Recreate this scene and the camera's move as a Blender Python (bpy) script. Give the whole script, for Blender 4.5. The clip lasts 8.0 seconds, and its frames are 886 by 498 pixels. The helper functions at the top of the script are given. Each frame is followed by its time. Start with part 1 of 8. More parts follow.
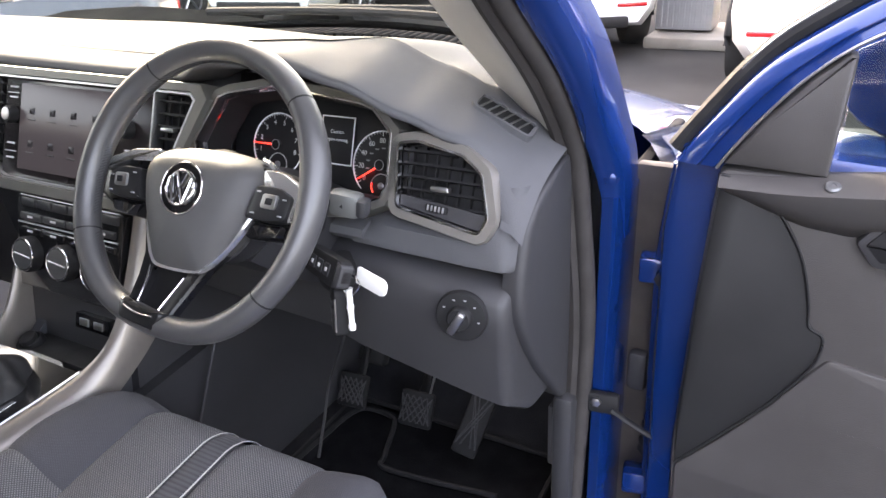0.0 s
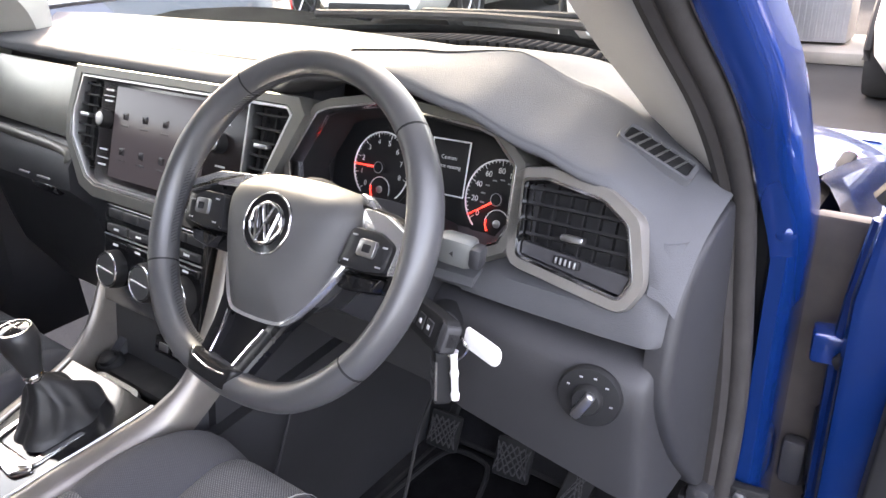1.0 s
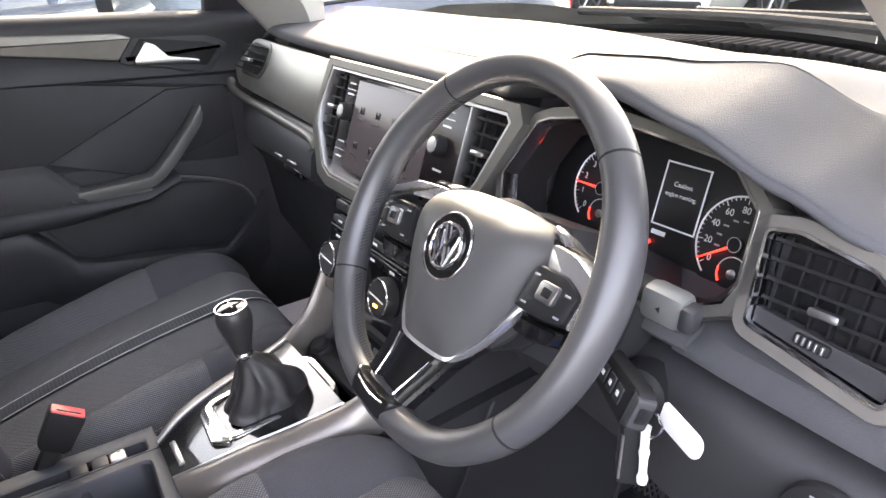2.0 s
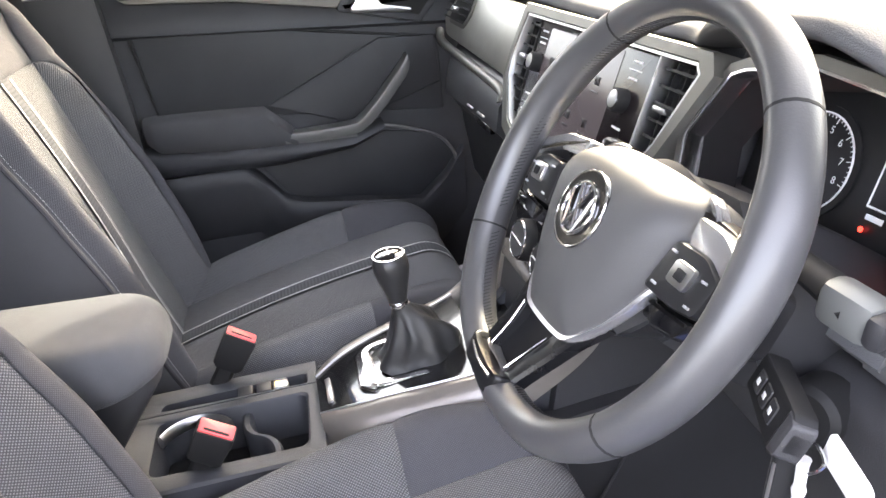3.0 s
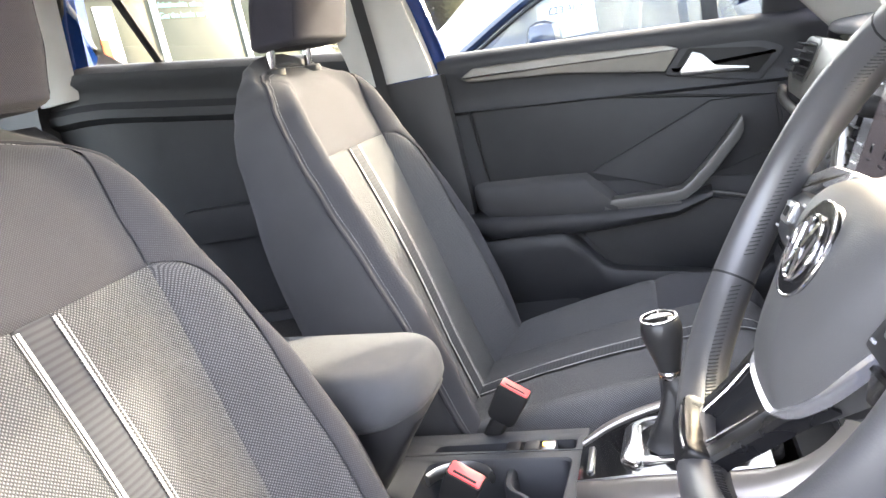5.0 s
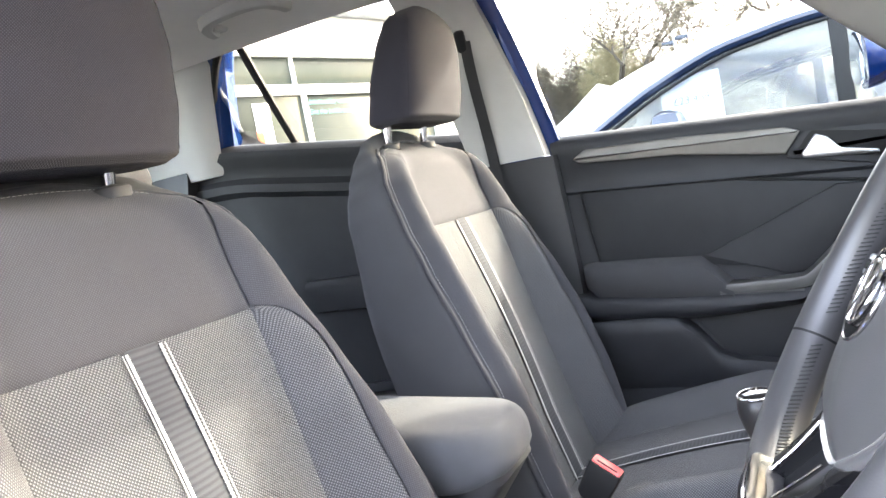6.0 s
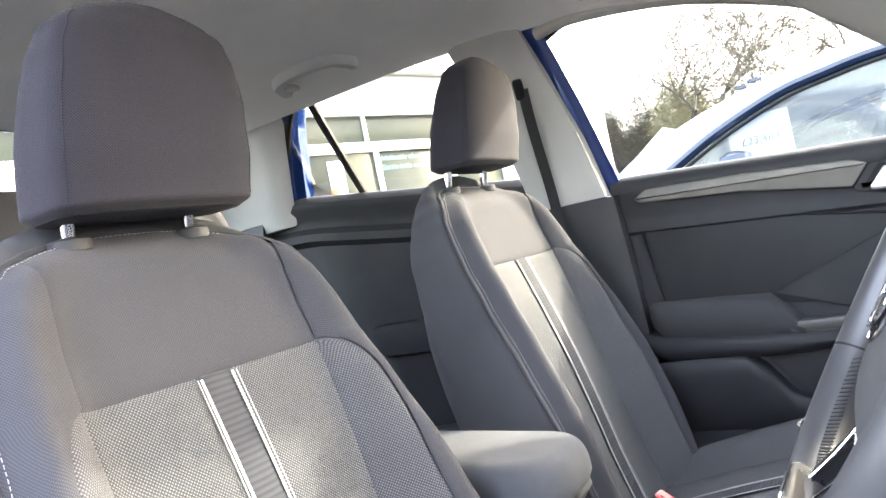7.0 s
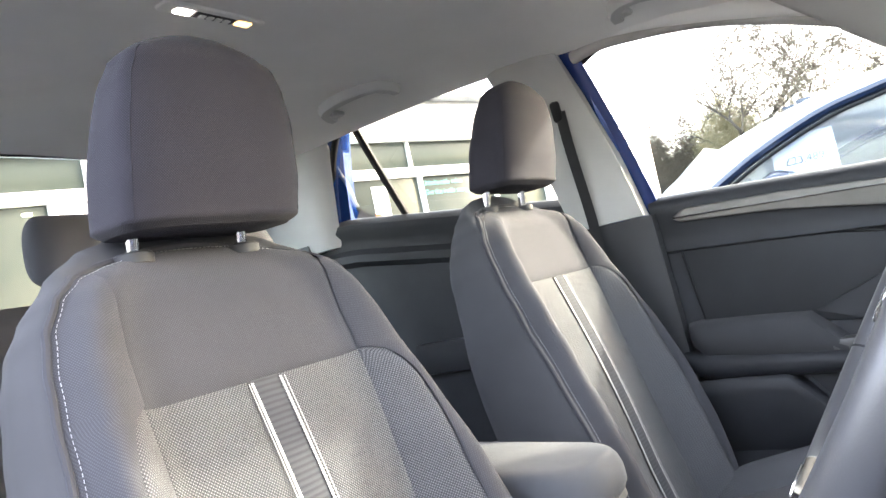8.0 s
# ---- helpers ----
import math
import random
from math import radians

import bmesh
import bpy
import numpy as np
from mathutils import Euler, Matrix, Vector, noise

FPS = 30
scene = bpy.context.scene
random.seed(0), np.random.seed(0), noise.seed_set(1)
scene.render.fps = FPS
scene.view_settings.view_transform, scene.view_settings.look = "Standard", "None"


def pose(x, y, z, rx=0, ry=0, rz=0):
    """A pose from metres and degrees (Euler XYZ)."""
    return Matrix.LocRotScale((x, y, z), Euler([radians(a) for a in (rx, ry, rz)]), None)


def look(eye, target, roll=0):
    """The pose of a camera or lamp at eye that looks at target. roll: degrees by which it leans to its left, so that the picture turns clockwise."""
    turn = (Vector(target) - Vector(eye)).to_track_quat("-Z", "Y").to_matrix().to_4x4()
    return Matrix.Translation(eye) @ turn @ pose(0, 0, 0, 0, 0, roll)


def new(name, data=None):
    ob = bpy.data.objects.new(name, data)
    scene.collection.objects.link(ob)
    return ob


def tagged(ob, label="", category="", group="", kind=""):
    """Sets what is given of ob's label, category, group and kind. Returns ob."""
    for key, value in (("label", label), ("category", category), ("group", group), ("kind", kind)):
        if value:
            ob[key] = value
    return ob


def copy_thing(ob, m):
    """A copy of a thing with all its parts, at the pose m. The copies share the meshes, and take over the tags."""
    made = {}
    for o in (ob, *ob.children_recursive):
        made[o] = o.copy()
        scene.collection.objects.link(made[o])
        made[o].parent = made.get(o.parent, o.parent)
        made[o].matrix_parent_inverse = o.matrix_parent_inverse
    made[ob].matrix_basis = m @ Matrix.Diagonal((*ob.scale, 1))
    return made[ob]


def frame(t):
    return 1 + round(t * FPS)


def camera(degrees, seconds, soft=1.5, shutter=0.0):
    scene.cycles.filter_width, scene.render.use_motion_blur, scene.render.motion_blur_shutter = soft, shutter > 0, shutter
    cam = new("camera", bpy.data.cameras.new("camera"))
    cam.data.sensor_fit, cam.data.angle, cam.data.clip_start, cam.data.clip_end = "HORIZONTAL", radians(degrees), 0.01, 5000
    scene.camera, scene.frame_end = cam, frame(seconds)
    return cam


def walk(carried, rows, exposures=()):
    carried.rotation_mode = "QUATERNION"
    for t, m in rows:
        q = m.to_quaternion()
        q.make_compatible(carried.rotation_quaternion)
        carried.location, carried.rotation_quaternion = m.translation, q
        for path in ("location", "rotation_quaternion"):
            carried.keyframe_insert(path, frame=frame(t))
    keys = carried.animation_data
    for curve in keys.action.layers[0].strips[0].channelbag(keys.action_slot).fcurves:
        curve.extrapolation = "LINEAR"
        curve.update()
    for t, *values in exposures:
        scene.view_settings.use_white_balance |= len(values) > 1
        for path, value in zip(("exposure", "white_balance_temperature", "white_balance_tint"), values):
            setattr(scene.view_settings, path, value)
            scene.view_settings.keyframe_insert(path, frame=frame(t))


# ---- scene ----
cam = camera(62.69, 8.0)
PATH = [
    (0, (0.92, -0.4648, 1.2391), (0.028, 1.1101, 0.3884), -2.86),
    (0.5, (0.858, -0.4194, 1.2316), (-0.06, 1.1394, 0.3809), -2.77),
    (1, (0.824, -0.3585, 1.2273), (-0.284, 1.0847, 0.3955), -2.7),
    (1.5, (0.805, -0.3065, 1.2241), (-0.564, 0.9053, 0.411), -3.22),
    (2, (0.794, -0.258, 1.2173), (-0.784, 0.6732, 0.4157), -4.27),
    (3.5, (0.766, -0.1441, 1.1674), (-1.049, -0.0601, 0.3314), -7.79),
    (4, (0.762, -0.1219, 1.1596), (-1.073, -0.2779, 0.3797), -9.73),
    (4.5, (0.754, -0.0934, 1.1452), (-1.097, -0.4901, 0.4998), -11.42),
    (6, (0.765, -0.0276, 1.0889), (-1.02, -0.9146, 0.9234), -10.58),
    (6.5, (0.774, -0.0141, 1.0752), (-0.971, -0.9897, 1.02), -10.69),
    (7, (0.788, 0.002, 1.0672), (-0.922, -1.0347, 1.0808), -11.85),
    (7.5, (0.804, 0.0151, 1.0586), (-0.871, -1.076, 1.123), -12.23),
    (8, (0.817, 0.0265, 1.0532), (-0.835, -1.096, 1.1577), -11.95),
]
walk(cam, [(t, look(eye, target, roll)) for t, eye, target, roll in PATH], exposures=[(0.0, 3.40, 7250, 20), (0.5, 3.64, 7250, 20), (1.0, 3.68, 7200, 21), (2.0, 3.68, 7300, 22), (3.5, 4.19, 7300, 19), (4.0, 4.20, 7300, 19), (6.0, 4.11, 6850, 17), (8.0, 3.96, 6750, 16)])

# ---- daylight ----
SUN_AZIMUTH, SUN_HEIGHT = 54.0, 26.5   # degrees left of straight ahead, degrees up
world = bpy.data.worlds.new("daylight")
scene.world = world
world.use_nodes = True
wn = world.node_tree
sky = wn.nodes.new("ShaderNodeTexSky")
sky.sky_type = "NISHITA"
sky.sun_disc = False
sky.sun_elevation = radians(SUN_HEIGHT)
sky.sun_rotation = radians(-SUN_AZIMUTH)
sky.dust_density = 4.0
wn.nodes["Background"].inputs["Strength"].default_value = 0.15
veil = wn.nodes.new("ShaderNodeVectorMath")   # thin white high cloud over the whole sky
veil.operation = "ADD"
veil.inputs[1].default_value = (2.05, 2.05, 2.08)
wn.links.new(sky.outputs[0], veil.inputs[0])
wn.links.new(veil.outputs[0], wn.nodes["Background"].inputs["Color"])
sun = new("sun", bpy.data.lights.new("sun", "SUN"))
sun.data.energy, sun.data.angle, sun.data.color = 1.12, radians(1.4), (1.0, 0.965, 0.86)
sun_to = Vector((-math.sin(radians(SUN_AZIMUTH)) * math.cos(radians(SUN_HEIGHT)), math.cos(radians(SUN_AZIMUTH)) * math.cos(radians(SUN_HEIGHT)), math.sin(radians(SUN_HEIGHT))))
sun.matrix_world = look(sun_to * 30, (0, 0, 0))

# ---- materials ----
def ramp_mix(nt, fac, c1, c2, lo=0.35, hi=0.65):
    r = nt.nodes.new("ShaderNodeValToRGB")
    r.color_ramp.elements[0].position, r.color_ramp.elements[1].position = lo, hi
    r.color_ramp.elements[0].color, r.color_ramp.elements[1].color = (*c1, 1), (*c2, 1)
    nt.links.new(fac, r.inputs[0])
    return r.outputs[0]


def coords(nt, scale=(1, 1, 1), rot=(0, 0, 0)):
    tc = nt.nodes.new("ShaderNodeTexCoord")
    mp = nt.nodes.new("ShaderNodeMapping")
    mp.inputs["Scale"].default_value = scale
    mp.inputs["Rotation"].default_value = rot
    nt.links.new(tc.outputs["Object"], mp.inputs[0])
    return mp.outputs[0]


def noise_tex(nt, vec, scale, detail=4.0, rough=0.55):
    n = nt.nodes.new("ShaderNodeTexNoise")
    n.inputs["Scale"].default_value, n.inputs["Detail"].default_value, n.inputs["Roughness"].default_value = scale, detail, rough
    nt.links.new(vec, n.inputs["Vector"])
    return n.outputs["Fac"]


def bump(nt, height, strength, distance, normal=None):
    b = nt.nodes.new("ShaderNodeBump")
    b.inputs["Strength"].default_value, b.inputs["Distance"].default_value = strength, distance
    nt.links.new(height, b.inputs["Height"])
    if normal is not None:
        nt.links.new(normal, b.inputs["Normal"])
    return b.outputs[0]


def material(name, c1, c2=None, rough=0.5, metal=0.0, grain=0.0, grain_size=900.0, blotch=8.0, coat=0.0, rough2=None, spec=None, sheen=0.0):
    """A surface with blotchy wear (blotch) and a fine moulded grain."""
    m = bpy.data.materials.new(name)
    m.use_nodes = True
    nt = m.node_tree
    p = nt.nodes["Principled BSDF"]
    vec = coords(nt)
    big = noise_tex(nt, vec, blotch)
    nt.links.new(ramp_mix(nt, big, c1, c2 or c1), p.inputs["Base Color"])
    p.inputs["Metallic"].default_value = metal
    p.inputs["Coat Weight"].default_value = coat
    p.inputs["Coat Roughness"].default_value = 0.04
    p.inputs["Sheen Weight"].default_value = sheen
    if spec is not None:
        p.inputs["Specular IOR Level"].default_value = spec
    mr = nt.nodes.new("ShaderNodeMapRange")
    mr.inputs["To Min"].default_value, mr.inputs["To Max"].default_value = rough, rough2 if rough2 is not None else min(1, rough + 0.1)
    nt.links.new(noise_tex(nt, vec, blotch * 2.3, 6.0), mr.inputs["Value"])
    nt.links.new(mr.outputs[0], p.inputs["Roughness"])
    if grain:
        v = nt.nodes.new("ShaderNodeTexVoronoi")
        v.inputs["Scale"].default_value = grain_size
        nt.links.new(vec, v.inputs["Vector"])
        nt.links.new(bump(nt, v.outputs["Distance"], grain, 0.0006), p.inputs["Normal"])
    return m


def fabric(name, c1, c2, pitch, rel=0.6, ribs=False, rough=0.92, angle=(0, 0, 0)):
    """Woven cloth: crossing yarns of the given pitch in metres, light and dark threads."""
    m = bpy.data.materials.new(name)
    m.use_nodes = True
    nt = m.node_tree
    p = nt.nodes["Principled BSDF"]
    k = 1.0 / pitch
    uv = nt.nodes.new("ShaderNodeUVMap")
    tc = nt.nodes.new("ShaderNodeMapping")
    tc.inputs["Rotation"].default_value = (0, 0, 0 if ribs else radians(45))
    nt.links.new(uv.outputs[0], tc.inputs[0])
    outs = []
    for direction in ("X", "Y"):
        w = nt.nodes.new("ShaderNodeTexWave")
        w.wave_type, w.bands_direction, w.wave_profile = "BANDS", direction, "SIN"
        w.inputs["Scale"].default_value = k * 0.05 * 2 * math.pi
        w.inputs["Distortion"].default_value = 0.35
        w.inputs["Detail"].default_value = 1.0
        w.inputs["Detail Scale"].default_value = 0.6
        nt.links.new(tc.outputs[0], w.inputs["Vector"])
        outs.append(w.outputs["Fac"])
    mul = nt.nodes.new("ShaderNodeMath")
    mul.operation = "MULTIPLY"
    if ribs:
        nt.links.new(outs[1], mul.inputs[0])
        mul.inputs[1].default_value = 1.0
    else:
        nt.links.new(outs[0], mul.inputs[0])
        nt.links.new(outs[1], mul.inputs[1])
    vec = coords(nt)
    big = noise_tex(nt, vec, 9.0)
    fine = noise_tex(nt, vec, 1400.0, 2.0)
    add = nt.nodes.new("ShaderNodeMath")
    add.operation = "MULTIPLY_ADD"
    nt.links.new(fine, add.inputs[0])
    add.inputs[1].default_value = 0.3
    nt.links.new(mul.outputs[0], add.inputs[2])
    col = ramp_mix(nt, add.outputs[0], c1, c2, 0.12, 0.85)
    hsv = nt.nodes.new("ShaderNodeHueSaturation")
    mr = nt.nodes.new("ShaderNodeMapRange")
    mr.inputs["To Min"].default_value, mr.inputs["To Max"].default_value = 0.82, 1.15
    nt.links.new(big, mr.inputs["Value"])
    nt.links.new(mr.outputs[0], hsv.inputs["Value"])
    nt.links.new(col, hsv.inputs["Color"])
    nt.links.new(hsv.outputs[0], p.inputs["Base Color"])
    p.inputs["Roughness"].default_value = rough
    p.inputs["Sheen Weight"].default_value = 0.06
    p.inputs["Specular IOR Level"].default_value = 0.15
    p.inputs["Sheen Roughness"].default_value = 0.6
    nt.links.new(bump(nt, add.outputs[0], rel, 0.0012), p.inputs["Normal"])
    return m


def glass(name, tint=(0.9, 0.94, 0.93), rough=0.0, ior=1.45):
    """A thin pane: mostly see-through, with a mirror sheen that follows the angle."""
    m = bpy.data.materials.new(name)
    m.use_nodes = True
    nt = m.node_tree
    nt.nodes.remove(nt.nodes["Principled BSDF"])
    t, g, f, mix = (nt.nodes.new(k) for k in ("ShaderNodeBsdfTransparent", "ShaderNodeBsdfGlossy", "ShaderNodeFresnel", "ShaderNodeMixShader"))
    t.inputs[0].default_value = (*tint, 1)
    g.inputs["Roughness"].default_value = rough
    f.inputs[0].default_value = ior
    nt.links.new(f.outputs[0], mix.inputs[0])
    nt.links.new(t.outputs[0], mix.inputs[1])
    nt.links.new(g.outputs[0], mix.inputs[2])
    nt.links.new(mix.outputs[0], nt.nodes["Material Output"].inputs[0])
    return m


def milky(mat, amount):
    """A pale diffuse film over a pane: dust, and glare put into the colour."""
    nt = mat.node_tree
    out = nt.nodes["Material Output"]
    last = out.inputs[0].links[0].from_socket
    d, mix = nt.nodes.new("ShaderNodeBsdfDiffuse"), nt.nodes.new("ShaderNodeMixShader")
    d.inputs[0].default_value = (0.62, 0.66, 0.70, 1)
    mix.inputs[0].default_value = amount
    nt.links.new(last, mix.inputs[1])
    nt.links.new(d.outputs[0], mix.inputs[2])
    nt.links.new(mix.outputs[0], out.inputs[0])
    return mat


def glow(name, colour, strength):
    m = bpy.data.materials.new(name)
    m.use_nodes = True
    p = m.node_tree.nodes["Principled BSDF"]
    p.inputs["Base Color"].default_value = (*colour, 1)
    p.inputs["Emission Color"].default_value = (*colour, 1)
    p.inputs["Emission Strength"].default_value = strength
    return m


SOFT_DASH = material("soft_dash", (0.088, 0.089, 0.095), (0.102, 0.103, 0.109), 0.68, grain=0.45, grain_size=900, spec=0.10)
HARD_DARK = material("hard_dark", (0.022, 0.022, 0.0245), (0.028, 0.028, 0.031), 0.45, grain=0.10, grain_size=1100)
HARD_GREY = material("hard_grey", (0.028, 0.0277, 0.0305), (0.035, 0.0346, 0.0375), 0.5, grain=0.3, grain_size=1100)
CONSOLE_GREY = material("console_grey", (0.035, 0.0370, 0.0430), (0.043, 0.0455, 0.0520), 0.48, grain=0.3, grain_size=1000)
DOOR_GREY = material("door_grey", (0.030, 0.0308, 0.0350), (0.037, 0.0380, 0.0430), 0.52, spec=0.32, grain=0.25, grain_size=1000)
DOOR_DARK = material("door_dark", (0.023, 0.0236, 0.0265), (0.029, 0.0296, 0.0330), 0.56, spec=0.32, grain=0.25, grain_size=1000)
RAIL = material("rail_taupe", (0.20, 0.18, 0.165), (0.23, 0.21, 0.19), 0.3, metal=0.5, blotch=20)
RIM_LEATHER = material("rim_leather", (0.046, 0.0455, 0.048), (0.057, 0.0565, 0.059), 0.34, grain=0.08, grain_size=900, rough2=0.44, spec=0.75)
TAUPE = material("taupe_trim", (0.235, 0.228, 0.205), (0.265, 0.256, 0.23), 0.33, metal=0.6, blotch=20)
TAUPE_MID = material("satin_taupe_trim", (0.215, 0.202, 0.186), (0.245, 0.230, 0.212), 0.36, metal=0.5, blotch=20)
TAUPE_DARK = material("dark_taupe_trim", (0.125, 0.121, 0.110), (0.145, 0.140, 0.128), 0.36, metal=0.5, blotch=20)
SILVER = material("satin_silver", (0.43, 0.43, 0.44), (0.48, 0.48, 0.485), 0.30, metal=1.0)
CHROME = material("chrome", (0.80, 0.80, 0.82), (0.84, 0.84, 0.85), 0.10, metal=1.0, rough2=0.18)
PIANO = material("piano_black", (0.006, 0.006, 0.007), (0.008, 0.008, 0.009), 0.08, coat=0.6, rough2=0.16)
BLACK = material("matt_black", (0.009, 0.009, 0.010), (0.014, 0.014, 0.015), 0.6, spec=0.3)
RUBBER = material("rubber", (0.013, 0.013, 0.014), (0.020, 0.020, 0.021), 0.7, blotch=30, spec=0.2)
BUTTON_GLOSS = material("button_gloss", (0.016, 0.016, 0.017), (0.022, 0.022, 0.023), 0.26, spec=0.3, rough2=0.36)
LEATHER = material("wheel_leather", (0.060, 0.059, 0.059), (0.073, 0.072, 0.072), 0.46, grain=0.16, grain_size=1500, rough2=0.56, spec=0.32)
GAITER = material("gaiter_leather", (0.014, 0.014, 0.015), (0.020, 0.020, 0.021), 0.40, grain=0.3, grain_size=1000)
PAINT = material("blue_paint", (0.0018, 0.024, 0.135), (0.0024, 0.029, 0.160), 0.20, metal=0.35, coat=0.8, blotch=3)
FAB_PLAIN = fabric("plain_fabric", (0.0425, 0.0427, 0.0490), (0.0710, 0.0713, 0.0810), 0.0019, 0.3)
ARM_CLOTH = material("armrest_cloth", (0.070, 0.072, 0.078), (0.086, 0.088, 0.095), 0.88, grain=0.5, grain_size=1300, blotch=14, spec=0.2, sheen=0.1)
SPOKE_BLACK = material("spoke_black", (0.006, 0.006, 0.007), (0.010, 0.010, 0.011), 0.22, spec=0.28, rough2=0.34)
SPOKE_SILVER = material("spoke_silver", (0.60, 0.60, 0.61), (0.66, 0.66, 0.67), 0.22, metal=0.85, rough2=0.30)
STALK_GREY = material("stalk_satin", (0.13, 0.135, 0.13), (0.16, 0.165, 0.16), 0.4, metal=0.3)
GAP_TAUPE = material("dark_gap_taupe", (0.034, 0.028, 0.025), (0.056, 0.046, 0.040), 0.65, blotch=18)
SEAL_RUBBER = material("flocked_seal", (0.024, 0.021, 0.020), (0.033, 0.029, 0.028), 0.75, blotch=30, grain=0.3, grain_size=900)
DOOR_TAUPE = material("door_taupe_grey", (0.046, 0.0425, 0.0415), (0.057, 0.0530, 0.0518), 0.5, spec=0.35, grain=0.3, grain_size=1000)
# pillar trim again, lightened in place of the bounced light missing at the rear
PILLAR_TRIM_LIT = material("pillar_trim_lit", (0.58, 0.57, 0.55), (0.63, 0.62, 0.60), 0.6, grain=0.4, grain_size=800)
STITCH = material("dark_thread", (0.022, 0.022, 0.023), (0.034, 0.034, 0.035), 0.7)
# plain cloth again, darker: shade on the headrests put into the colour
FAB_PLAIN_SHADED = fabric("headrest_fabric", (0.0215, 0.0200, 0.0262), (0.0425, 0.0395, 0.0500), 0.0017, 0.35)
FAB_MESH = fabric("mesh_fabric", (0.053, 0.054, 0.057), (0.205, 0.206, 0.212), 0.0025, 0.9)
FAB_BOLSTER = fabric("bolster_fabric", (0.050, 0.0505, 0.056), (0.170, 0.170, 0.180), 0.0026, 0.7)
FAB_STRIPE = fabric("ribbed_stripe", (0.042, 0.0435, 0.049), (0.060, 0.062, 0.069), 0.006, 0.3, ribs=True)
FAB_BACK = fabric("seat_side_fabric", (0.055, 0.055, 0.059), (0.079, 0.079, 0.084), 0.0016, 0.3)
THREAD = material("pale_thread", (0.40, 0.40, 0.395), (0.46, 0.46, 0.455), 0.8)
HEADLINER = material("headliner", (0.845, 0.83, 0.805), (0.88, 0.865, 0.84), 0.95, grain=0.5, grain_size=500)
PILLAR_TRIM = material("pillar_trim", (0.43, 0.42, 0.40), (0.47, 0.46, 0.44), 0.6, grain=0.4, grain_size=800)
CARPET = material("carpet", (0.009, 0.009, 0.0105), (0.017, 0.017, 0.019), 1.0, spec=0.1, grain=1.0, grain_size=420, blotch=14, sheen=0.0)
SCREEN = material("screen_glass", (0.016, 0.013, 0.014), (0.020, 0.016, 0.017), 0.14, spec=0.18, rough2=0.2)
VENT_DARK = material("vent_slat", (0.011, 0.011, 0.012), (0.016, 0.016, 0.017), 0.5, spec=0.25)
BELT = material("belt_webbing", (0.055, 0.053, 0.055), (0.068, 0.066, 0.067), 0.8, grain=0.6, grain_size=900)
DIM_PRINT = material("dim_print", (0.30, 0.30, 0.31), (0.34, 0.34, 0.35), 0.5)
DIAL = material("dial_face", (0.008, 0.008, 0.009), (0.012, 0.012, 0.013), 0.4)
RED = material("buckle_red", (0.72, 0.075, 0.085), (0.78, 0.095, 0.10), 0.35)
KNOB = material("knob_leather", (0.018, 0.018, 0.019), (0.026, 0.026, 0.027), 0.36, grain=0.2, grain_size=1000, rough2=0.46)
# darker than the roof lining: the handles' shading is put into the colour
GRAB = material("grab_handle_shaded", (0.52, 0.51, 0.49), (0.57, 0.56, 0.54), 0.5, grain=0.3, grain_size=900)
PULL = material("pull_satin", (0.075, 0.074, 0.073), (0.090, 0.089, 0.087), 0.36)
WHITE_TAG = material("white_tag", (0.80, 0.79, 0.76), (0.84, 0.83, 0.80), 0.45)
WHITE_PRINT = material("white_print", (0.75, 0.75, 0.75), (0.78, 0.78, 0.78), 0.5)
SCREEN_GLASS = milky(glass("windscreen_glass", (0.72, 0.77, 0.72)), 0.10)
GLASS = glass("window_glass", (0.80, 0.86, 0.81))

# ---- tools for shapes ----
def thing(name, base, label, category, group="", kind=""):
    ob = new(name)
    ob.location = base
    ob["base"] = list(base)
    return tagged(ob, label, category, group, kind)


def part(name, bm, mat, parent, label="", smooth=38):
    """One bmesh, in world coordinates, as one mesh object under a thing or one of its parts."""
    me = bpy.data.meshes.new(name)
    base = Vector(parent["base"])
    if base.length > 0:
        bmesh.ops.translate(bm, vec=-base, verts=bm.verts)
    bm.to_mesh(me)
    bm.free()
    me.shade_smooth()
    if smooth < 180:
        me.set_sharp_from_angle(angle=radians(smooth))
    me.materials.append(mat)
    ob = new(name, me)
    ob.parent = parent
    ob["base"] = list(base)
    if label:
        ob["label"] = label
    return ob


def solo(name, bm, mat, label, category, group="", kind="", smooth=38):
    """A thing that is one mesh."""
    me = bpy.data.meshes.new(name)
    bm.to_mesh(me)
    bm.free()
    me.shade_smooth()
    me.set_sharp_from_angle(angle=radians(smooth))
    me.materials.append(mat)
    ob = new(name, me)
    ob["base"] = [0.0, 0.0, 0.0]
    return tagged(ob, label, category, group, kind)


def join(*bms):
    """Several bmeshes as one."""
    out = bms[0]
    for b in bms[1:]:
        me = bpy.data.meshes.new("tmp")
        b.to_mesh(me)
        b.free()
        out.from_mesh(me)
        bpy.data.meshes.remove(me)
    return out


def loft(rings, closed=True, cap=True):
    """A skin over rings of equal length."""
    bm = bmesh.new()
    rows = [[bm.verts.new(p) for p in ring] for ring in rings]
    n = len(rows[0])
    for a, b in zip(rows, rows[1:]):
        for i in range(n if closed else n - 1):
            j = (i + 1) % n
            bm.faces.new((a[i], a[j], b[j], b[i]))
    if cap and closed:
        bm.faces.new(rows[0][::-1])
        bm.faces.new(rows[-1])
    bmesh.ops.recalc_face_normals(bm, faces=bm.faces)
    return bm


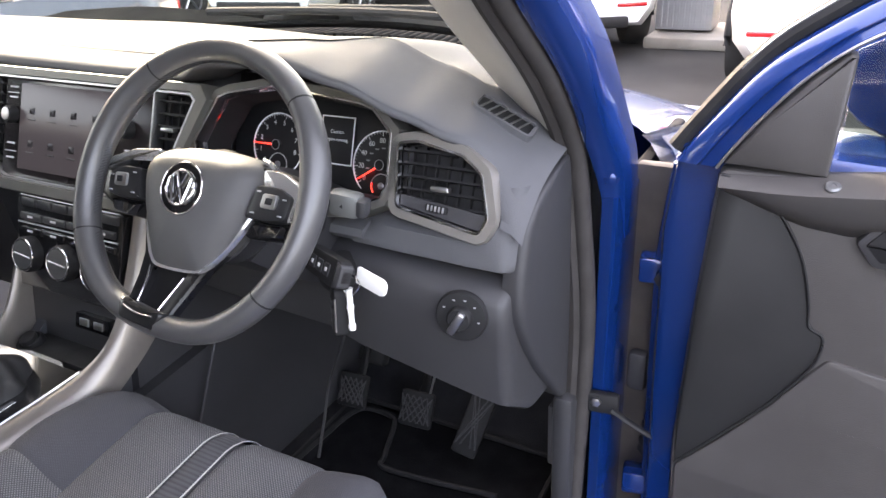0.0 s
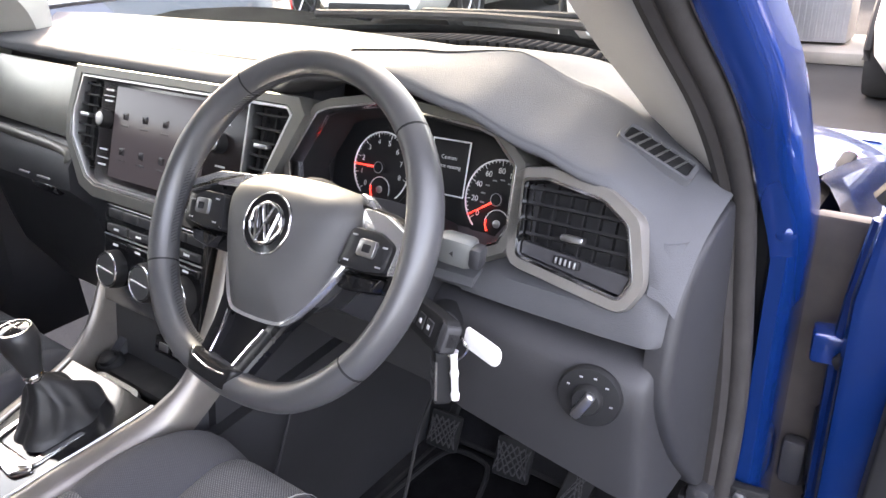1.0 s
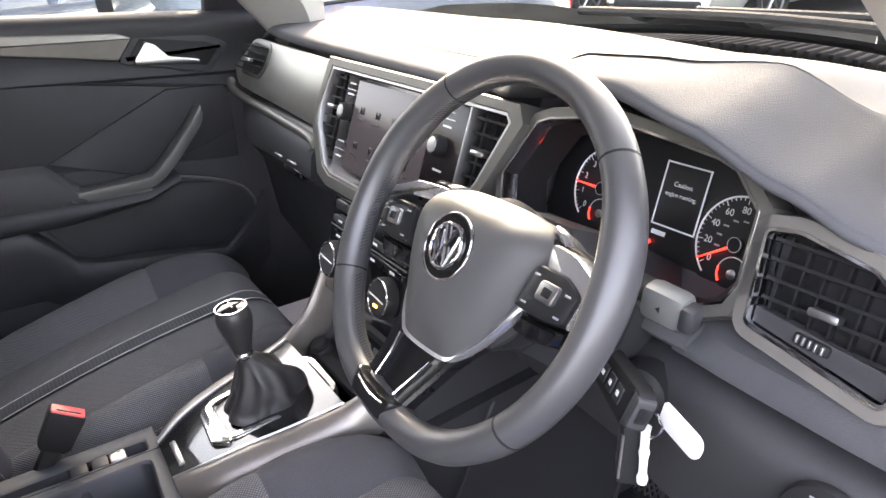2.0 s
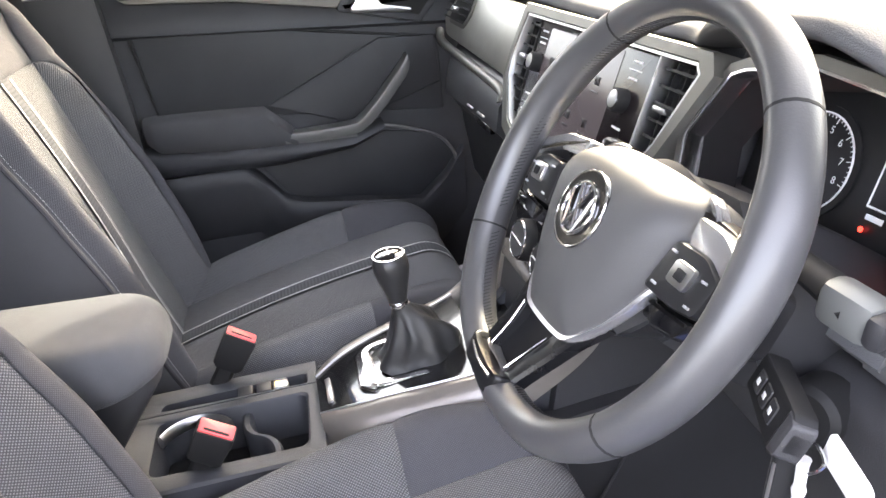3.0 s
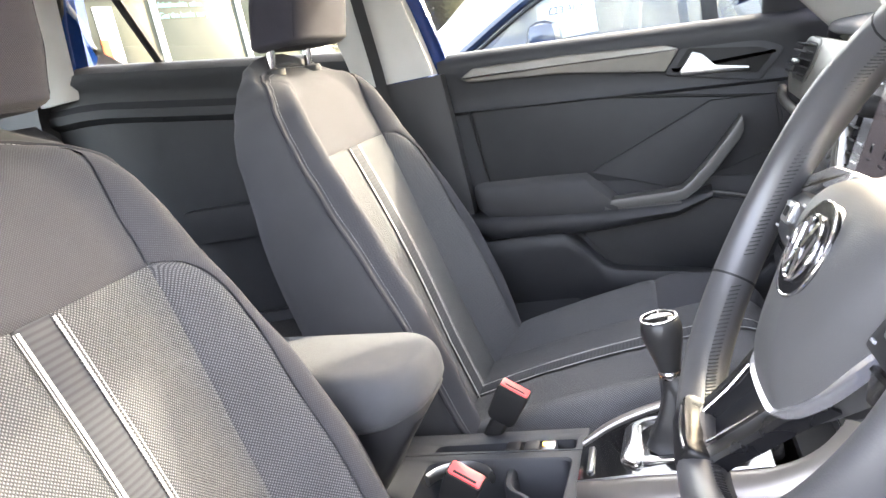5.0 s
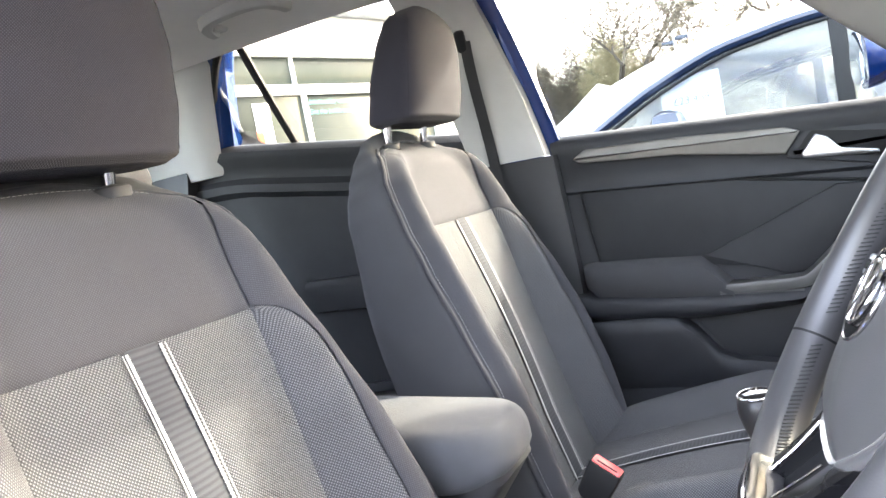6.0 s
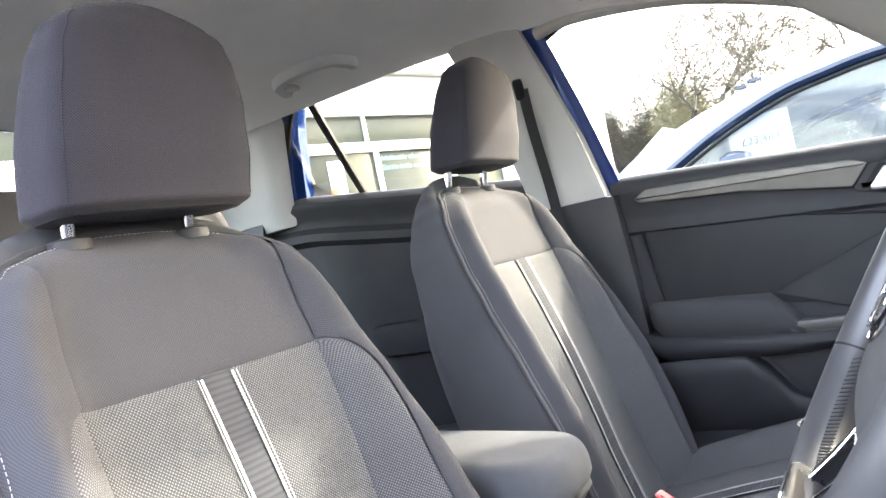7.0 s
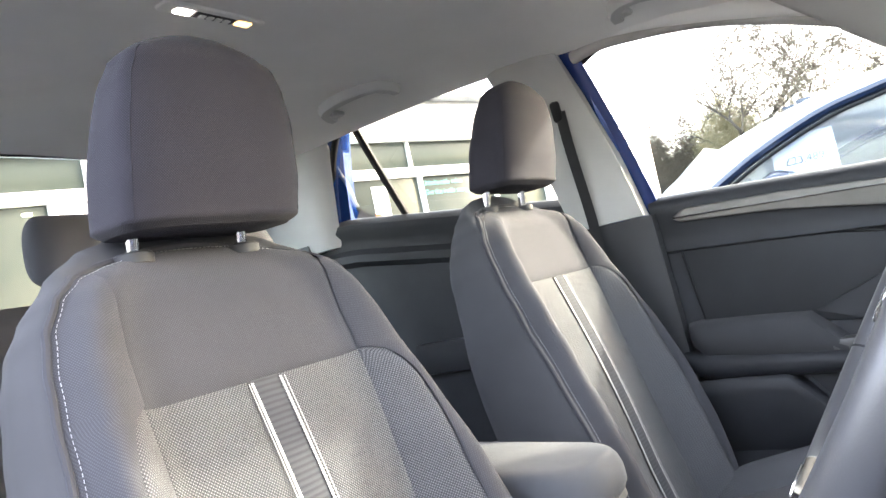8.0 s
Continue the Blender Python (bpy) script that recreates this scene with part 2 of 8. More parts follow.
def spline(points, n):
    """n points on a smooth curve through the given ones (Catmull-Rom)."""
    pts = [Vector(p) for p in points]
    if len(pts) == 2:
        return [pts[0].lerp(pts[1], i / (n - 1)) for i in range(n)]
    out = []
    for i in range(n):
        f = i / (n - 1) * (len(pts) - 1)
        k = min(int(f), len(pts) - 2)
        u = f - k
        p0, p1, p2, p3 = pts[max(k - 1, 0)], pts[k], pts[k + 1], pts[min(k + 2, len(pts) - 1)]
        out.append(0.5 * (2 * p1 + (p2 - p0) * u + (2 * p0 - 5 * p1 + 4 * p2 - p3) * u * u + (3 * p1 - p0 - 3 * p2 + p3) * u ** 3))
    return out


def tube(points, radius, seg=10, n=24, closed=False, smooth=True, flat=1.0, up=(0, 0, 1)):
    """A round (or flattened) bar along a path; radius may be a function of 0..1."""
    pts = spline(points, n) if smooth and len(points) > 2 else [Vector(p) for p in points]
    rings = []
    count = len(pts)
    for i, p in enumerate(pts):
        a = pts[(i - 1) % count] if closed or i > 0 else p
        b = pts[(i + 1) % count] if closed or i < count - 1 else p
        t = (b - a).normalized()
        s = t.cross(Vector(up))
        s = s.normalized() if s.length > 1e-4 else t.orthogonal().normalized()
        w = s.cross(t)
        r = radius(i / (count - 1)) if callable(radius) else radius
        rings.append([p + r * (math.cos(k) * s + math.sin(k) * flat * w) for k in (2 * math.pi * j / seg for j in range(seg))])
    if closed:
        rings.append(rings[0])
        bm = loft(rings, True, False)
        bmesh.ops.remove_doubles(bm, verts=bm.verts, dist=1e-6)
        return bm
    return loft(rings)


def rbox(centre, size, bevel=0.004, turn=(0, 0, 0), seg=2):
    """A box with rounded edges."""
    bm = bmesh.new()
    bmesh.ops.create_cube(bm, size=1, matrix=Matrix.Diagonal((*size, 1)))
    if bevel:
        bmesh.ops.bevel(bm, geom=list(bm.edges), offset=bevel, segments=seg, profile=0.5, affect="EDGES")
    bmesh.ops.transform(bm, matrix=pose(*centre, *turn), verts=bm.verts)
    return bm


def round_poly(pts, r, seg=4):
    """A flat outline with its corners rounded; r is one radius or one for each corner."""
    out = []
    n = len(pts)
    for i in range(n):
        p, a, b = Vector(pts[i]), Vector(pts[i - 1]), Vector(pts[(i + 1) % n])
        rr = r[i] if isinstance(r, (list, tuple)) else r
        da, db = (a - p), (b - p)
        k = min(rr, da.length * 0.45, db.length * 0.45)
        if k < 1e-5:
            out.append(tuple(p))
            continue
        s, e = p + da.normalized() * k, p + db.normalized() * k
        for j in range(seg + 1):
            u = j / seg
            out.append(tuple((1 - u) ** 2 * s + 2 * u * (1 - u) * p + u * u * e))
    return out


class Plane:
    """A tilted drawing plane: u across, v up, n towards the viewer."""
    def __init__(self, origin, u, v):
        self.o, self.u = Vector(origin), Vector(u).normalized()
        self.n = self.u.cross(Vector(v)).normalized()
        self.v = self.n.cross(self.u).normalized()

    def at(self, a, b, c=0.0):
        return self.o + a * self.u + b * self.v + c * self.n

    def uv(self, p):
        d = Vector(p) - self.o
        return (d.dot(self.u), d.dot(self.v))


def plate(plane, outline, depth, lift=0.0, bevel=0.0015, dome=0.0):
    """A plate with the outline, from lift - depth up to lift, its front edge rounded."""
    c = Vector((sum(p[0] for p in outline) / len(outline), sum(p[1] for p in outline) / len(outline)))
    def inset(d):
        out = []
        n = len(outline)
        for i in range(n):
            p, a, b = Vector(outline[i]), Vector(outline[i - 1]), Vector(outline[(i + 1) % n])
            t = (b - a).normalized() if (b - a).length > 1e-9 else Vector((1, 0))
            nn = Vector((-t.y, t.x))
            if nn.dot(c - p) < 0:
                nn = -nn
            out.append(p + nn * d)
        return out
    rings = [[plane.at(p[0], p[1], lift - depth) for p in outline], [plane.at(p[0], p[1], lift - bevel) for p in outline]]
    if bevel:
        rings.append([plane.at(p[0], p[1], lift - bevel * 0.3) for p in inset(bevel * 0.3)])
        rings.append([plane.at(p[0], p[1], lift) for p in inset(bevel)])
    if dome:
        last = inset(bevel)
        for k in (0.75, 0.5, 0.25):
            rings.append([plane.at(*(c + (p - c) * k), lift + dome * (1 - k * k)) for p in last])
    return loft(rings)


def frame_plate(plane, outer, inner, depth, lift=0.0, bevel=0.0015):
    """A plate with a hole: the outlines have as many points, in step."""
    def mixed(k):
        return [Vector(a).lerp(Vector(b), k) for a, b in zip(outer, inner)]
    rings = [[plane.at(*p, lift - depth) for p in mixed(0)], [plane.at(*p, lift - bevel) for p in mixed(0)],
             [plane.at(*p, lift) for p in mixed(0.12)], [plane.at(*p, lift) for p in mixed(0.88)],
             [plane.at(*p, lift - bevel) for p in mixed(1)], [plane.at(*p, lift - depth) for p in mixed(1)]]
    return loft(rings + [rings[0]], True, False)


def patch(fn, nu, nv, thick=0.0, uvscale=None):
    """A sheet of points fn(u, v), u and v from 0 to 1, with UVs in metres along it."""
    bm = bmesh.new()
    rows = [[bm.verts.new(fn(i / nu, j / nv)) for i in range(nu + 1)] for j in range(nv + 1)]
    lay = bm.loops.layers.uv.new("UVMap")
    lu = [[0.0] * (nu + 1) for _ in range(nv + 1)]
    lv = [[0.0] * (nu + 1) for _ in range(nv + 1)]
    mid = nu // 2
    for j in range(nv + 1):
        for i in range(mid + 1, nu + 1):
            lu[j][i] = lu[j][i - 1] + (rows[j][i].co - rows[j][i - 1].co).length
        for i in range(mid - 1, -1, -1):
            lu[j][i] = lu[j][i + 1] - (rows[j][i].co - rows[j][i + 1].co).length
        for i in range(nu + 1):
            if j:
                lv[j][i] = lv[j - 1][i] + (rows[j][i].co - rows[j - 1][i].co).length
    for j in range(nv):
        for i in range(nu):
            f = bm.faces.new((rows[j][i], rows[j][i + 1], rows[j + 1][i + 1], rows[j + 1][i]))
            for loop, (jj, ii) in zip(f.loops, ((j, i), (j, i + 1), (j + 1, i + 1), (j + 1, i))):
                loop[lay].uv = (lu[jj][ii], lv[jj][ii])
    if thick:
        bmesh.ops.solidify(bm, geom=list(bm.faces), thickness=thick)
    return bm


def disc(centre, axis, profile, seg=32):
    """A turned shape: profile rows of (radius, height along the axis)."""
    m = Vector(axis).to_track_quat("Z", "Y").to_matrix()
    c = Vector(centre)
    rings = [[c + m @ Vector((r * math.cos(a), r * math.sin(a), z)) for a in (2 * math.pi * k / seg for k in range(seg))] for r, z in profile]
    return loft(rings)


def words(text, plane, u, v, size, mat, parent, lift=0.0, align="CENTER", name="lettering", turn=0.0):
    """Raised lettering as a mesh part."""
    cu = bpy.data.curves.new("text", "FONT")
    cu.body, cu.size, cu.align_x, cu.align_y, cu.extrude = text, size, align, "CENTER", 0.0001
    ob = bpy.data.objects.new("text", cu)
    scene.collection.objects.link(ob)
    dg = bpy.context.evaluated_depsgraph_get()
    me = bpy.data.meshes.new_from_object(ob.evaluated_get(dg))
    bpy.data.objects.remove(ob)
    bm = bmesh.new()
    bm.from_mesh(me)
    c, s = math.cos(radians(turn)), math.sin(radians(turn))
    for w in bm.verts:
        w.co = plane.at(u + c * w.co.x - s * w.co.y, v + s * w.co.x + c * w.co.y, lift + w.co.z)
    return part(name, bm, mat, parent)


def smoothstep(a, b, x):
    t = max(0.0, min(1.0, (x - a) / (b - a)))
    return t * t * (3 - 2 * t)

# ---- ground and the car's shell ----
def ground_sheet():
    bm = bmesh.new()
    bmesh.ops.create_grid(bm, x_segments=40, y_segments=40, size=400)
    return bm


ASPHALT = material("asphalt", (0.026, 0.0255, 0.025), (0.040, 0.039, 0.038), 0.9, spec=0.15, grain=1.0, grain_size=90, blotch=0.8)
solo("ground", ground_sheet(), ASPHALT, "grey worn asphalt of a car sales yard", "ground", kind="structure")

body = thing("hatchback", (0, -0.4, 0.2), "bright blue car shell with a pale grey roof lining", "car")


def roof_z(x, y):
    ridge = 1.562 - 0.030 * max(0, -0.9 - y) - 0.08 * max(0, y + 0.9) ** 2 * (1 if y < -0.3 else 1.15)
    return ridge - 0.16 * x * x - 0.8 * max(0, abs(x) - 0.52) ** 2


def lining(u, v):
    y = -1.62 + 1.66 * v
    w = 0.60 + 0.03 * v
    x = (2 * u - 1) * w
    return Vector((x, y, roof_z(x, y)))


part("headliner", patch(lining, 32, 28), HEADLINER, body, "pale grey woven roof lining", 180)


def roof_skin(u, v):
    y = -1.75 + 1.88 * v
    x = (2 * u - 1) * 0.70
    return Vector((x, y, roof_z(x * 0.86, y) + 0.045))


part("roof", patch(roof_skin, 20, 20), PAINT, body, "blue roof panel", 180)


SEAL = [(0.676, 0.30, 0.33), (0.682, 0.305, 0.55), (0.686, 0.308, 0.75), (0.676, 0.304, 0.90), (0.668, 0.290, 0.99), (0.660, 0.225, 1.08), (0.641, 0.150, 1.165), (0.628, 0.02, 1.29), (0.588, -0.16, 1.455), (0.585, -0.42, 1.49), (0.60, -0.65, 1.46)]


def a_pillar(sx):
    """Grey trim of a windscreen pillar and the blue pillar outside it."""
    def m(p):
        return Vector((p[0] * sx, p[1], p[2]))
    trim_rings, blue_rings = [], []
    way = spline([Vector(q) for q in SEAL[4:9]], 22)
    for i, p in enumerate(way):
        k = 0.55 + 0.45 * smoothstep(0, 7, i)
        trim_rings.append([m(p + k * Vector(o)) for o in ((0.004, 0.004, 0.0), (-0.016, -0.010, -0.004), (-0.032, -0.004, -0.002), (-0.068, 0.020, 0.006), (-0.125, 0.055, 0.016), (-0.120, 0.095, 0.045), (-0.01, 0.075, 0.05))])
    part("pillar_trim", loft(trim_rings), PILLAR_TRIM, body, "pale grey moulded windscreen pillar trim", 60)
    way = spline([Vector((0.684, 0.335, 0.86)), Vector((0.680, 0.320, 0.92))] + [Vector(q) for q in SEAL[4:10]], 26)
    for i, p in enumerate(way):
        k = 0.66 + 0.14 * smoothstep(0, 6, i)
        blue_rings.append([m(p + k * Vector(o)) for o in ((0.012, 0.010, 0.002), (0.018, -0.002, 0.0), (0.036, -0.002, 0.002), (0.050, 0.008, 0.006), (0.058, 0.028, 0.018), (0.056, 0.060, 0.042), (0.0, 0.080, 0.055))])
    part("pillar", loft(blue_rings), PAINT, body, "glossy blue windscreen pillar", 40)


for sx in (1, -1):
    a_pillar(sx)

# driver's door opening: blue post under the pillar, seal and sill
post = [[Vector((x, y, z)) for x, y in ((0.688, 0.332), (0.694, 0.318), (0.708, 0.316), (0.714, 0.324), (0.718, 0.345), (0.719, 0.38), (0.720, 0.42), (0.68, 0.42))] for z in (0.30, 0.45, 0.60, 0.75, 0.88, 0.925)]
part("door_post", loft(post), PAINT, body, "blue painted hinge post of the door opening", 50)
seal_path = SEAL
seal = part("door_seal", tube(seal_path, 0.0105, 10, 60, up=(1, 0, 0)), SEAL_RUBBER, body, "dark brown-grey rubber door seal")
part("seal_lip", tube([(p[0] - 0.014, p[1] - 0.001, p[2] - 0.003) for p in seal_path], 0.0095, 8, 60, up=(1, 0, 0)), SEAL_RUBBER, seal)
part("sill", rbox((0.74, -0.5, 0.33), (0.16, 1.75, 0.16), 0.02), PAINT, body, "blue door sill")
part("sill_cover", rbox((0.655, -0.3, 0.405), (0.09, 1.2, 0.02), 0.006), HARD_DARK, body, "black scuffed plastic sill cover")
def floor_z(y):
    """Height of the car's floor: a step down to the footwells, then the toe board."""
    return 0.345 - 0.035 * smoothstep(0.02, 0.20, y) + 0.34 * smoothstep(0.50, 0.80, y)


part("floor_pan", patch(lambda u, v: Vector((-0.70 + 1.40 * u, -1.75 + 2.55 * v, floor_z(-1.75 + 2.55 * v) + 0.05 * math.exp(-((u - 0.5) / 0.09) ** 2))), 40, 60), CARPET, body, "black carpeted floor", 180)
part("bulkhead", rbox((0, 0.78, 0.600), (1.14, 0.04, 0.59), 0.01), CARPET, body, "dark bulkhead behind the pedals")
for sx in (-1, 1):
    part("bulkhead_side", rbox((sx * 0.625, 0.78, 0.555), (0.12, 0.04, 0.50), 0.01), CARPET, body)
    part("post_liner", rbox((sx * 0.674, 0.40, 0.855), (0.036, 0.05, 0.24), 0.006), HARD_DARK, body, "dark inner side of the hinge post")
    part("footwell_wall", rbox((sx * 0.688, 0.600, 0.60), (0.02, 0.36, 0.60), 0.006), CARPET, body, "black carpeted footwell side")
part("quarter_trim", loft([[Vector((x + 0.06 * max(0, -1.5 - y), y, z)) for x, z in ((-0.70, 0.42), (-0.66, 0.5), (-0.66, 1.10), (-0.67, 1.20), (-0.68, 1.25), (-0.74, 1.25), (-0.78, 0.42))] for y in (-1.44, -1.6, -1.8, -2.06)]), HARD_DARK, body, "dark rear quarter trim", 50)
part("tail_panel", rbox((0, -2.05, 0.75), (1.35, 0.06, 0.75), 0.03), HARD_DARK, body)
part("tailgate", rbox((0, -2.115, 0.80), (1.44, 0.06, 0.66), 0.028), PAINT, body, "glossy blue tailgate")
part("bumper", rbox((0, -2.14, 0.42), (1.56, 0.14, 0.26), 0.06), HARD_DARK, body, "black rear bumper")
part("rear_side", loft([[Vector((x, y, z)) for x, z in ((0.735, 0.34), (0.800, 0.40), (0.835, 0.72), (0.815, 0.98), (0.760, 1.115), (0.735, 1.115))] for y in (-0.90, -1.2, -1.6, -2.08)]), PAINT, body, "glossy blue rear side panel", 50)
part("bumper", rbox((0, 1.90, 0.46), (1.50, 0.20, 0.34), 0.08), PAINT, body, "blue front bumper")
WHEEL_RUBBER = material("road_tyre", (0.016, 0.016, 0.016), (0.024, 0.024, 0.024), 0.85)
for sx in (-1, 1):
    for y in (1.18, -1.46):
        cc = Vector((sx * 0.72, y, 0.325))
        whl = part("wheel", disc(cc, (sx, 0, 0), [(0.22, -0.09), (0.31, -0.09), (0.325, -0.05), (0.325, 0.06), (0.31, 0.095), (0.24, 0.10), (0.225, 0.07)], 36), WHEEL_RUBBER, body, "black road tyre")
        part("rim", disc(cc, (sx, 0, 0), [(0.225, 0.0), (0.225, 0.085), (0.21, 0.09), (0.20, 0.05)], 36), SILVER, whl, "silver alloy rim")
        for k in range(5):
            a = 2 * math.pi * k / 5
            part("rim_spoke", tube([cc + Vector((sx * 0.08, 0, 0)), cc + Vector((sx * 0.08, 0.205 * math.cos(a), 0.205 * math.sin(a)))], 0.024, 6, 2, flat=0.6), SILVER, whl)
part("side_panel", rbox((0.70, -1.35, 0.72), (0.06, 1.4, 0.80), 0.02), HARD_DARK, body, "dark trim of the rear side")


# windscreen, side glass, rear glass
def screen(u, v):
    x = (2 * u - 1)
    lo = Vector((x * 0.605, 0.86 - 0.34 * x * x, 1.02))
    hi = Vector((x * 0.56, 0.07 - 0.10 * x * x, 1.485 - 0.03 * x * x))
    p = lo.lerp(hi, v)
    p.z += 0.05 * math.sin(math.pi * v)
    return p


ws = part("windscreen", patch(screen, 24, 12), SCREEN_GLASS, body, "clear laminated windscreen", 180)
for k, (v0, v1) in enumerate(((-0.02, 0.012), (0.95, 1.04))):
    part("screen_band", patch(lambda u, v: screen(u, v0 + (v1 - v0) * v) + Vector((0, 0.002, 0.003)), 24, 2), BLACK, ws, "black printed edge of the windscreen", 180)
part("roof_header", tube([(-0.58, -0.02, 1.46), (-0.3, 0.03, 1.485), (0, 0.05, 1.49), (0.3, 0.03, 1.485), (0.58, -0.02, 1.46)], 0.03, 10, 30, flat=0.6), HEADLINER, body)
part("rear_glass", patch(lambda u, v: Vector(((1 - 2 * u) * (0.60 - 0.08 * v), -2.02 + 0.42 * v, 1.12 + 0.432 * v)), 10, 8), GLASS, body, "clear rear window", 180)
part("rear_header", rbox((0, -1.62, 1.558), (1.05, 0.07, 0.030), 0.012), HEADLINER, body, "grey upper edge of the tailgate")
part("rear_seal", tube([(-0.52, -1.612, 1.538), (0.0, -1.612, 1.541), (0.52, -1.612, 1.538)], 0.004, 6, 24), BLACK, body, "thin black seal above the rear window")

# cowl under the windscreen outside, with its ribs
COWL_GREY = material("weathered_plastic", (0.020, 0.020, 0.019), (0.032, 0.032, 0.030), 1.0, blotch=12, spec=0.0)
cowl = part("cowl", patch(lambda u, v: Vector((-0.74 + 1.26 * u, 0.84 - 0.62 * (-0.74 + 1.26 * u) ** 2 + 0.20 * v, 0.975 + 0.015 * v + 0.065 * smoothstep(0.2, 0.65, 0.74 - 1.26 * u))), 30, 6, 0.01), COWL_GREY, body, "black plastic scuttle panel below the windscreen", 60)
for i in range(44):
    u = (i + 0.5) / 44
    x = (2 * u - 1) * 0.50
    y = 0.92 - 0.26 * (2 * u - 1) ** 2
    part("cowl_rib", rbox((x, y, 0.99), (0.010, 0.09, 0.018), 0.003, (0, 0, 25 * (2 * u - 1))), COWL_GREY, cowl)
wiper = thing("wiper", (-0.1, 0.9, 1.03), "black windscreen wiper resting on the glass", "wiper")
part("wiper_arm", tube([(0.45, 0.93, 1.035), (0.2, 0.93, 1.045), (-0.15, 0.88, 1.05)], 0.008, 8, 14), BLACK, wiper)
part("wiper_blade", tube([(0.36, 0.80, 1.045), (0.0, 0.84, 1.05), (-0.40, 0.82, 1.045)], 0.009, 8, 20), RUBBER, wiper)


# bonnet and wings seen through the windscreen and past the pillar
def bonnet(u, v):
    x = (2 * u - 1) * (0.72 - 0.04 * v)
    y = 0.90 - 0.36 * (2 * u - 1) ** 2 * (1 - v) + 1.0 * v
    return Vector((x, y, 0.965 - 0.05 * (2 * u - 1) ** 4 - 0.10 * v * v - 0.24 * v))


part("bonnet", patch(bonnet, 26, 16), PAINT, body, "glossy blue bonnet", 180)
for sx in (1, -1):
    part("wing", patch(lambda u, v: Vector((sx * (0.70 + 0.085 * math.sin(u * 1.5)), 0.46 + 1.4 * v, 0.960 - 0.045 * u - 0.5 * u * u - 0.12 * v * v - 0.28 * v)), 10, 14, 0.004), PAINT, body, "glossy blue front wing", 180)
part("front_end", rbox((0, 1.86, 0.45), (1.4, 0.15, 0.35), 0.08), PAINT, body)

# rear screen pillars, B pillars
def upright(name, path, w, t, mat, label):
    """A flat upright that follows a path: w along the car, t thick."""
    rings = []
    for p in spline(path, 14):
        rings.append([p + Vector(o) for o in ((-t, -w, 0), (t * 0.4, -w * 0.96, 0), (t, -w * 0.6, 0), (t, w * 0.6, 0), (t * 0.4, w * 0.96, 0), (-t, w, 0))])
    return part(name, loft(rings), mat, body, label, 50)


upright("pillar_trim", [(-0.705, -0.565, 1.115), (-0.675, -0.595, 1.28), (-0.612, -0.650, 1.50)], 0.086, 0.018, PILLAR_TRIM, "pale grey upper trim of the middle pillar")
upright("pillar_trim", [(-0.715, -0.53, 0.40), (-0.725, -0.53, 0.80), (-0.707, -0.540, 1.113)], 0.075, 0.016, HARD_GREY, "dark grey lower trim of the middle pillar")
upright("pillar", [(-0.745, -0.495, 1.115), (-0.70, -0.528, 1.30), (-0.63, -0.570, 1.50)], 0.042, 0.012, PAINT, "blue edge of the middle pillar")
def c_pillar(u, v, d):
    """Inner face of the rear pillar: u rearwards, v up, d out towards the street."""
    lean = 0.105 * v + 0.10 * max(0.0, v - 0.6) ** 2
    return Vector((-0.688 + 0.085 * v + 0.03 * u * u - d - 0.030 * max(0.0, 1 - u * 7) ** 2, -1.352 + lean - 0.50 * u, 1.225 + 0.325 * v - 0.02 * u))


US = (0.0, 0.02, 0.045, 0.075, 0.11, 0.15, 0.25, 0.4, 0.6, 0.8, 1.0)
part("pillar_trim", loft([[c_pillar(u, v / 12, 0.0) for u in US] + [c_pillar(u, v / 12, 0.034) for u in US[:4:-1]] for v in range(13)]), PILLAR_TRIM_LIT, body, "pale grey trim of the rear pillar", 60)
part("quarter_skin", loft([[c_pillar(u, v / 12, 0.040) + Vector((0, 0.012, 0)) for u in US] + [c_pillar(u, v / 12, 0.085) for u in US[::-1]] for v in range(13)]), PAINT, body, "blue rear quarter outside", 60)
upright("pillar", [(-0.725, -1.385, 1.24), (-0.69, -1.32, 1.42), (-0.64, -1.23, 1.53)], 0.028, 0.014, PAINT, "blue edge of the rear pillar")
upright("pillar", [(-0.60, -1.80, 1.10), (-0.57, -1.72, 1.30), (-0.53, -1.60, 1.46)], 0.10, 0.02, PILLAR_TRIM, "")
upright("pillar", [(0.70, -0.80, 0.40), (0.70, -0.82, 1.0), (0.61, -0.88, 1.48)], 0.09, 0.03, PILLAR_TRIM, "")
upright("pillar", [(0.68, -1.75, 1.10), (0.64, -1.65, 1.30), (0.58, -1.5, 1.46)], 0.16, 0.03, PILLAR_TRIM, "")
for sx in (-1, 1):
    part("roof_rail_trim", tube([(0.625 * sx, 0.0, 1.375), (0.622 * sx, -0.2, 1.445), (0.618 * sx, -0.5, 1.512), (0.612 * sx, -0.8, 1.540), (0.605 * sx, -1.1, 1.550), (0.59 * sx, -1.35, 1.53), (0.55 * sx, -1.65, 1.47)], 0.024, 10, 30), HEADLINER, body, "grey lining along the roof edge")
part("lining_edge", tube([(-0.650, 0.02, 1.335), (-0.632, -0.12, 1.396), (-0.624, -0.27, 1.446), (-0.625, -0.45, 1.475), (-0.632, -0.535, 1.470)], 0.0135, 10, 40), PILLAR_TRIM, body, "pale grey edging of the roof lining")

# ---- seats ----
XS = -0.36   # centre line of the first seat


def back_point(x, s, d=0.0):
    """A point on the backrest: x across, s up along it, d out of it."""
    return Vector((XS + x, -0.443 - 0.2756 * s + 0.9613 * d, 0.684 + 0.9613 * s + 0.2756 * d))


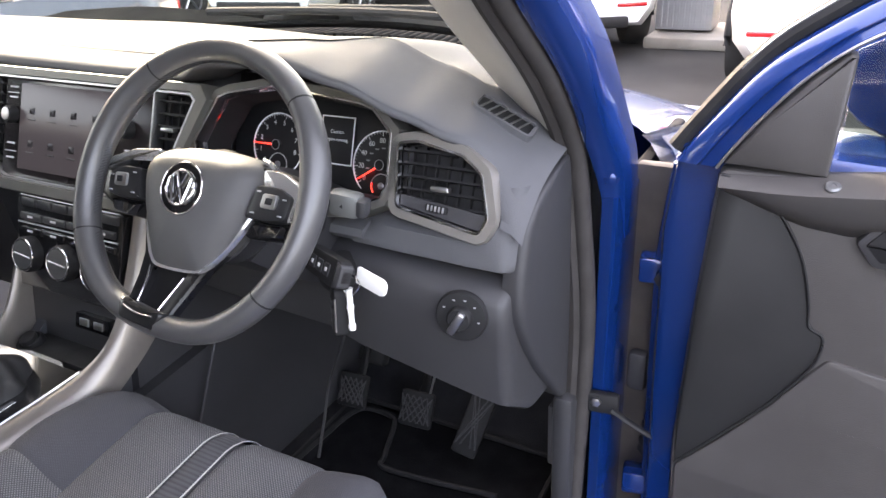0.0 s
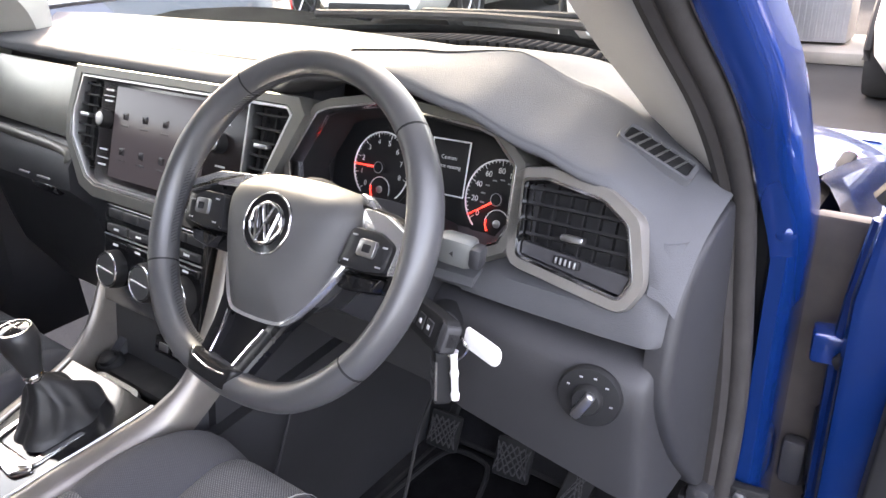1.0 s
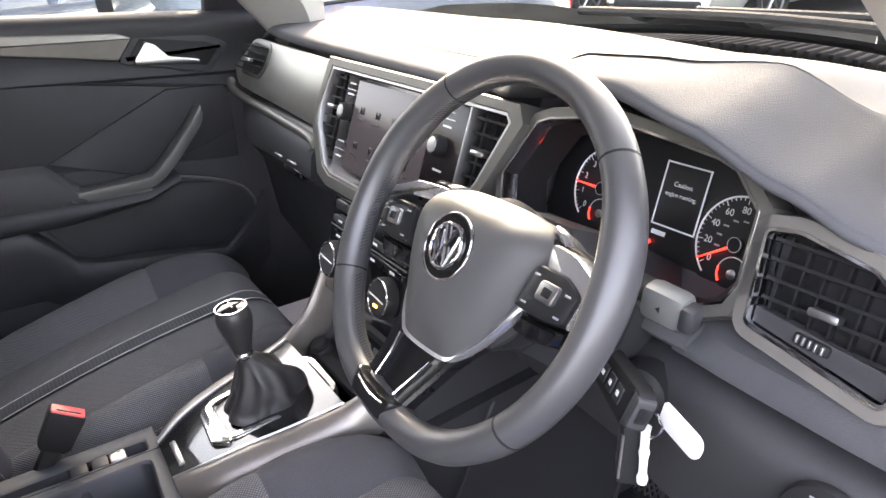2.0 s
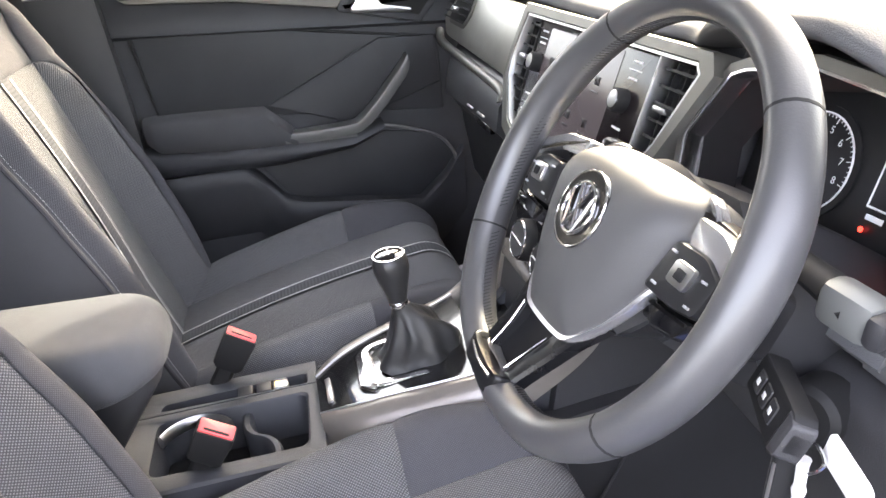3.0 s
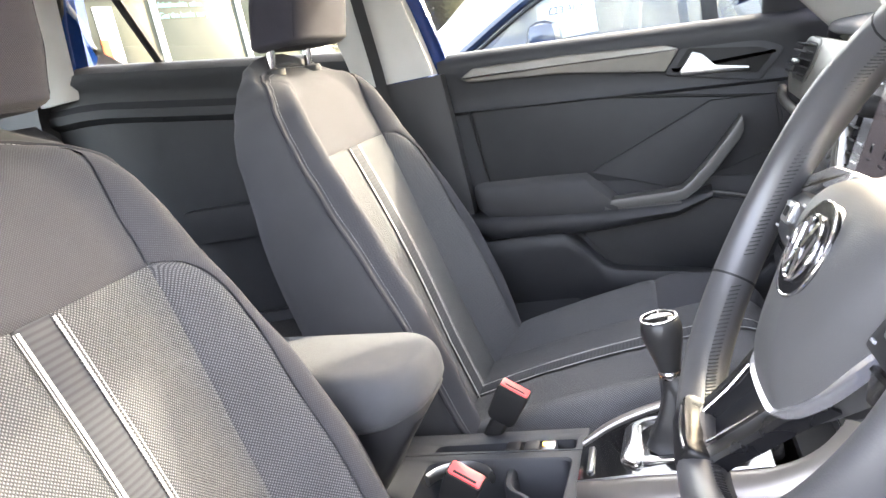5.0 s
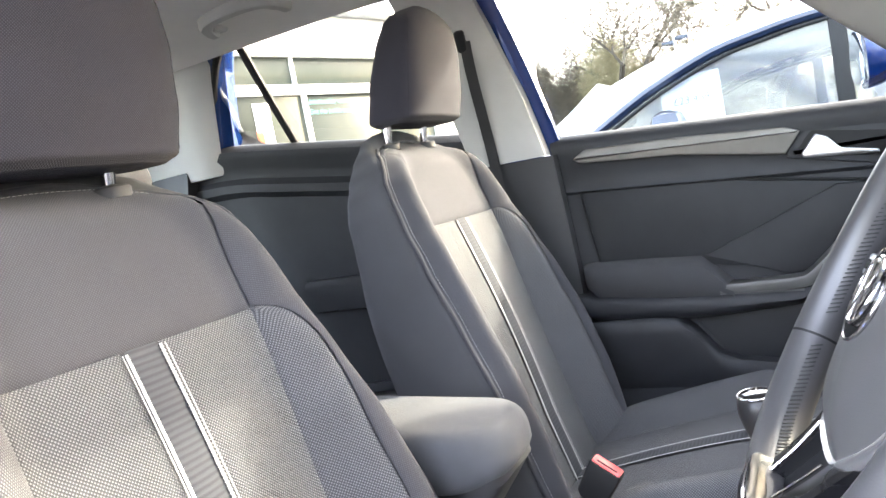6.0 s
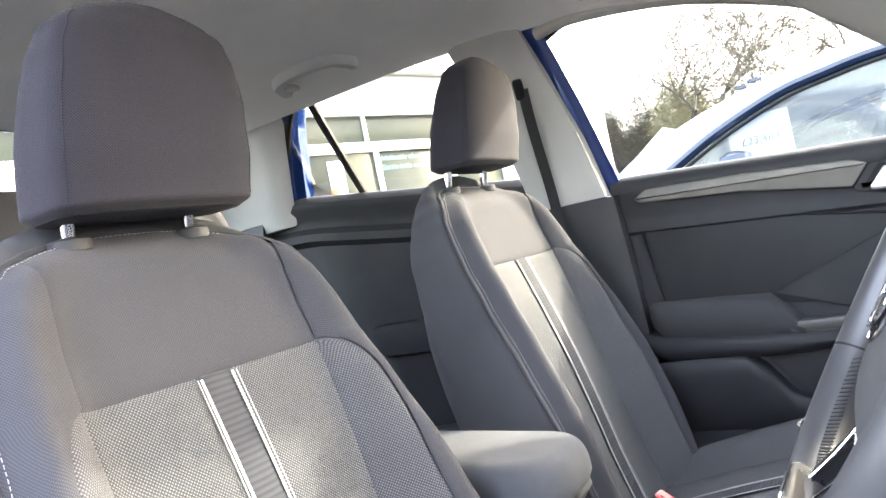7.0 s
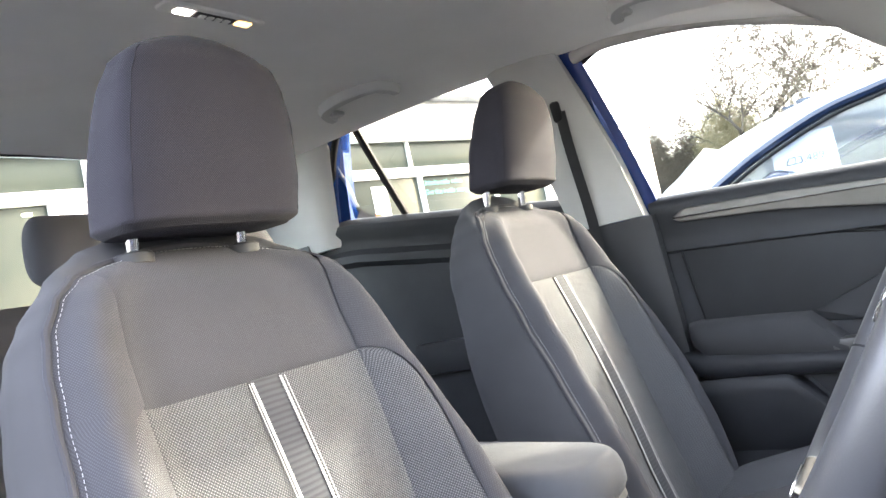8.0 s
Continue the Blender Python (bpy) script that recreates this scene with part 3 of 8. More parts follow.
def table(x, rows):
    for (a, p), (b, q) in zip(rows, rows[1:]):
        if x <= b:
            t = max(0.0, (x - a) / (b - a))
            t = t * t * (3 - 2 * t) * 0.5 + t * 0.5
            return p + (q - p) * t
    return rows[-1][1]


S_TOP, S_INS, S_BOT = 0.524, 0.363, -0.125


def half_width(s):
    return table(s, [(-0.13, 0.212), (-0.03, 0.226), (0.08, 0.232), (0.20, 0.226), (0.28, 0.215), (0.35, 0.204), (0.40, 0.196), (0.44, 0.185), (0.468, 0.169), (0.492, 0.144), (0.508, 0.113), (0.518, 0.080), (S_TOP, 0.048)])


def bolster_rise(s):
    return table(s, [(-0.13, 0.056), (0.02, 0.067), (0.12, 0.066), (0.22, 0.055), (0.30, 0.043), (0.37, 0.031), (0.43, 0.025), (0.48, 0.014), (S_TOP, 0.0)])


def back_depth(x, s):
    a = abs(x)
    w = half_width(s)
    peak = min(0.197, w - 0.030)
    edge = table(s, [(-0.13, 0.042), (0.10, 0.043), (0.20, 0.032), (0.30, 0.014), (0.37, 0.004), (0.45, -0.003), (S_TOP, -0.005)])
    rise = bolster_rise(s)
    d = rise * smoothstep(min(0.112, peak - 0.05), peak, a)
    d += (edge - rise) * smoothstep(peak, w + 0.002, a)
    d -= 0.034 * smoothstep(0.45, S_TOP, s) ** 2
    d += 0.007 * math.sin(math.pi * min(1, max(0, s / 0.36))) * (1 - smoothstep(0.0, 0.12, a))
    return d


def ins_half(s):
    return 0.122 + 0.0105 * smoothstep(0.0, S_INS, s)


def seam_half(s):
    """Where the inner bolster cloth ends, outwards."""
    if s < 0.26:
        return 0.178
    if s > S_INS:
        return 0.1325
    return 0.1325 + 0.0455 * (max(0, 1 - ((s - 0.26) / (S_INS - 0.26)) ** 2.4)) ** (1 / 2.0)


def upper_half(s):
    return min(0.1325 - 0.007 * smoothstep(S_INS, S_TOP, s), half_width(s) - 0.003)


def quilted(surface, lo, hi, v0, v1, nu, nv, groove=0.004):
    """A cloth panel on surface(x, v, lift) between two seams, its edges drawn in."""
    def fn(u, v):
        uu = 0.5 - 0.5 * math.cos(math.pi * u)
        vv = 0.5 - 0.5 * math.cos(math.pi * v)
        s = v0 + (v1 - v0) * vv
        a, b = lo(s), hi(s)
        x = a + (b - a) * uu
        e = min(abs(x - a), abs(b - x), abs(s - v0) * 1.0, abs(v1 - s))
        return surface(x, s, -groove * math.exp(-e / 0.005))
    return patch(fn, nu, nv)


def back_surface(x, s, lift):
    return back_point(x, s, back_depth(x, s) + lift)


L_CUSH = 0.620


def cush_path(v):
    """Length along the cushion from its rear to (y, z, slope)."""
    flat = 0.450
    r = 0.060
    def rise(q):
        return 0.570 + 0.27 * q - 0.14 * q * q
    if v <= flat:
        return -0.440 + v, rise(v), 0.0
    a = min((v - flat) / r, 1.75)
    rest = max(0.0, v - flat - 1.75 * r)
    y, z = -0.440 + flat + r * math.sin(a), rise(flat) - r * (1 - math.cos(a))
    return y + rest * math.cos(1.75), z - rest * math.sin(1.75), a


def cush_half(v):
    return table(v, [(0.0, 0.205), (0.10, 0.236), (0.30, 0.250), (0.42, 0.245), (0.49, 0.232), (L_CUSH, 0.220)])


def cush_surface(x, v, lift):
    y, z, a = cush_path(v)
    w = cush_half(v)
    d = 0.036 * smoothstep(0.118, 0.200, abs(x)) * (1 - 0.75 * smoothstep(0.36, 0.50, v))
    d -= 0.045 * smoothstep(w - 0.055, w, abs(x)) ** 2
    d += 0.006 * math.sin(math.pi * min(1, v / 0.45)) * (1 - smoothstep(0, 0.13, abs(x))) + lift
    return Vector((XS + x, y + d * math.sin(a), z + d * math.cos(a)))


def dashes(points, length, gap, r, off=Vector((0, 0, 0))):
    """Stitches: short raised threads along a line."""
    bm = bmesh.new()
    pts = [Vector(p) for p in points]
    start = pts[0]
    step = length + gap
    dist = [0.0]
    for a, b in zip(pts, pts[1:]):
        dist.append(dist[-1] + (b - a).length)
    def at(q):
        for k in range(len(pts) - 1):
            if q <= dist[k + 1]:
                return pts[k].lerp(pts[k + 1], (q - dist[k]) / max(1e-9, dist[k + 1] - dist[k]))
        return pts[-1]
    q = 0.0
    verts, faces = [], []
    while q + length < dist[-1]:
        a, b = at(q) + off, at(q + length) + off
        t = (b - a).normalized()
        s = t.orthogonal().normalized()
        w = t.cross(s)
        k = len(verts)
        for p in (a, b):
            for c in range(4):
                verts.append(p + r * (math.cos(c * math.pi / 2) * s + math.sin(c * math.pi / 2) * w))
        faces += [(k + c, k + (c + 1) % 4, k + 4 + (c + 1) % 4, k + 4 + c) for c in range(4)] + [(k + 3, k + 2, k + 1, k), (k + 4, k + 5, k + 6, k + 7)]
        q += step
    me = bpy.data.meshes.new("tmp")
    me.from_pydata(verts, [], faces)
    bm.from_mesh(me)
    bpy.data.meshes.remove(me)
    return bm


def shell_ring(n=90):
    """The outer seam of the backrest's front, round from one lower corner to the other."""
    side = []
    for i in range(n):
        k = i / (n - 1)
        s = S_BOT + (S_TOP - S_BOT) * (1 - (1 - k) ** 1.6)
        side.append((half_width(s), s))
    w = half_width(S_TOP)
    top = [(-w + 2 * w * k / 6, S_TOP + 0.002 * math.sin(math.pi * k / 6)) for k in range(1, 6)]
    return [(-x, s) for x, s in side] + top + side[::-1]


def rear_depth(s):
    """How far the back of the seat lies behind the front plane."""
    return table(s, [(S_BOT, -0.122), (0.12, -0.124), (0.25, -0.120), (0.41, -0.096), (0.47, -0.080), (S_TOP, -0.070)])


def front_seat():
    seat = thing("front_seat", (XS, -0.2, 0.36), "grey cloth front seat with pale woven centre and dark stripe", "seat", "front seats")
    back = part("backrest", quilted(back_surface, lambda s: -ins_half(s), lambda s: -0.0195, S_BOT, S_INS, 16, 40), FAB_MESH, seat, "pale grey woven backrest centre", 180)
    part("centre_panel", quilted(back_surface, lambda s: 0.0195, ins_half, S_BOT, S_INS, 16, 40), FAB_MESH, back, "pale grey woven cloth", 180)
    part("stripe", quilted(back_surface, lambda s: -0.0165, lambda s: 0.0165, S_BOT, S_INS, 6, 40, 0.001), FAB_STRIPE, back, "dark ribbed centre stripe", 180)
    for e in (-1, 1):
        part("stripe_edge", patch(lambda u, v: back_surface(e * 0.018 + (u - 0.5) * 0.0034, S_BOT + (S_INS - S_BOT - 0.003) * v, 0.0008 + 0.0006 * math.sin(math.pi * u)), 4, 40), THREAD, back, "white woven edge line", 180)
        part("stripe_edge", patch(lambda u, v: back_surface(e * 0.0225 + (u - 0.5) * 0.0015, S_BOT + (S_INS - S_BOT - 0.003) * v, 0.0016), 2, 40), THREAD, back, "", 180)
        lo, hi = (lambda s: -seam_half(s), lambda s: -ins_half(s)) if e < 0 else (ins_half, seam_half)
        part("bolster", quilted(back_surface, lo, hi, S_BOT, S_INS, 16, 48), FAB_BOLSTER, back, "dark woven side bolster", 180)
        inner = lambda s: seam_half(s) if s < S_INS else upper_half(s)
        lo, hi = (lambda s: -half_width(s), lambda s: -inner(s)) if e < 0 else (inner, half_width)
        part("shoulder", quilted(back_surface, lo, hi, S_BOT, S_TOP, 14, 70, 0.0012), FAB_PLAIN, back, "plain dark grey outer cloth", 180)
    part("upper_panel", quilted(back_surface, lambda s: -upper_half(s), upper_half, S_INS, S_TOP, 24, 24), FAB_PLAIN, back, "plain dark grey upper cloth", 180)
    part("backing", patch(lambda u, v: back_surface((2 * u - 1) * (half_width(S_BOT + (S_TOP - S_BOT - 0.005) * v) - 0.003), S_BOT + (S_TOP - S_BOT - 0.005) * v, -0.0055), 40, 60), FAB_BACK, back, "", 180)
    ring = shell_ring()
    rings = []
    for grow, f in ((-0.002, 0.0), (0.002, 0.02), (0.0055, 0.10), (0.0080, 0.30), (0.0085, 0.55), (0.0070, 0.78), (0.0, 0.92), (-0.016, 0.99), (-0.050, 1.02)):
        row = []
        for x, s in ring:
            k = 1 + grow / 0.20
            d0 = back_depth(x, s) - 0.001
            lift = 0.018 * math.sin(math.pi * min(1.0, f * 1.25)) * smoothstep(0.47, S_TOP, s) if f < 0.8 else 0.0
            row.append(back_point(x * k, 0.20 + (s - 0.20) * (1 + grow / 0.32) + lift, d0 + (rear_depth(s) - d0) * f))
        rings.append(row)
    shell = loft(rings, True, False)
    bmesh.ops.contextual_create(shell, geom=[e for e in shell.edges if e.is_boundary and all((v.co - back_point(0, 0.20, -0.10)).dot(Vector((0, 0.9613, 0.2756))) < 0.025 for v in e.verts)])
    part("seat_shell", shell, FAB_BACK, seat, "dark cloth sides and back", 60)
    edge = [back_point(x * 1.004, s * 1.001, back_depth(x, s) - 0.001) for x, s in ring]
    part("piping", tube(edge, 0.0036, 8, 160), FAB_PLAIN, back)
    part("stitching", dashes([back_point(x * 0.972, s - 0.005 * smoothstep(0.46, S_TOP, s), back_depth(x * 0.972, s - 0.005 * smoothstep(0.46, S_TOP, s)) + 0.0006) for x, s in ring], 0.0032, 0.0020, 0.00036), DIM_PRINT, back, "white seam stitches")
    # cushion
    cush = part("seat_cushion", quilted(cush_surface, lambda v: -0.128, lambda v: -0.0195, 0.0, 0.53, 14, 44), FAB_BOLSTER, seat, "woven seat cushion centre", 180)
    part("centre_panel", quilted(cush_surface, lambda v: 0.0195, lambda v: 0.128, 0.0, 0.53, 14, 44), FAB_BOLSTER, cush, "", 180)
    part("stripe", quilted(cush_surface, lambda v: -0.0165, lambda v: 0.0165, 0.0, 0.53, 6, 44, 0.001), FAB_STRIPE, cush, "dark ribbed centre stripe", 180)
    part("front_panel", quilted(cush_surface, lambda v: -0.128, lambda v: 0.128, 0.53, L_CUSH, 20, 10), FAB_PLAIN, cush, "", 180)
    for e in (-1, 1):
        part("stripe_edge", patch(lambda u, v: cush_surface(e * 0.018 + (u - 0.5) * 0.0024, 0.53 * v, 0.0008 + 0.0006 * math.sin(math.pi * u)), 4, 40), THREAD, cush, "white woven edge line", 180)
        lo, hi = (lambda v: -cush_half(v), lambda v: -0.128) if e < 0 else (lambda v: 0.128, cush_half)
        part("bolster", quilted(cush_surface, lo, hi, 0.0, 0.335, 14, 36), FAB_BOLSTER, cush, "dark woven cushion side", 180)
        part("front_corner", quilted(cush_surface, lo, hi, 0.335, L_CUSH, 14, 26), FAB_PLAIN, cush, "plain dark cushion corner", 180)
        edge = [cush_surface(e * (cush_half(v) - 0.004), v, 0.002) for v in (L_CUSH * i / 60 for i in range(61))]
        part("stitching", dashes(edge, 0.0055, 0.003, 0.0005), DIM_PRINT, cush)
    part("backing", patch(lambda u, v: cush_surface((2 * u - 1) * (cush_half(L_CUSH * v) - 0.003), L_CUSH * v, -0.0055), 40, 40), FAB_BACK, cush, "", 180)
    side = [(-cush_half(L_CUSH * i / 40), L_CUSH * i / 40) for i in range(41)]
    loop = [(x, v) for x, v in side] + [(-x, v) for x, v in side[::-1]]
    rings = []
    for grow, drop in ((1.0, 0.0), (1.02, 0.015), (1.02, 0.06), (0.98, 0.12)):
        row = []
        for x, v in loop:
            p = cush_surface(x, v, 0)
            row.append(Vector((XS + x * grow, p.y * 1.0, max(0.505 - drop * 0.2, p.z - drop - 0.002) if drop else p.z)))
        rings.append(row)
    part("cushion_side", loft(rings, True, False), FAB_BACK, seat, "dark cloth cushion sides", 60)
    part("seat_base", rbox((XS, -0.19, 0.48), (0.42, 0.40, 0.10), 0.02), HARD_DARK, seat, "black plastic seat base")
    for x in (-0.19, 0.19):
        part("seat_rail", rbox((XS + x, -0.18, 0.40), (0.035, 0.52, 0.06), 0.005), BLACK, seat)
    # headrest
    hc = (XS, -0.580, 1.298)
    head = part("headrest", headrest_mesh(hc), FAB_PLAIN_SHADED, seat, "dark grey padded headrest", 180)
    for e in (-1, 1):
        line = [headrest_point(hc, math.pi / 2 - e * 0.98, -0.96 + 1.72 * i / 30) for i in range(31)]
        part("seam", tube(line, 0.0007, 6, 40), FAB_PLAIN_SHADED, head)
        x = XS + e * 0.066
        part("headrest_post", tube([(x, -0.620, 1.165), (x, -0.606, 1.245)], 0.0068, 12, 2), CHROME, seat, "chrome headrest post")
        part("post_collar", disc((x, -0.618, 1.1725), (0, -0.08, 0.99), [(0.0190, -0.010), (0.0200, -0.0005), (0.0182, 0.0014), (0.010, 0.0022), (0.0078, 0.0040)], 28), HARD_GREY, seat, "plastic post collar")
    return seat


def headrest_point(c, t, b):
    """t round the padding (a quarter turn is the middle of its face), b up it from -1 to 1."""
    hw = table(b, [(-1.0, 0.098), (-0.93, 0.107), (-0.5, 0.108), (0.0, 0.1045), (0.4, 0.097), (0.65, 0.087), (0.82, 0.074), (0.92, 0.060), (0.975, 0.044), (1.0, 0.026)])
    face = table(b, [(-1.0, 0.030), (-0.93, 0.042), (-0.4, 0.053), (0.2, 0.060), (0.6, 0.059), (0.82, 0.052), (0.93, 0.042), (1.0, 0.026)])
    rear = table(b, [(-1.0, -0.050), (-0.93, -0.057), (-0.4, -0.046), (0.2, -0.026), (0.6, -0.008), (0.82, 0.002), (0.93, 0.010), (1.0, 0.020)])
    p = 2 / 4.6
    cx, sy = math.copysign(abs(math.cos(t)) ** p, math.cos(t)), math.copysign(abs(math.sin(t)) ** p, math.sin(t))
    y = (face + rear) / 2 + (face - rear) / 2 * sy
    if sy > 0:
        y -= 0.007 * cx * cx * sy
    sag = 0.010 * cx * cx * smoothstep(0.6, 1.0, b)
    return Vector(c) + Vector((hw * cx, y, 0.096 * b - sag))


def headrest_mesh(c):
    rings = []
    nb, na = 40, 72
    for j in range(nb + 1):
        b = -math.cos(math.pi * j / nb)
        rings.append([headrest_point(c, 2 * math.pi * (i + 0.5) / na, b) for i in range(na)])
    bm = loft(rings)
    girth = [0.0]
    belt_ring = rings[nb // 2]
    for i in range(na):
        girth.append(girth[-1] + (belt_ring[(i + 1) % na] - belt_ring[i]).length)
    bm.verts.index_update()
    lay = bm.loops.layers.uv.new("UVMap")
    for f in bm.faces:
        cols = [lp.vert.index % na for lp in f.loops]
        wrap = len(cols) == 4 and max(cols) - min(cols) > na // 2
        for lp, c in zip(f.loops, cols):
            lp[lay].uv = (girth[na if wrap and c == 0 else c], lp.vert.co.z)
    return bm


passenger_seat = front_seat()
driver_seat = copy_thing(passenger_seat, pose(XS + 0.700, -0.2 + 0.010, 0.36 - 0.028))
for ob in driver_seat.children:
    if ob.name.startswith("headrest"):
        ob.location.z -= 0.014 if "post" not in ob.name else 0.004
    if ob.name.startswith(("seat_cushion", "cushion_side")):
        ob.location += Vector((0, -0.030, 0.040))   # the driver's cushion is cranked up

# ---- dashboard ----
FACE = Plane((0, 0.19, 1.02), (1, 0, 0), (0, 0.39, 1))


def fz(pts, dv=0.0):
    """Outline given as (x, height) on the dashboard's sloping face."""
    return [(x, (z - 1.02) / 0.932 + dv) for x, z in pts]


def grown(pts, d):
    """An outline grown outwards by d (corner by corner, from its middle)."""
    n = len(pts)
    area = sum(pts[i][0] * pts[(i + 1) % n][1] - pts[(i + 1) % n][0] * pts[i][1] for i in range(n))
    sgn = 1 if area > 0 else -1
    out = []
    for i in range(n):
        p, a, b = Vector(pts[i]), Vector(pts[i - 1]), Vector(pts[(i + 1) % n])
        t1, t2 = (p - a).normalized(), (b - p).normalized()
        n1, n2 = Vector((t1.y, -t1.x)) * sgn, Vector((t2.y, -t2.x)) * sgn
        k = 1 + n1.dot(n2)
        out.append(tuple(p + (n1 + n2) / max(0.5, k) * d))
    return out


dash = thing("dashboard", (0, 0.3, 0.6), "dark grey soft dashboard with taupe metal-look trim and air vents", "dashboard")


def top_z(x):
    return table(x, [(-0.72, 1.045), (-0.60, 1.072), (-0.25, 1.066), (0.05, 1.062), (0.17, 1.066), (0.26, 1.094), (0.36, 1.099), (0.45, 1.080), (0.52, 1.052), (0.58, 1.030), (0.62, 1.012), (0.645, 0.998), (0.664, 0.982)])


def lip_y(x):
    return table(x, [(-0.72, 0.235), (-0.5, 0.205), (0.15, 0.200), (0.24, 0.165), (0.46, 0.162), (0.56, 0.170), (0.61, 0.182), (0.648, 0.205), (0.664, 0.285)])


def far_y(x):
    return 0.615 - 0.45 * x * x


def dash_top(u, v):
    x = -0.695 + 1.358 * u
    zt, yl, yf = top_z(x), lip_y(x), far_y(x)
    zf = table(x, [(-0.70, 1.088), (-0.35, 1.062), (0.14, 1.039), (0.35, 1.046), (0.5, 1.038), (0.7, 1.010)])
    hood = smoothstep(0.36, 0.45, x) * (1 - smoothstep(0.555, 0.625, x))
    ry, rz = yl + 0.078 + 0.030 * hood, zt + 0.004 + 0.019 * hood
    prof = [(yf, zf), (yf * 0.60 + ry * 0.40, zf * 0.45 + (rz - 0.004) * 0.55), (ry + 0.014, rz - 0.0025 * hood), (ry, rz), (ry - 0.020, rz - 0.0012 - 0.004 * hood), (yl + 0.012, zt + 0.001), (yl, zt - 0.006), (yl + 0.001, zt - 0.014), (yl + 0.02, zt - 0.019), (yl + 0.07, zt - 0.028)]
    w = smoothstep(0.590, 0.640, x)
    flat = [(yf, zf), (yf * 0.6 + 0.285 * 0.4, zf * 0.6 + (zt + 0.010) * 0.4), (0.300, zt + 0.010), (0.275, zt + 0.007), (0.245, zt + 0.001), (0.215, zt - 0.008), (0.194, zt - 0.018), (0.176, zt - 0.030), (0.160, min(zt - 0.043, 0.957)), (0.150, min(zt - 0.056, 0.941))]
    prof = [(a[0] + (b[0] - a[0]) * w, a[1] + (b[1] - a[1]) * w) for a, b in zip(prof, flat)]
    f = v * (len(prof) - 1)
    k = min(int(f), len(prof) - 2)
    t = f - k
    p0, p1, p2, p3 = prof[max(0, k - 1)], prof[k], prof[k + 1], prof[min(len(prof) - 1, k + 2)]
    y, z = [0.5 * (2 * b + (c - a) * t + (2 * a - 5 * b + 4 * c - d) * t * t + (3 * b - a - 3 * c + d) * t ** 3) for a, b, c, d in zip(p0, p1, p2, p3)]
    return Vector((x, y, z))


pad = part("dash_top", patch(dash_top, 110, 72), SOFT_DASH, dash, "dark grey grained soft top", 60)
# body behind the face
part("dash_body", loft([[Vector((x, y + max(0, abs(x) - 0.5) * 0.25, z)) for y, z in ((0.235, top_z(x) - 0.024), (0.215, 1.0), (0.175, 0.91), (0.150, 0.870), (0.20, 0.84), (0.45, 0.82), (0.45, top_z(x) - 0.03))] for x in (-0.70, -0.6, -0.4, -0.2, 0.0, 0.19)]), SOFT_DASH, dash, "dark grey dashboard body")
part("dash_body", loft([[Vector((x, y + max(0, abs(x) - 0.5) * 0.2, z)) for y, z in ((0.30, top_z(x) - 0.028), (0.30, 0.93), (0.165, 0.918), (0.148, 0.913), (0.144, 0.905), (0.150, 0.898), (0.25, 0.893), (0.45, 0.89), (0.45, top_z(x) - 0.03))] for x in (0.19, 0.3, 0.4, 0.47)]), SOFT_DASH, dash)
part("dash_body", loft([[Vector((x, y + dy, z)) for y, z in ((top, top_z(x) - 0.030), (mid, 0.975), (low, 0.945), (foot, 0.922), (0.139, 0.905), (0.140, 0.897), (0.148, 0.892), (0.25, 0.889), (0.45, 0.885), (0.45, top_z(x) - 0.03))] for x, dy, top, mid, low, foot in ((0.455, 0.008, 0.30, 0.30, 0.250, 0.175), (0.485, 0.006, 0.29, 0.28, 0.215, 0.150), (0.508, 0.004, 0.240, 0.215, 0.190, 0.1455), (0.56, 0.002, 0.225, 0.205, 0.185, 0.1445), (0.60, 0.0, 0.215, 0.200, 0.180, 0.1445), (0.620, 0.0, 0.205, 0.186, 0.162, 0.1445), (0.630, 0.0, 0.205, 0.181, 0.155, 0.1445), (0.640, 0.0, 0.205, 0.181, 0.155, 0.1445), (0.648, 0.003, 0.205, 0.181, 0.155, 0.1445), (0.653, 0.010, 0.205, 0.181, 0.155, 0.1445), (0.656, 0.03, 0.205, 0.181, 0.155, 0.1445))]), SOFT_DASH, dash)

# passenger side: taupe panel, vent, silver line, glove box
taupe_out = round_poly(fz([(-0.698, 0.992), (-0.602, 1.052), (-0.232, 1.044), (-0.243, 0.957), (-0.262, 0.947), (-0.655, 0.962)]), 0.02)
panel = part("trim_panel", plate(FACE, taupe_out, 0.03, 0.012, 0.004), TAUPE, dash, "taupe satin trim panel")
part("trim_line", tube([FACE.at(*p, 0.013) for p in fz([(-0.700, 0.965), (-0.655, 0.948), (-0.45, 0.938), (-0.27, 0.930), (-0.245, 0.915)])], 0.008, 10, 30), TAUPE_DARK, dash, "satin grey lower edge of the panel")
glove = part("glove_box", loft([[Vector((x, y + max(0, abs(x) - 0.55) * 0.3, z)) for y, z in ((0.168, 0.950), (0.150, 0.943), (0.128, 0.915), (0.122, 0.880), (0.150, 0.845), (0.165, 0.72), (0.22, 0.62), (0.40, 0.60), (0.40, 0.93))] for x in (-0.695, -0.55, -0.40, -0.235)]), HARD_DARK, dash, "dark plastic glove box")
for q, w_ in ((-0.36, 0.03), (-0.30, 0.035)):
    part("latch_line", rbox((q, 0.118, 0.893), (w_, 0.004, 0.003), 0.001, (0, 0, 0)), SILVER, glove)
part("glove_latch", rbox((-0.32, 0.133, 0.873), (0.075, 0.02, 0.022), 0.006, (20, 0, 0)), PIANO, glove)


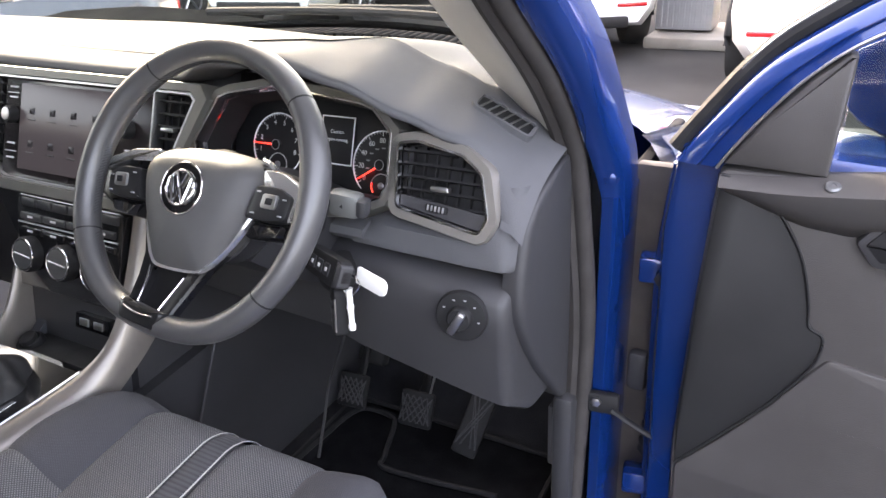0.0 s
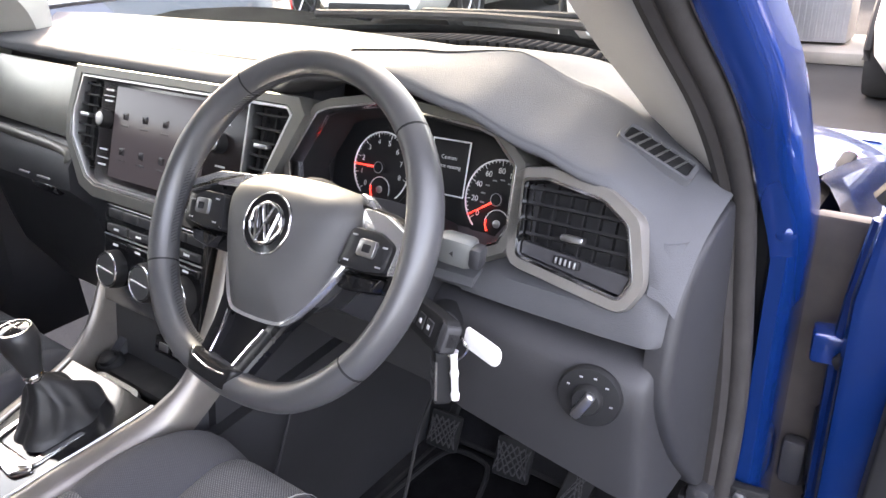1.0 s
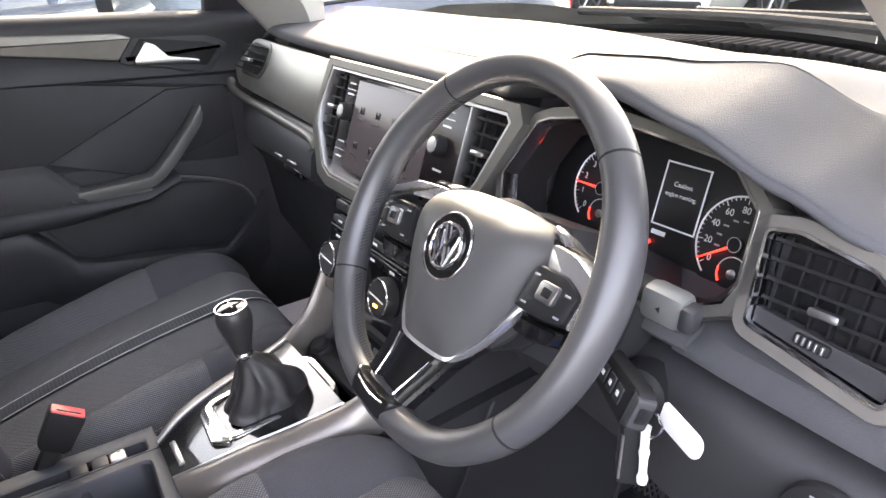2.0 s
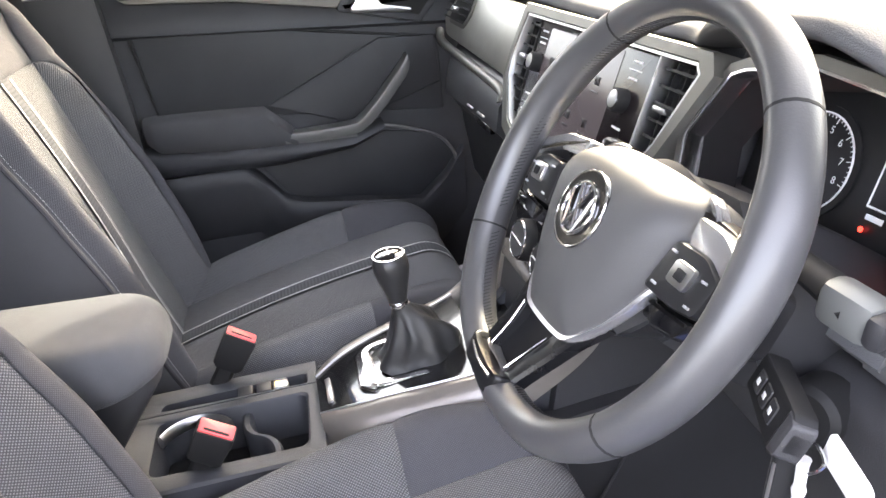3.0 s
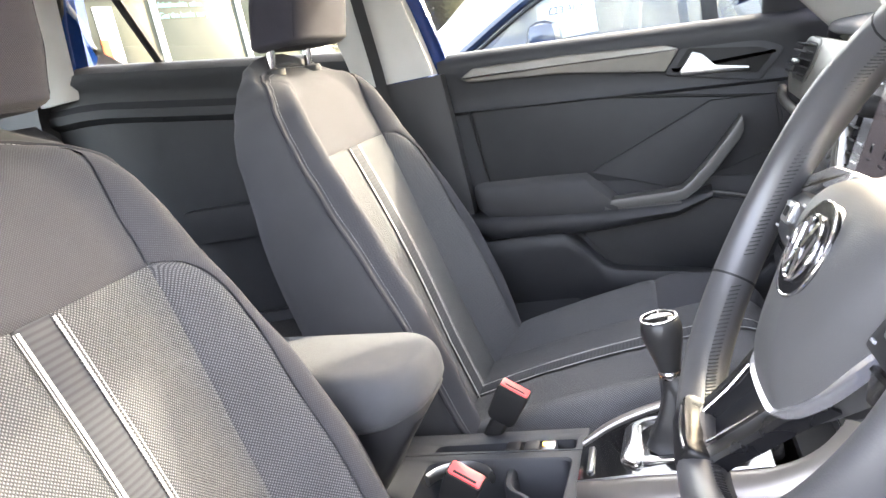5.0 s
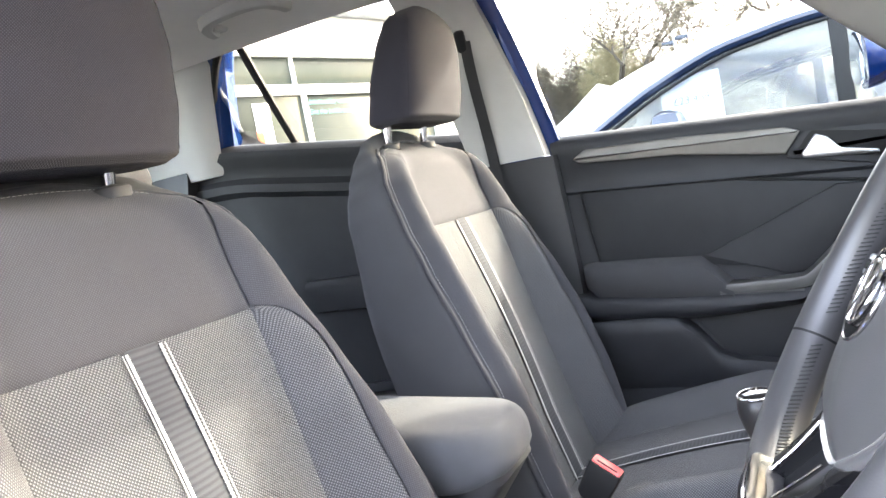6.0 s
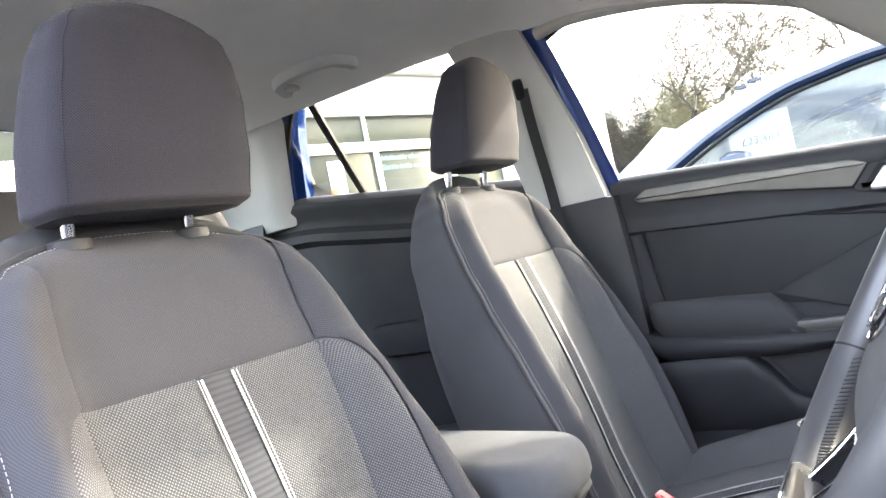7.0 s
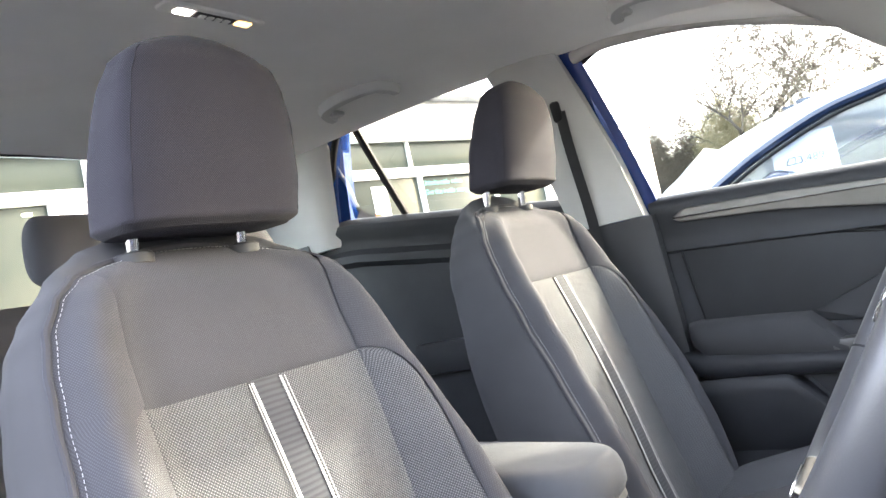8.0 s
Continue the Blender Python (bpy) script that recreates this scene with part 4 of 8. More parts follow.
def vent(plane, outline, slats, tabs, parent, name="air_vent", upright=False, tab_at=None, lift=0.014, ribs=6):
    """A louvred outlet: black well, slats, cross ribs, a bright tab."""
    us, vs = [p[0] for p in outline], [p[1] for p in outline]
    u0, u1, v0, v1 = min(us), max(us), min(vs), max(vs)
    well = part(name, plate(plane, outline, 0.05, lift - 0.017, 0.001), BLACK, parent, "black louvred air vent")
    def span(v, axis):
        """Where a line across the outline enters and leaves it."""
        hits = []
        n = len(outline)
        for i in range(n):
            a, b = outline[i], outline[(i + 1) % n]
            if (a[axis] - v) * (b[axis] - v) < 0:
                t = (v - a[axis]) / (b[axis] - a[axis])
                hits.append(a[1 - axis] + t * (b[1 - axis] - a[1 - axis]))
        return (min(hits), max(hits)) if len(hits) > 1 else None
    for i in range(slats):
        v = v0 + (v1 - v0) * (i + 0.5) / slats
        got = span(v, 1)
        if got:
            a, b = got
            bm = loft([[plane.at(a + 0.001, v + dv, lift - 0.010 + dn) for dv, dn in ((0.0013, 0.005), (-0.0013, 0.005), (-0.003, -0.006), (-0.0005, -0.006))], [plane.at(b - 0.001, v + dv, lift - 0.010 + dn) for dv, dn in ((0.0013, 0.005), (-0.0013, 0.005), (-0.003, -0.006), (-0.0005, -0.006))]])
            part("slat", bm, VENT_DARK, well)
    for i in range(ribs):
        u = u0 + (u1 - u0) * (i + 0.7) / (ribs + 0.4)
        got = span(u, 0)
        if got:
            a, b = got
            bm = loft([[plane.at(u + du, a + 0.002, lift - 0.011 + dn) for du, dn in ((0.0009, 0.001), (-0.0009, 0.001), (-0.0009, -0.005), (0.0009, -0.005))], [plane.at(u + du, b - 0.002, lift - 0.011 + dn) for du, dn in ((0.0009, 0.001), (-0.0009, 0.001), (-0.0009, -0.005), (0.0009, -0.005))]])
            part("rib", bm, BLACK, well)
    if tab_at:
        part("vent_tab", rbox(plane.at(tab_at[0], tab_at[1], lift - 0.003), (0.022, 0.010, 0.006), 0.002, (-21, 0, 0)), SILVER, well, "satin vent tab")
    return well


pv = round_poly(fz([(-0.640, 0.992), (-0.607, 1.038), (-0.585, 1.044), (-0.512, 1.040), (-0.520, 1.010), (-0.545, 0.990)]), 0.008)
part("vent_bezel", plate(FACE, grown(pv, 0.008), 0.01, 0.0150, 0.003), TAUPE_DARK, dash, "satin grey vent surround")
vent(FACE, pv, 5, 1, dash, tab_at=fz([(-0.565, 1.012)])[0], lift=0.0335, ribs=0)

# centre: surround, vents, infotainment screen
stack_out = fz([(-0.240, 1.050), (0.225, 1.048), (0.238, 1.030), (0.196, 0.955), (0.150, 0.892), (0.120, 0.880), (-0.165, 0.880), (-0.200, 0.890), (-0.250, 0.950), (-0.252, 0.985)])
stack_in = fz([(-0.222, 1.037), (0.205, 1.036), (0.214, 1.028), (0.183, 0.962), (0.140, 0.904), (0.118, 0.897), (-0.160, 0.897), (-0.185, 0.905), (-0.236, 0.955), (-0.238, 0.985)])
part("stack_surround", frame_plate(FACE, stack_out, stack_in, 0.05, 0.022, 0.004), TAUPE_DARK, dash, "taupe satin frame round the screen")
part("stack_line", frame_plate(FACE, grown(stack_in, 0.0005), grown(stack_in, -0.003), 0.02, 0.0205, 0.0008), SILVER, dash)
scr = part("infotainment_screen", plate(FACE, round_poly(fz([(-0.176, 1.036), (0.136, 1.034), (0.136, 0.9), (-0.176, 0.899)]), 0.004), 0.04, 0.014, 0.001), SCREEN, dash, "glossy black touch screen with a dimmed menu")
MENU = glow("dimmed_menu", (0.026, 0.024, 0.027), 0.2)
MENU.node_tree.nodes["Principled BSDF"].inputs["Roughness"].default_value = 0.22
MENU.node_tree.nodes["Principled BSDF"].inputs["Specular IOR Level"].default_value = 0.2
MENU2 = material("menu_icon", (0.034, 0.031, 0.034), (0.038, 0.035, 0.038), 0.22, spec=0.2)
part("display", plate(FACE, fz([(-0.140, 1.028), (0.064, 1.028), (0.064, 0.912), (-0.140, 0.912)]), 0.002, 0.0146, 0.0001), MENU, scr, "dim grey menu page")
for i in range(4):
    for j in range(2):
        c = fz([(-0.112 + i * 0.046, 0.992 - j * 0.045)])[0]
        part("menu_icon", plate(FACE, round_poly([(c[0] - 0.006, c[1] - 0.005), (c[0] + 0.006, c[1] - 0.005), (c[0] + 0.006, c[1] + 0.005), (c[0] - 0.006, c[1] + 0.005)], 0.002), 0.001, 0.0151, 0.0001), MENU2, scr)
        part("menu_caption", plate(FACE, [(c[0] - 0.009, c[1] - 0.014), (c[0] + 0.009, c[1] - 0.014), (c[0] + 0.009, c[1] - 0.0115), (c[0] - 0.009, c[1] - 0.0115)], 0.001, 0.0151, 0.0001), MENU2, scr)
for side, x in ((-1, -0.158), (1, 0.097)):
    for z in (1.022, 1.008, 0.945, 0.925) if side < 0 else (1.022, 1.006, 0.958, 0.938):
        c = fz([(x, z)])[0]
        part("key_caption", plate(FACE, [(c[0] - 0.009, c[1] - 0.0012), (c[0] + 0.009, c[1] - 0.0012), (c[0] + 0.009, c[1] + 0.0012), (c[0] - 0.009, c[1] + 0.0012)], 0.001, 0.0148, 0.0001), WHITE_PRINT, scr)
    for z in (1.014, 0.934):
        c = fz([(x, z)])[0]
        part("key_line", plate(FACE, [(c[0] - 0.013, c[1] - 0.0006), (c[0] + 0.013, c[1] - 0.0006), (c[0] + 0.013, c[1] + 0.0006), (c[0] - 0.013, c[1] + 0.0006)], 0.001, 0.0148, 0.0001), SILVER, scr)
    knob = part("knob", disc(FACE.at(*fz([(x + (0.003 if side < 0 else -0.003), 0.984)])[0], 0.014), FACE.n, [(0.0125, 0), (0.0125, 0.010), (0.0115, 0.013), (0.0095, 0.0135)], 28), BLACK, scr, "black rotary knob with a bright cap")
    part("knob_cap", disc(FACE.at(*fz([(x + (0.003 if side < 0 else -0.003), 0.984)])[0], 0.0275), FACE.n, [(0.0093, 0), (0.0085, 0.0008), (0.004, 0.0012)], 24), SILVER, knob)
lv = fz([(-0.219, 1.033), (-0.184, 1.033), (-0.186, 0.910), (-0.200, 0.925), (-0.233, 0.957), (-0.234, 0.985)])
rv = fz([(0.145, 1.032), (0.203, 1.031), (0.209, 1.026), (0.181, 0.966), (0.145, 0.912)])
vent(FACE, lv, 9, 1, dash, tab_at=fz([(-0.208, 0.985)])[0], lift=0.018, ribs=2)
vent(FACE, rv, 8, 1, dash, tab_at=fz([(0.168, 0.990)])[0], lift=0.018, ribs=3)
part("stack_divider", plate(FACE, fz([(0.1375, 1.033), (0.1405, 1.033), (0.1405, 0.905), (0.1375, 0.902)]), 0.02, 0.0175, 0.0005), SILVER, dash)

# instrument cluster
clus = [(0.214, 0.982), (0.246, 1.035), (0.262, 1.041), (0.334, 1.053), (0.455, 1.043), (0.474, 1.038), (0.500, 1.016), (0.503, 0.965), (0.496, 0.950), (0.462, 0.935), (0.28, 0.915), (0.236, 0.922)]
clus_in = fz(clus)
part("cluster_surround", frame_plate(FACE, grown(clus_in, 0.011), clus_in, 0.03, 0.014, 0.004), TAUPE_DARK, dash, "taupe frame round the instruments")
part("cluster_line", frame_plate(FACE, grown(clus_in, 0.0012), grown(clus_in, -0.0015), 0.02, 0.0148, 0.0006), CHROME, dash)
DIALS = Plane((0, 0.240, 0.966), (1, 0, 0), (0, 0.35, 1))
cluster = thing("instrument_cluster", (0.36, 0.24, 0.93), "black instrument cluster with two round dials and a small display", "instrument cluster")
part("cluster_face", plate(DIALS, [(0.205, -0.075), (0.515, -0.075), (0.515, 0.09), (0.205, 0.09)], 0.004, -0.002, 0.0005), DIAL, cluster, "matt black dial face")
well = loft([[FACE.at(*p, 0.004) for p in clus_in], [FACE.at(p[0], p[1], -0.045) for p in grown(clus_in, -0.004)]], True, False)
part("cluster_well", well, BLACK, cluster, "black inner walls", 60)


def dv(x, z):
    return (x, (z - 0.966) / 0.944)


NEEDLE = glow("needle_red", (0.75, 0.03, 0.02), 0.6)
for cx, cz, r, marks, labels, start, sweep_deg, needle in ((0.281, 0.966, 0.041, 8, ("0", "1", "2", "3", "4", "5", "6", "7", "8"), 225, -240, 180), (0.443, 0.958, 0.041, 8, ("0", "20", "40", "60", "80", "100", "120", "140", "160"), 218, -250, 213)):
    c = dv(cx, cz)
    dial = part("dial", disc(DIALS.at(*c, -0.0015), DIALS.n, [(r + 0.006, 0), (r + 0.006, 0.0018), (r + 0.003, 0.0022)], 48), DIAL, cluster, "round black dial")
    ring = [DIALS.at(c[0] + r * math.cos(radians(a)), c[1] + r * math.sin(radians(a)), 0.0012) for a in range(-50, 231, 5)]
    part("dial_scale", tube(ring, 0.0009, 6, 57, smooth=False), WHITE_PRINT, dial, "white scale arc")
    for i in range(41):
        a = radians(start + sweep_deg * i / 40)
        long = 0.006 if i % 5 == 0 else 0.003
        p0, p1 = [DIALS.at(c[0] + q * math.cos(a), c[1] + q * math.sin(a), 0.001) for q in (r - long, r - 0.0008)]
        if math.sin(a) < -0.75:
            continue
        part("dial_mark", tube([p0, p1], 0.0004, 4, 2), WHITE_PRINT, dial)
    for i, label in enumerate(labels):
        a = radians(start + sweep_deg * i / (len(labels) - 1))
        if math.sin(a) < -0.78:
            continue
        words(label, DIALS, c[0] + (r - 0.0115) * math.cos(a), c[1] + (r - 0.0115) * math.sin(a), 0.0085, WHITE_PRINT, dial, 0.0012, name="numeral")
    if len(labels[-1]) > 1:
        for i in range(9):
            q = radians(start - 8 + sweep_deg * 0.98 * (i + 0.5) / 9)
            if math.sin(q) > -0.75:
                part("dial_print", plate(DIALS, [(c[0] + (r - 0.0205) * math.cos(q) + dx, c[1] + (r - 0.0205) * math.sin(q) + dz) for dx, dz in ((-0.0026, -0.0008), (0.0026, -0.0008), (0.0026, 0.0008), (-0.0026, 0.0008))], 0.0005, 0.0012, 0.0001), DIM_PRINT, dial)
    a = radians(needle)
    part("needle", tube([DIALS.at(*c, 0.004), DIALS.at(c[0] + (r - 0.001) * math.cos(a), c[1] + (r - 0.001) * math.sin(a), 0.004)], lambda t: 0.0014 - 0.0009 * t, 6, 2), NEEDLE, dial, "red needle")
    part("needle_hub", disc(DIALS.at(*c, 0.002), DIALS.n, [(0.0068, 0), (0.0068, 0.004), (0.0058, 0.005)], 24), BLACK, dial)
    part("hub_ring", tube([DIALS.at(c[0] + 0.0063 * math.cos(radians(k)), c[1] + 0.0063 * math.sin(radians(k)), 0.0068) for k in range(0, 360, 15)], 0.0005, 5, 24, closed=True, smooth=False), SILVER, dial)
    s = (c[0] + 0.003, c[1] - 0.025)
    small = part("small_dial", disc(DIALS.at(*s, 0.0008), DIALS.n, [(0.0155, 0), (0.0155, 0.0012), (0.0145, 0.0015)], 32), DIAL, cluster, "small round gauge")
    part("dial_scale", tube([DIALS.at(s[0] + 0.0145 * math.cos(radians(k)), s[1] + 0.0145 * math.sin(radians(k)), 0.0026) for k in range(-20, 221, 10)], 0.0005, 5, 25, smooth=False), WHITE_PRINT, small)
    part("dial_scale", tube([DIALS.at(s[0] + 0.0138 * math.cos(radians(k)), s[1] + 0.0138 * math.sin(radians(k)), 0.0028) for k in range(170, 221, 10)], 0.0009, 5, 6, smooth=False), NEEDLE, small, "red end of the scale")
    part("needle_hub", disc(DIALS.at(*s, 0.002), DIALS.n, [(0.0042, 0), (0.0042, 0.002), (0.0034, 0.0026)], 20), SILVER, small)
md = part("trip_display", plate(DIALS, [dv(0.350, 1.008), dv(0.399, 1.008), dv(0.399, 0.952), dv(0.350, 0.952)], 0.002, 0.0015, 0.0003), DIAL, cluster, "small dark display with a warning text")
part("display_frame", frame_plate(DIALS, [dv(0.3495, 1.0085), dv(0.3995, 1.0085), dv(0.3995, 0.9515), dv(0.3495, 0.9515)], [dv(0.351, 1.007), dv(0.398, 1.007), dv(0.398, 0.953), dv(0.351, 0.953)], 0.001, 0.0022, 0.0002), WHITE_PRINT, md)
words("Caution:", DIALS, *dv(0.374, 0.990), 0.0062, WHITE_PRINT, md, 0.0020)
words("engine running.", DIALS, *dv(0.374, 0.981), 0.0058, WHITE_PRINT, md, 0.0020)
part("odometer_digits", plate(DIALS, [dv(0.352, 0.947), dv(0.368, 0.947), dv(0.368, 0.943), dv(0.352, 0.943)], 0.001, 0.0012, 0.0001), WHITE_PRINT, cluster)
part("warning_light", disc(DIALS.at(*dv(0.352, 0.935), 0.0), DIALS.n, [(0.0022, 0), (0.0022, 0.0008), (0.0015, 0.001)], 10), NEEDLE, cluster)

# driver's outer vent
dvp = round_poly(fz([(0.5125, 1.006), (0.535, 1.0095), (0.588, 1.001), (0.612, 0.986), (0.6245, 0.945), (0.617, 0.931), (0.5185, 0.9455)]), 0.004, 3)
outer = grown(dvp, 0.013)
part("vent_bezel", frame_plate(FACE, outer, grown(dvp, 0.002), 0.04, 0.014, 0.004), TAUPE_MID, dash, "taupe satin vent frame")
part("bezel_line", frame_plate(FACE, grown(dvp, 0.003), dvp, 0.02, 0.0148, 0.0007), CHROME, dash)
vent(FACE, grown(dvp, -0.0005), 6, 1, dash, tab_at=fz([(0.566, 0.967)])[0], lift=0.011, ribs=7)
part("vent_sill", plate(FACE, fz([(0.519, 0.957), (0.6225, 0.948), (0.6165, 0.9325), (0.5195, 0.9465)]), 0.03, 0.009, 0.001), HARD_GREY, dash, "grey blank under the vent")
vw = part("vent_wheel", rbox(FACE.at(*fz([(0.565, 0.9475)])[0], 0.0095), (0.026, 0.006, 0.008), 0.002, (-21, 3, 0)), BLACK, dash, "ribbed vent wheel")
for i in range(5):
    part("wheel_rib", rbox(FACE.at(*fz([(0.556 + 0.0045 * i, 0.9482 - 0.0003 * i)])[0], 0.0125), (0.0022, 0.004, 0.006), 0.0008, (-21, 3, 0)), SILVER, vw)

# side demister on the top
DEM = Plane((0.602, 0.248, 1.029), (0.87, 0.12, -0.48), (0.1, 0.95, 0.16))
do = round_poly([(-0.0380, -0.0155), (0.0380, -0.0155), (0.0380, 0.0155), (-0.0380, 0.0155)], 0.009)
di = round_poly([(-0.0325, -0.0112), (0.0325, -0.0112), (0.0325, 0.0112), (-0.0325, 0.0112)], 0.004)
part("demister_frame", frame_plate(DEM, do, di, 0.02, 0.0045, 0.003), SOFT_DASH, dash, "grey frame of the side demister")
dw = part("demister", plate(DEM, di, 0.02, 0.0015, 0.0003), BLACK, dash, "black slotted demister vent")
for i in range(6):
    u = -0.029 + 0.0095 * i
    part("slat", loft([[DEM.at(u + o, w_, 0.0038), DEM.at(u + o + 0.0016, w_, 0.0038), DEM.at(u + o + 0.0016, w_, 0.001), DEM.at(u + o, w_, 0.001)] for o, w_ in ((0, -0.0110), (0.0065, 0.0110))]), PULL, dw)

# driver's lower panel, side cap, light switch
knee = part("knee_panel", loft([[Vector((x, y + dy, z + dz + (0.12 * max(0.0, min(0.2, 0.62 - x)) if z < 0.79 else 0.0))) for y, z in ((0.220, 0.898), (0.176, 0.896), (0.150, 0.890), (0.134, 0.882), (0.127, 0.872), (0.1275, 0.845), (0.130, 0.80), (0.137, 0.745), (0.19, 0.705), (0.40, 0.68), (0.40, 0.90))] for x, dy, dz in ((0.115, 0.05, -0.01), (0.25, 0.03, -0.005), (0.40, 0.015, 0.0), (0.46, 0.0, 0.0), (0.55, 0.0, -0.006), (0.62, 0.002, -0.012), (0.640, 0.004, -0.016), (0.647, 0.006, -0.017), (0.651, 0.011, -0.018), (0.653, 0.024, -0.020))]), HARD_GREY, dash, "grained dark plastic knee panel")
LAMP = Plane((0.606, 0.122, 0.847), (0.98, 0.17, 0.0), (0, 0.12, 1))
sw = part("light_switch", disc(LAMP.at(0, 0, -0.004), LAMP.n, [(0.0285, 0), (0.0285, 0.005), (0.027, 0.0075), (0.023, 0.008)], 40), BLACK, dash, "round black light switch")
part("switch_knob", disc(LAMP.at(0, 0, 0.004), LAMP.n, [(0.0135, 0), (0.013, 0.007), (0.0115, 0.009)], 32), BLACK, sw)
part("switch_grip", rbox(LAMP.at(-0.002, -0.003, 0.013), (0.009, 0.010, 0.030), 0.003, (4, 30, 10)), SILVER, sw, "satin grip")
for a in (150, 110, 75, 40, -10):
    p = LAMP.at(0.0205 * math.cos(radians(a)), 0.0205 * math.sin(radians(a)), 0.0048)
    part("switch_mark", rbox(p, (0.003, 0.0006, 0.0016), 0.0002, (0, 0, 10)), DIM_PRINT, sw)
cap_side = round_poly([(0.300, 0.986), (0.240, 0.976), (0.196, 0.962), (0.168, 0.942), (0.154, 0.906), (0.146, 0.872), (0.146, 0.838), (0.168, 0.795), (0.205, 0.740), (0.290, 0.640), (0.34, 0.64), (0.345, 0.80), (0.335, 0.982)], 0.02, 3)
cap = [[Vector((x, y + dy, z)) for y, z in cap_side] for x, dy in ((0.640, 0.004), (0.655, 0.002), (0.660, 0.003), (0.663, 0.006), (0.6645, 0.012), (0.665, 0.03))]
part("end_cap", loft(cap), HARD_GREY, dash, "dark grey end cover of the dashboard")
part("kick_panel", rbox((0.665, 0.36, 0.52), (0.03, 0.16, 0.26), 0.01), HARD_DARK, dash, "dark plastic kick panel")
part("fuse_slot", rbox((0.648, 0.30, 0.575), (0.012, 0.02, 0.10), 0.004), HARD_GREY, dash)

# ---- steering wheel ----
W_TILT, W_TURN = radians(31.9), radians(1.9)
wn_ = Vector((math.sin(W_TURN) * math.cos(W_TILT), -math.cos(W_TURN) * math.cos(W_TILT), math.sin(W_TILT)))
WHEEL = Plane((0.3686, -0.0039, 1.003), (math.cos(W_TURN), math.sin(W_TURN), 0), wn_.cross(Vector((math.cos(W_TURN), math.sin(W_TURN), 0))))
RIM_R, RIM_D = 0.1432, -0.011
wheel = thing("steering_wheel", (0.36, 0.05, 0.98), "dark leather steering wheel with a flat bottom and gloss black spokes", "steering wheel")


LOW = radians(-7)   # the wheel stands a little off straight ahead


def turned(u, v, z=0.0):
    """A point of the wheel's lower part, turned with it."""
    return WHEEL.at(u * math.cos(LOW) - v * math.sin(LOW), u * math.sin(LOW) + v * math.cos(LOW), z)


def rim_mid(a):
    """The rim's centre line, flattened at the bottom."""
    u, v = RIM_R * math.cos(a), RIM_R * math.sin(a)
    if v < -0.115:
        v = -0.115 - 0.05 * (1 - math.exp((v + 0.115) / 0.05))
    c, s = math.cos(LOW), math.sin(LOW)
    return u * c - v * s + 0.005, u * s + v * c + 0.0017


def rim_mesh(a0, a1, n, fat=1.0, closed=False):
    rings = []
    for i in range(n + (0 if closed else 1)):
        a = a0 + (a1 - a0) * i / n
        u, v = rim_mid(a)
        r = 0.0136 * fat
        deg = math.degrees(a) % 360
        for c in (20, 160):
            r *= 1 + 0.10 * math.exp(-((deg - c) / 16) ** 2)
        c = Vector((u, v))
        o = c.normalized()
        ring = []
        for k in range(16):
            t = 2 * math.pi * k / 16
            q = c + o * r * math.cos(t) * 0.92
            ring.append(WHEEL.at(q.x, q.y, RIM_D + r * 1.10 * math.sin(t)))
        rings.append(ring)
    if closed:
        rings.append(rings[0])
        bm = loft(rings, True, False)
        bmesh.ops.remove_doubles(bm, verts=bm.verts, dist=1e-6)
        return bm
    return loft(rings)


rim = part("rim", rim_mesh(0, 2 * math.pi, 140, closed=True), RIM_LEATHER, wheel, "smooth dark leather rim", 180)
for a in (48, 132, 212, 328):
    part("rim_seam", rim_mesh(radians(a - 0.35), radians(a + 0.35), 2, 1.012), BLACK, rim)
# inner seam with cross stitches
for a0, a1 in ((-25, 205), (215, 262), (278, 322)):
    bm = bmesh.new()
    k = a0
    segs = []
    while k < a1:
        a = radians(k)
        u, v = rim_mid(a)
        o = Vector((u, v)).normalized()
        q1, q2 = Vector((u, v)) - o * 0.0127 + Vector((-o.y, o.x)) * 0.0019, Vector((u, v)) - o * 0.0127 - Vector((-o.y, o.x)) * 0.0019
        segs.append(tube([WHEEL.at(q1.x, q1.y, RIM_D + 0.003), WHEEL.at(q2.x, q2.y, RIM_D - 0.003)], 0.00045, 4, 2))
        k += 1.35
    part("rim_stitching", join(*segs), STITCH, rim, "black cross stitches inside the rim")


def mirrored(half):
    """A closed outline from its right half, top to bottom."""
    return half + [(-p[0], *p[1:]) for p in half[::-1]]


def smooth_loop(pts, n):
    """A closed smooth curve through the points."""
    m = len(pts)
    out = []
    for i in range(n):
        f = i / n * m
        k = int(f)
        t = f - k
        p0, p1, p2, p3 = (Vector(pts[(k + j) % m]) for j in (-1, 0, 1, 2))
        out.append(0.5 * (2 * p1 + (p2 - p0) * t + (2 * p0 - 5 * p1 + 4 * p2 - p3) * t * t + (3 * p1 - p0 - 3 * p2 + p3) * t ** 3))
    return out


# puffed airbag cover: (across, up, depth of its foot)
cover_half = [(0.020, 0.0470, -0.036), (0.042, 0.0455, -0.038), (0.064, 0.0415, -0.042), (0.077, 0.0330, -0.044), (0.0805, 0.0190, -0.042), (0.074, -0.006, -0.036), (0.063, -0.030, -0.029), (0.049, -0.053, -0.023), (0.036, -0.070, -0.019), (0.022, -0.0780, -0.018)]
COVER = smooth_loop(mirrored(cover_half), 96)
CC = Vector((0.0, -0.010))


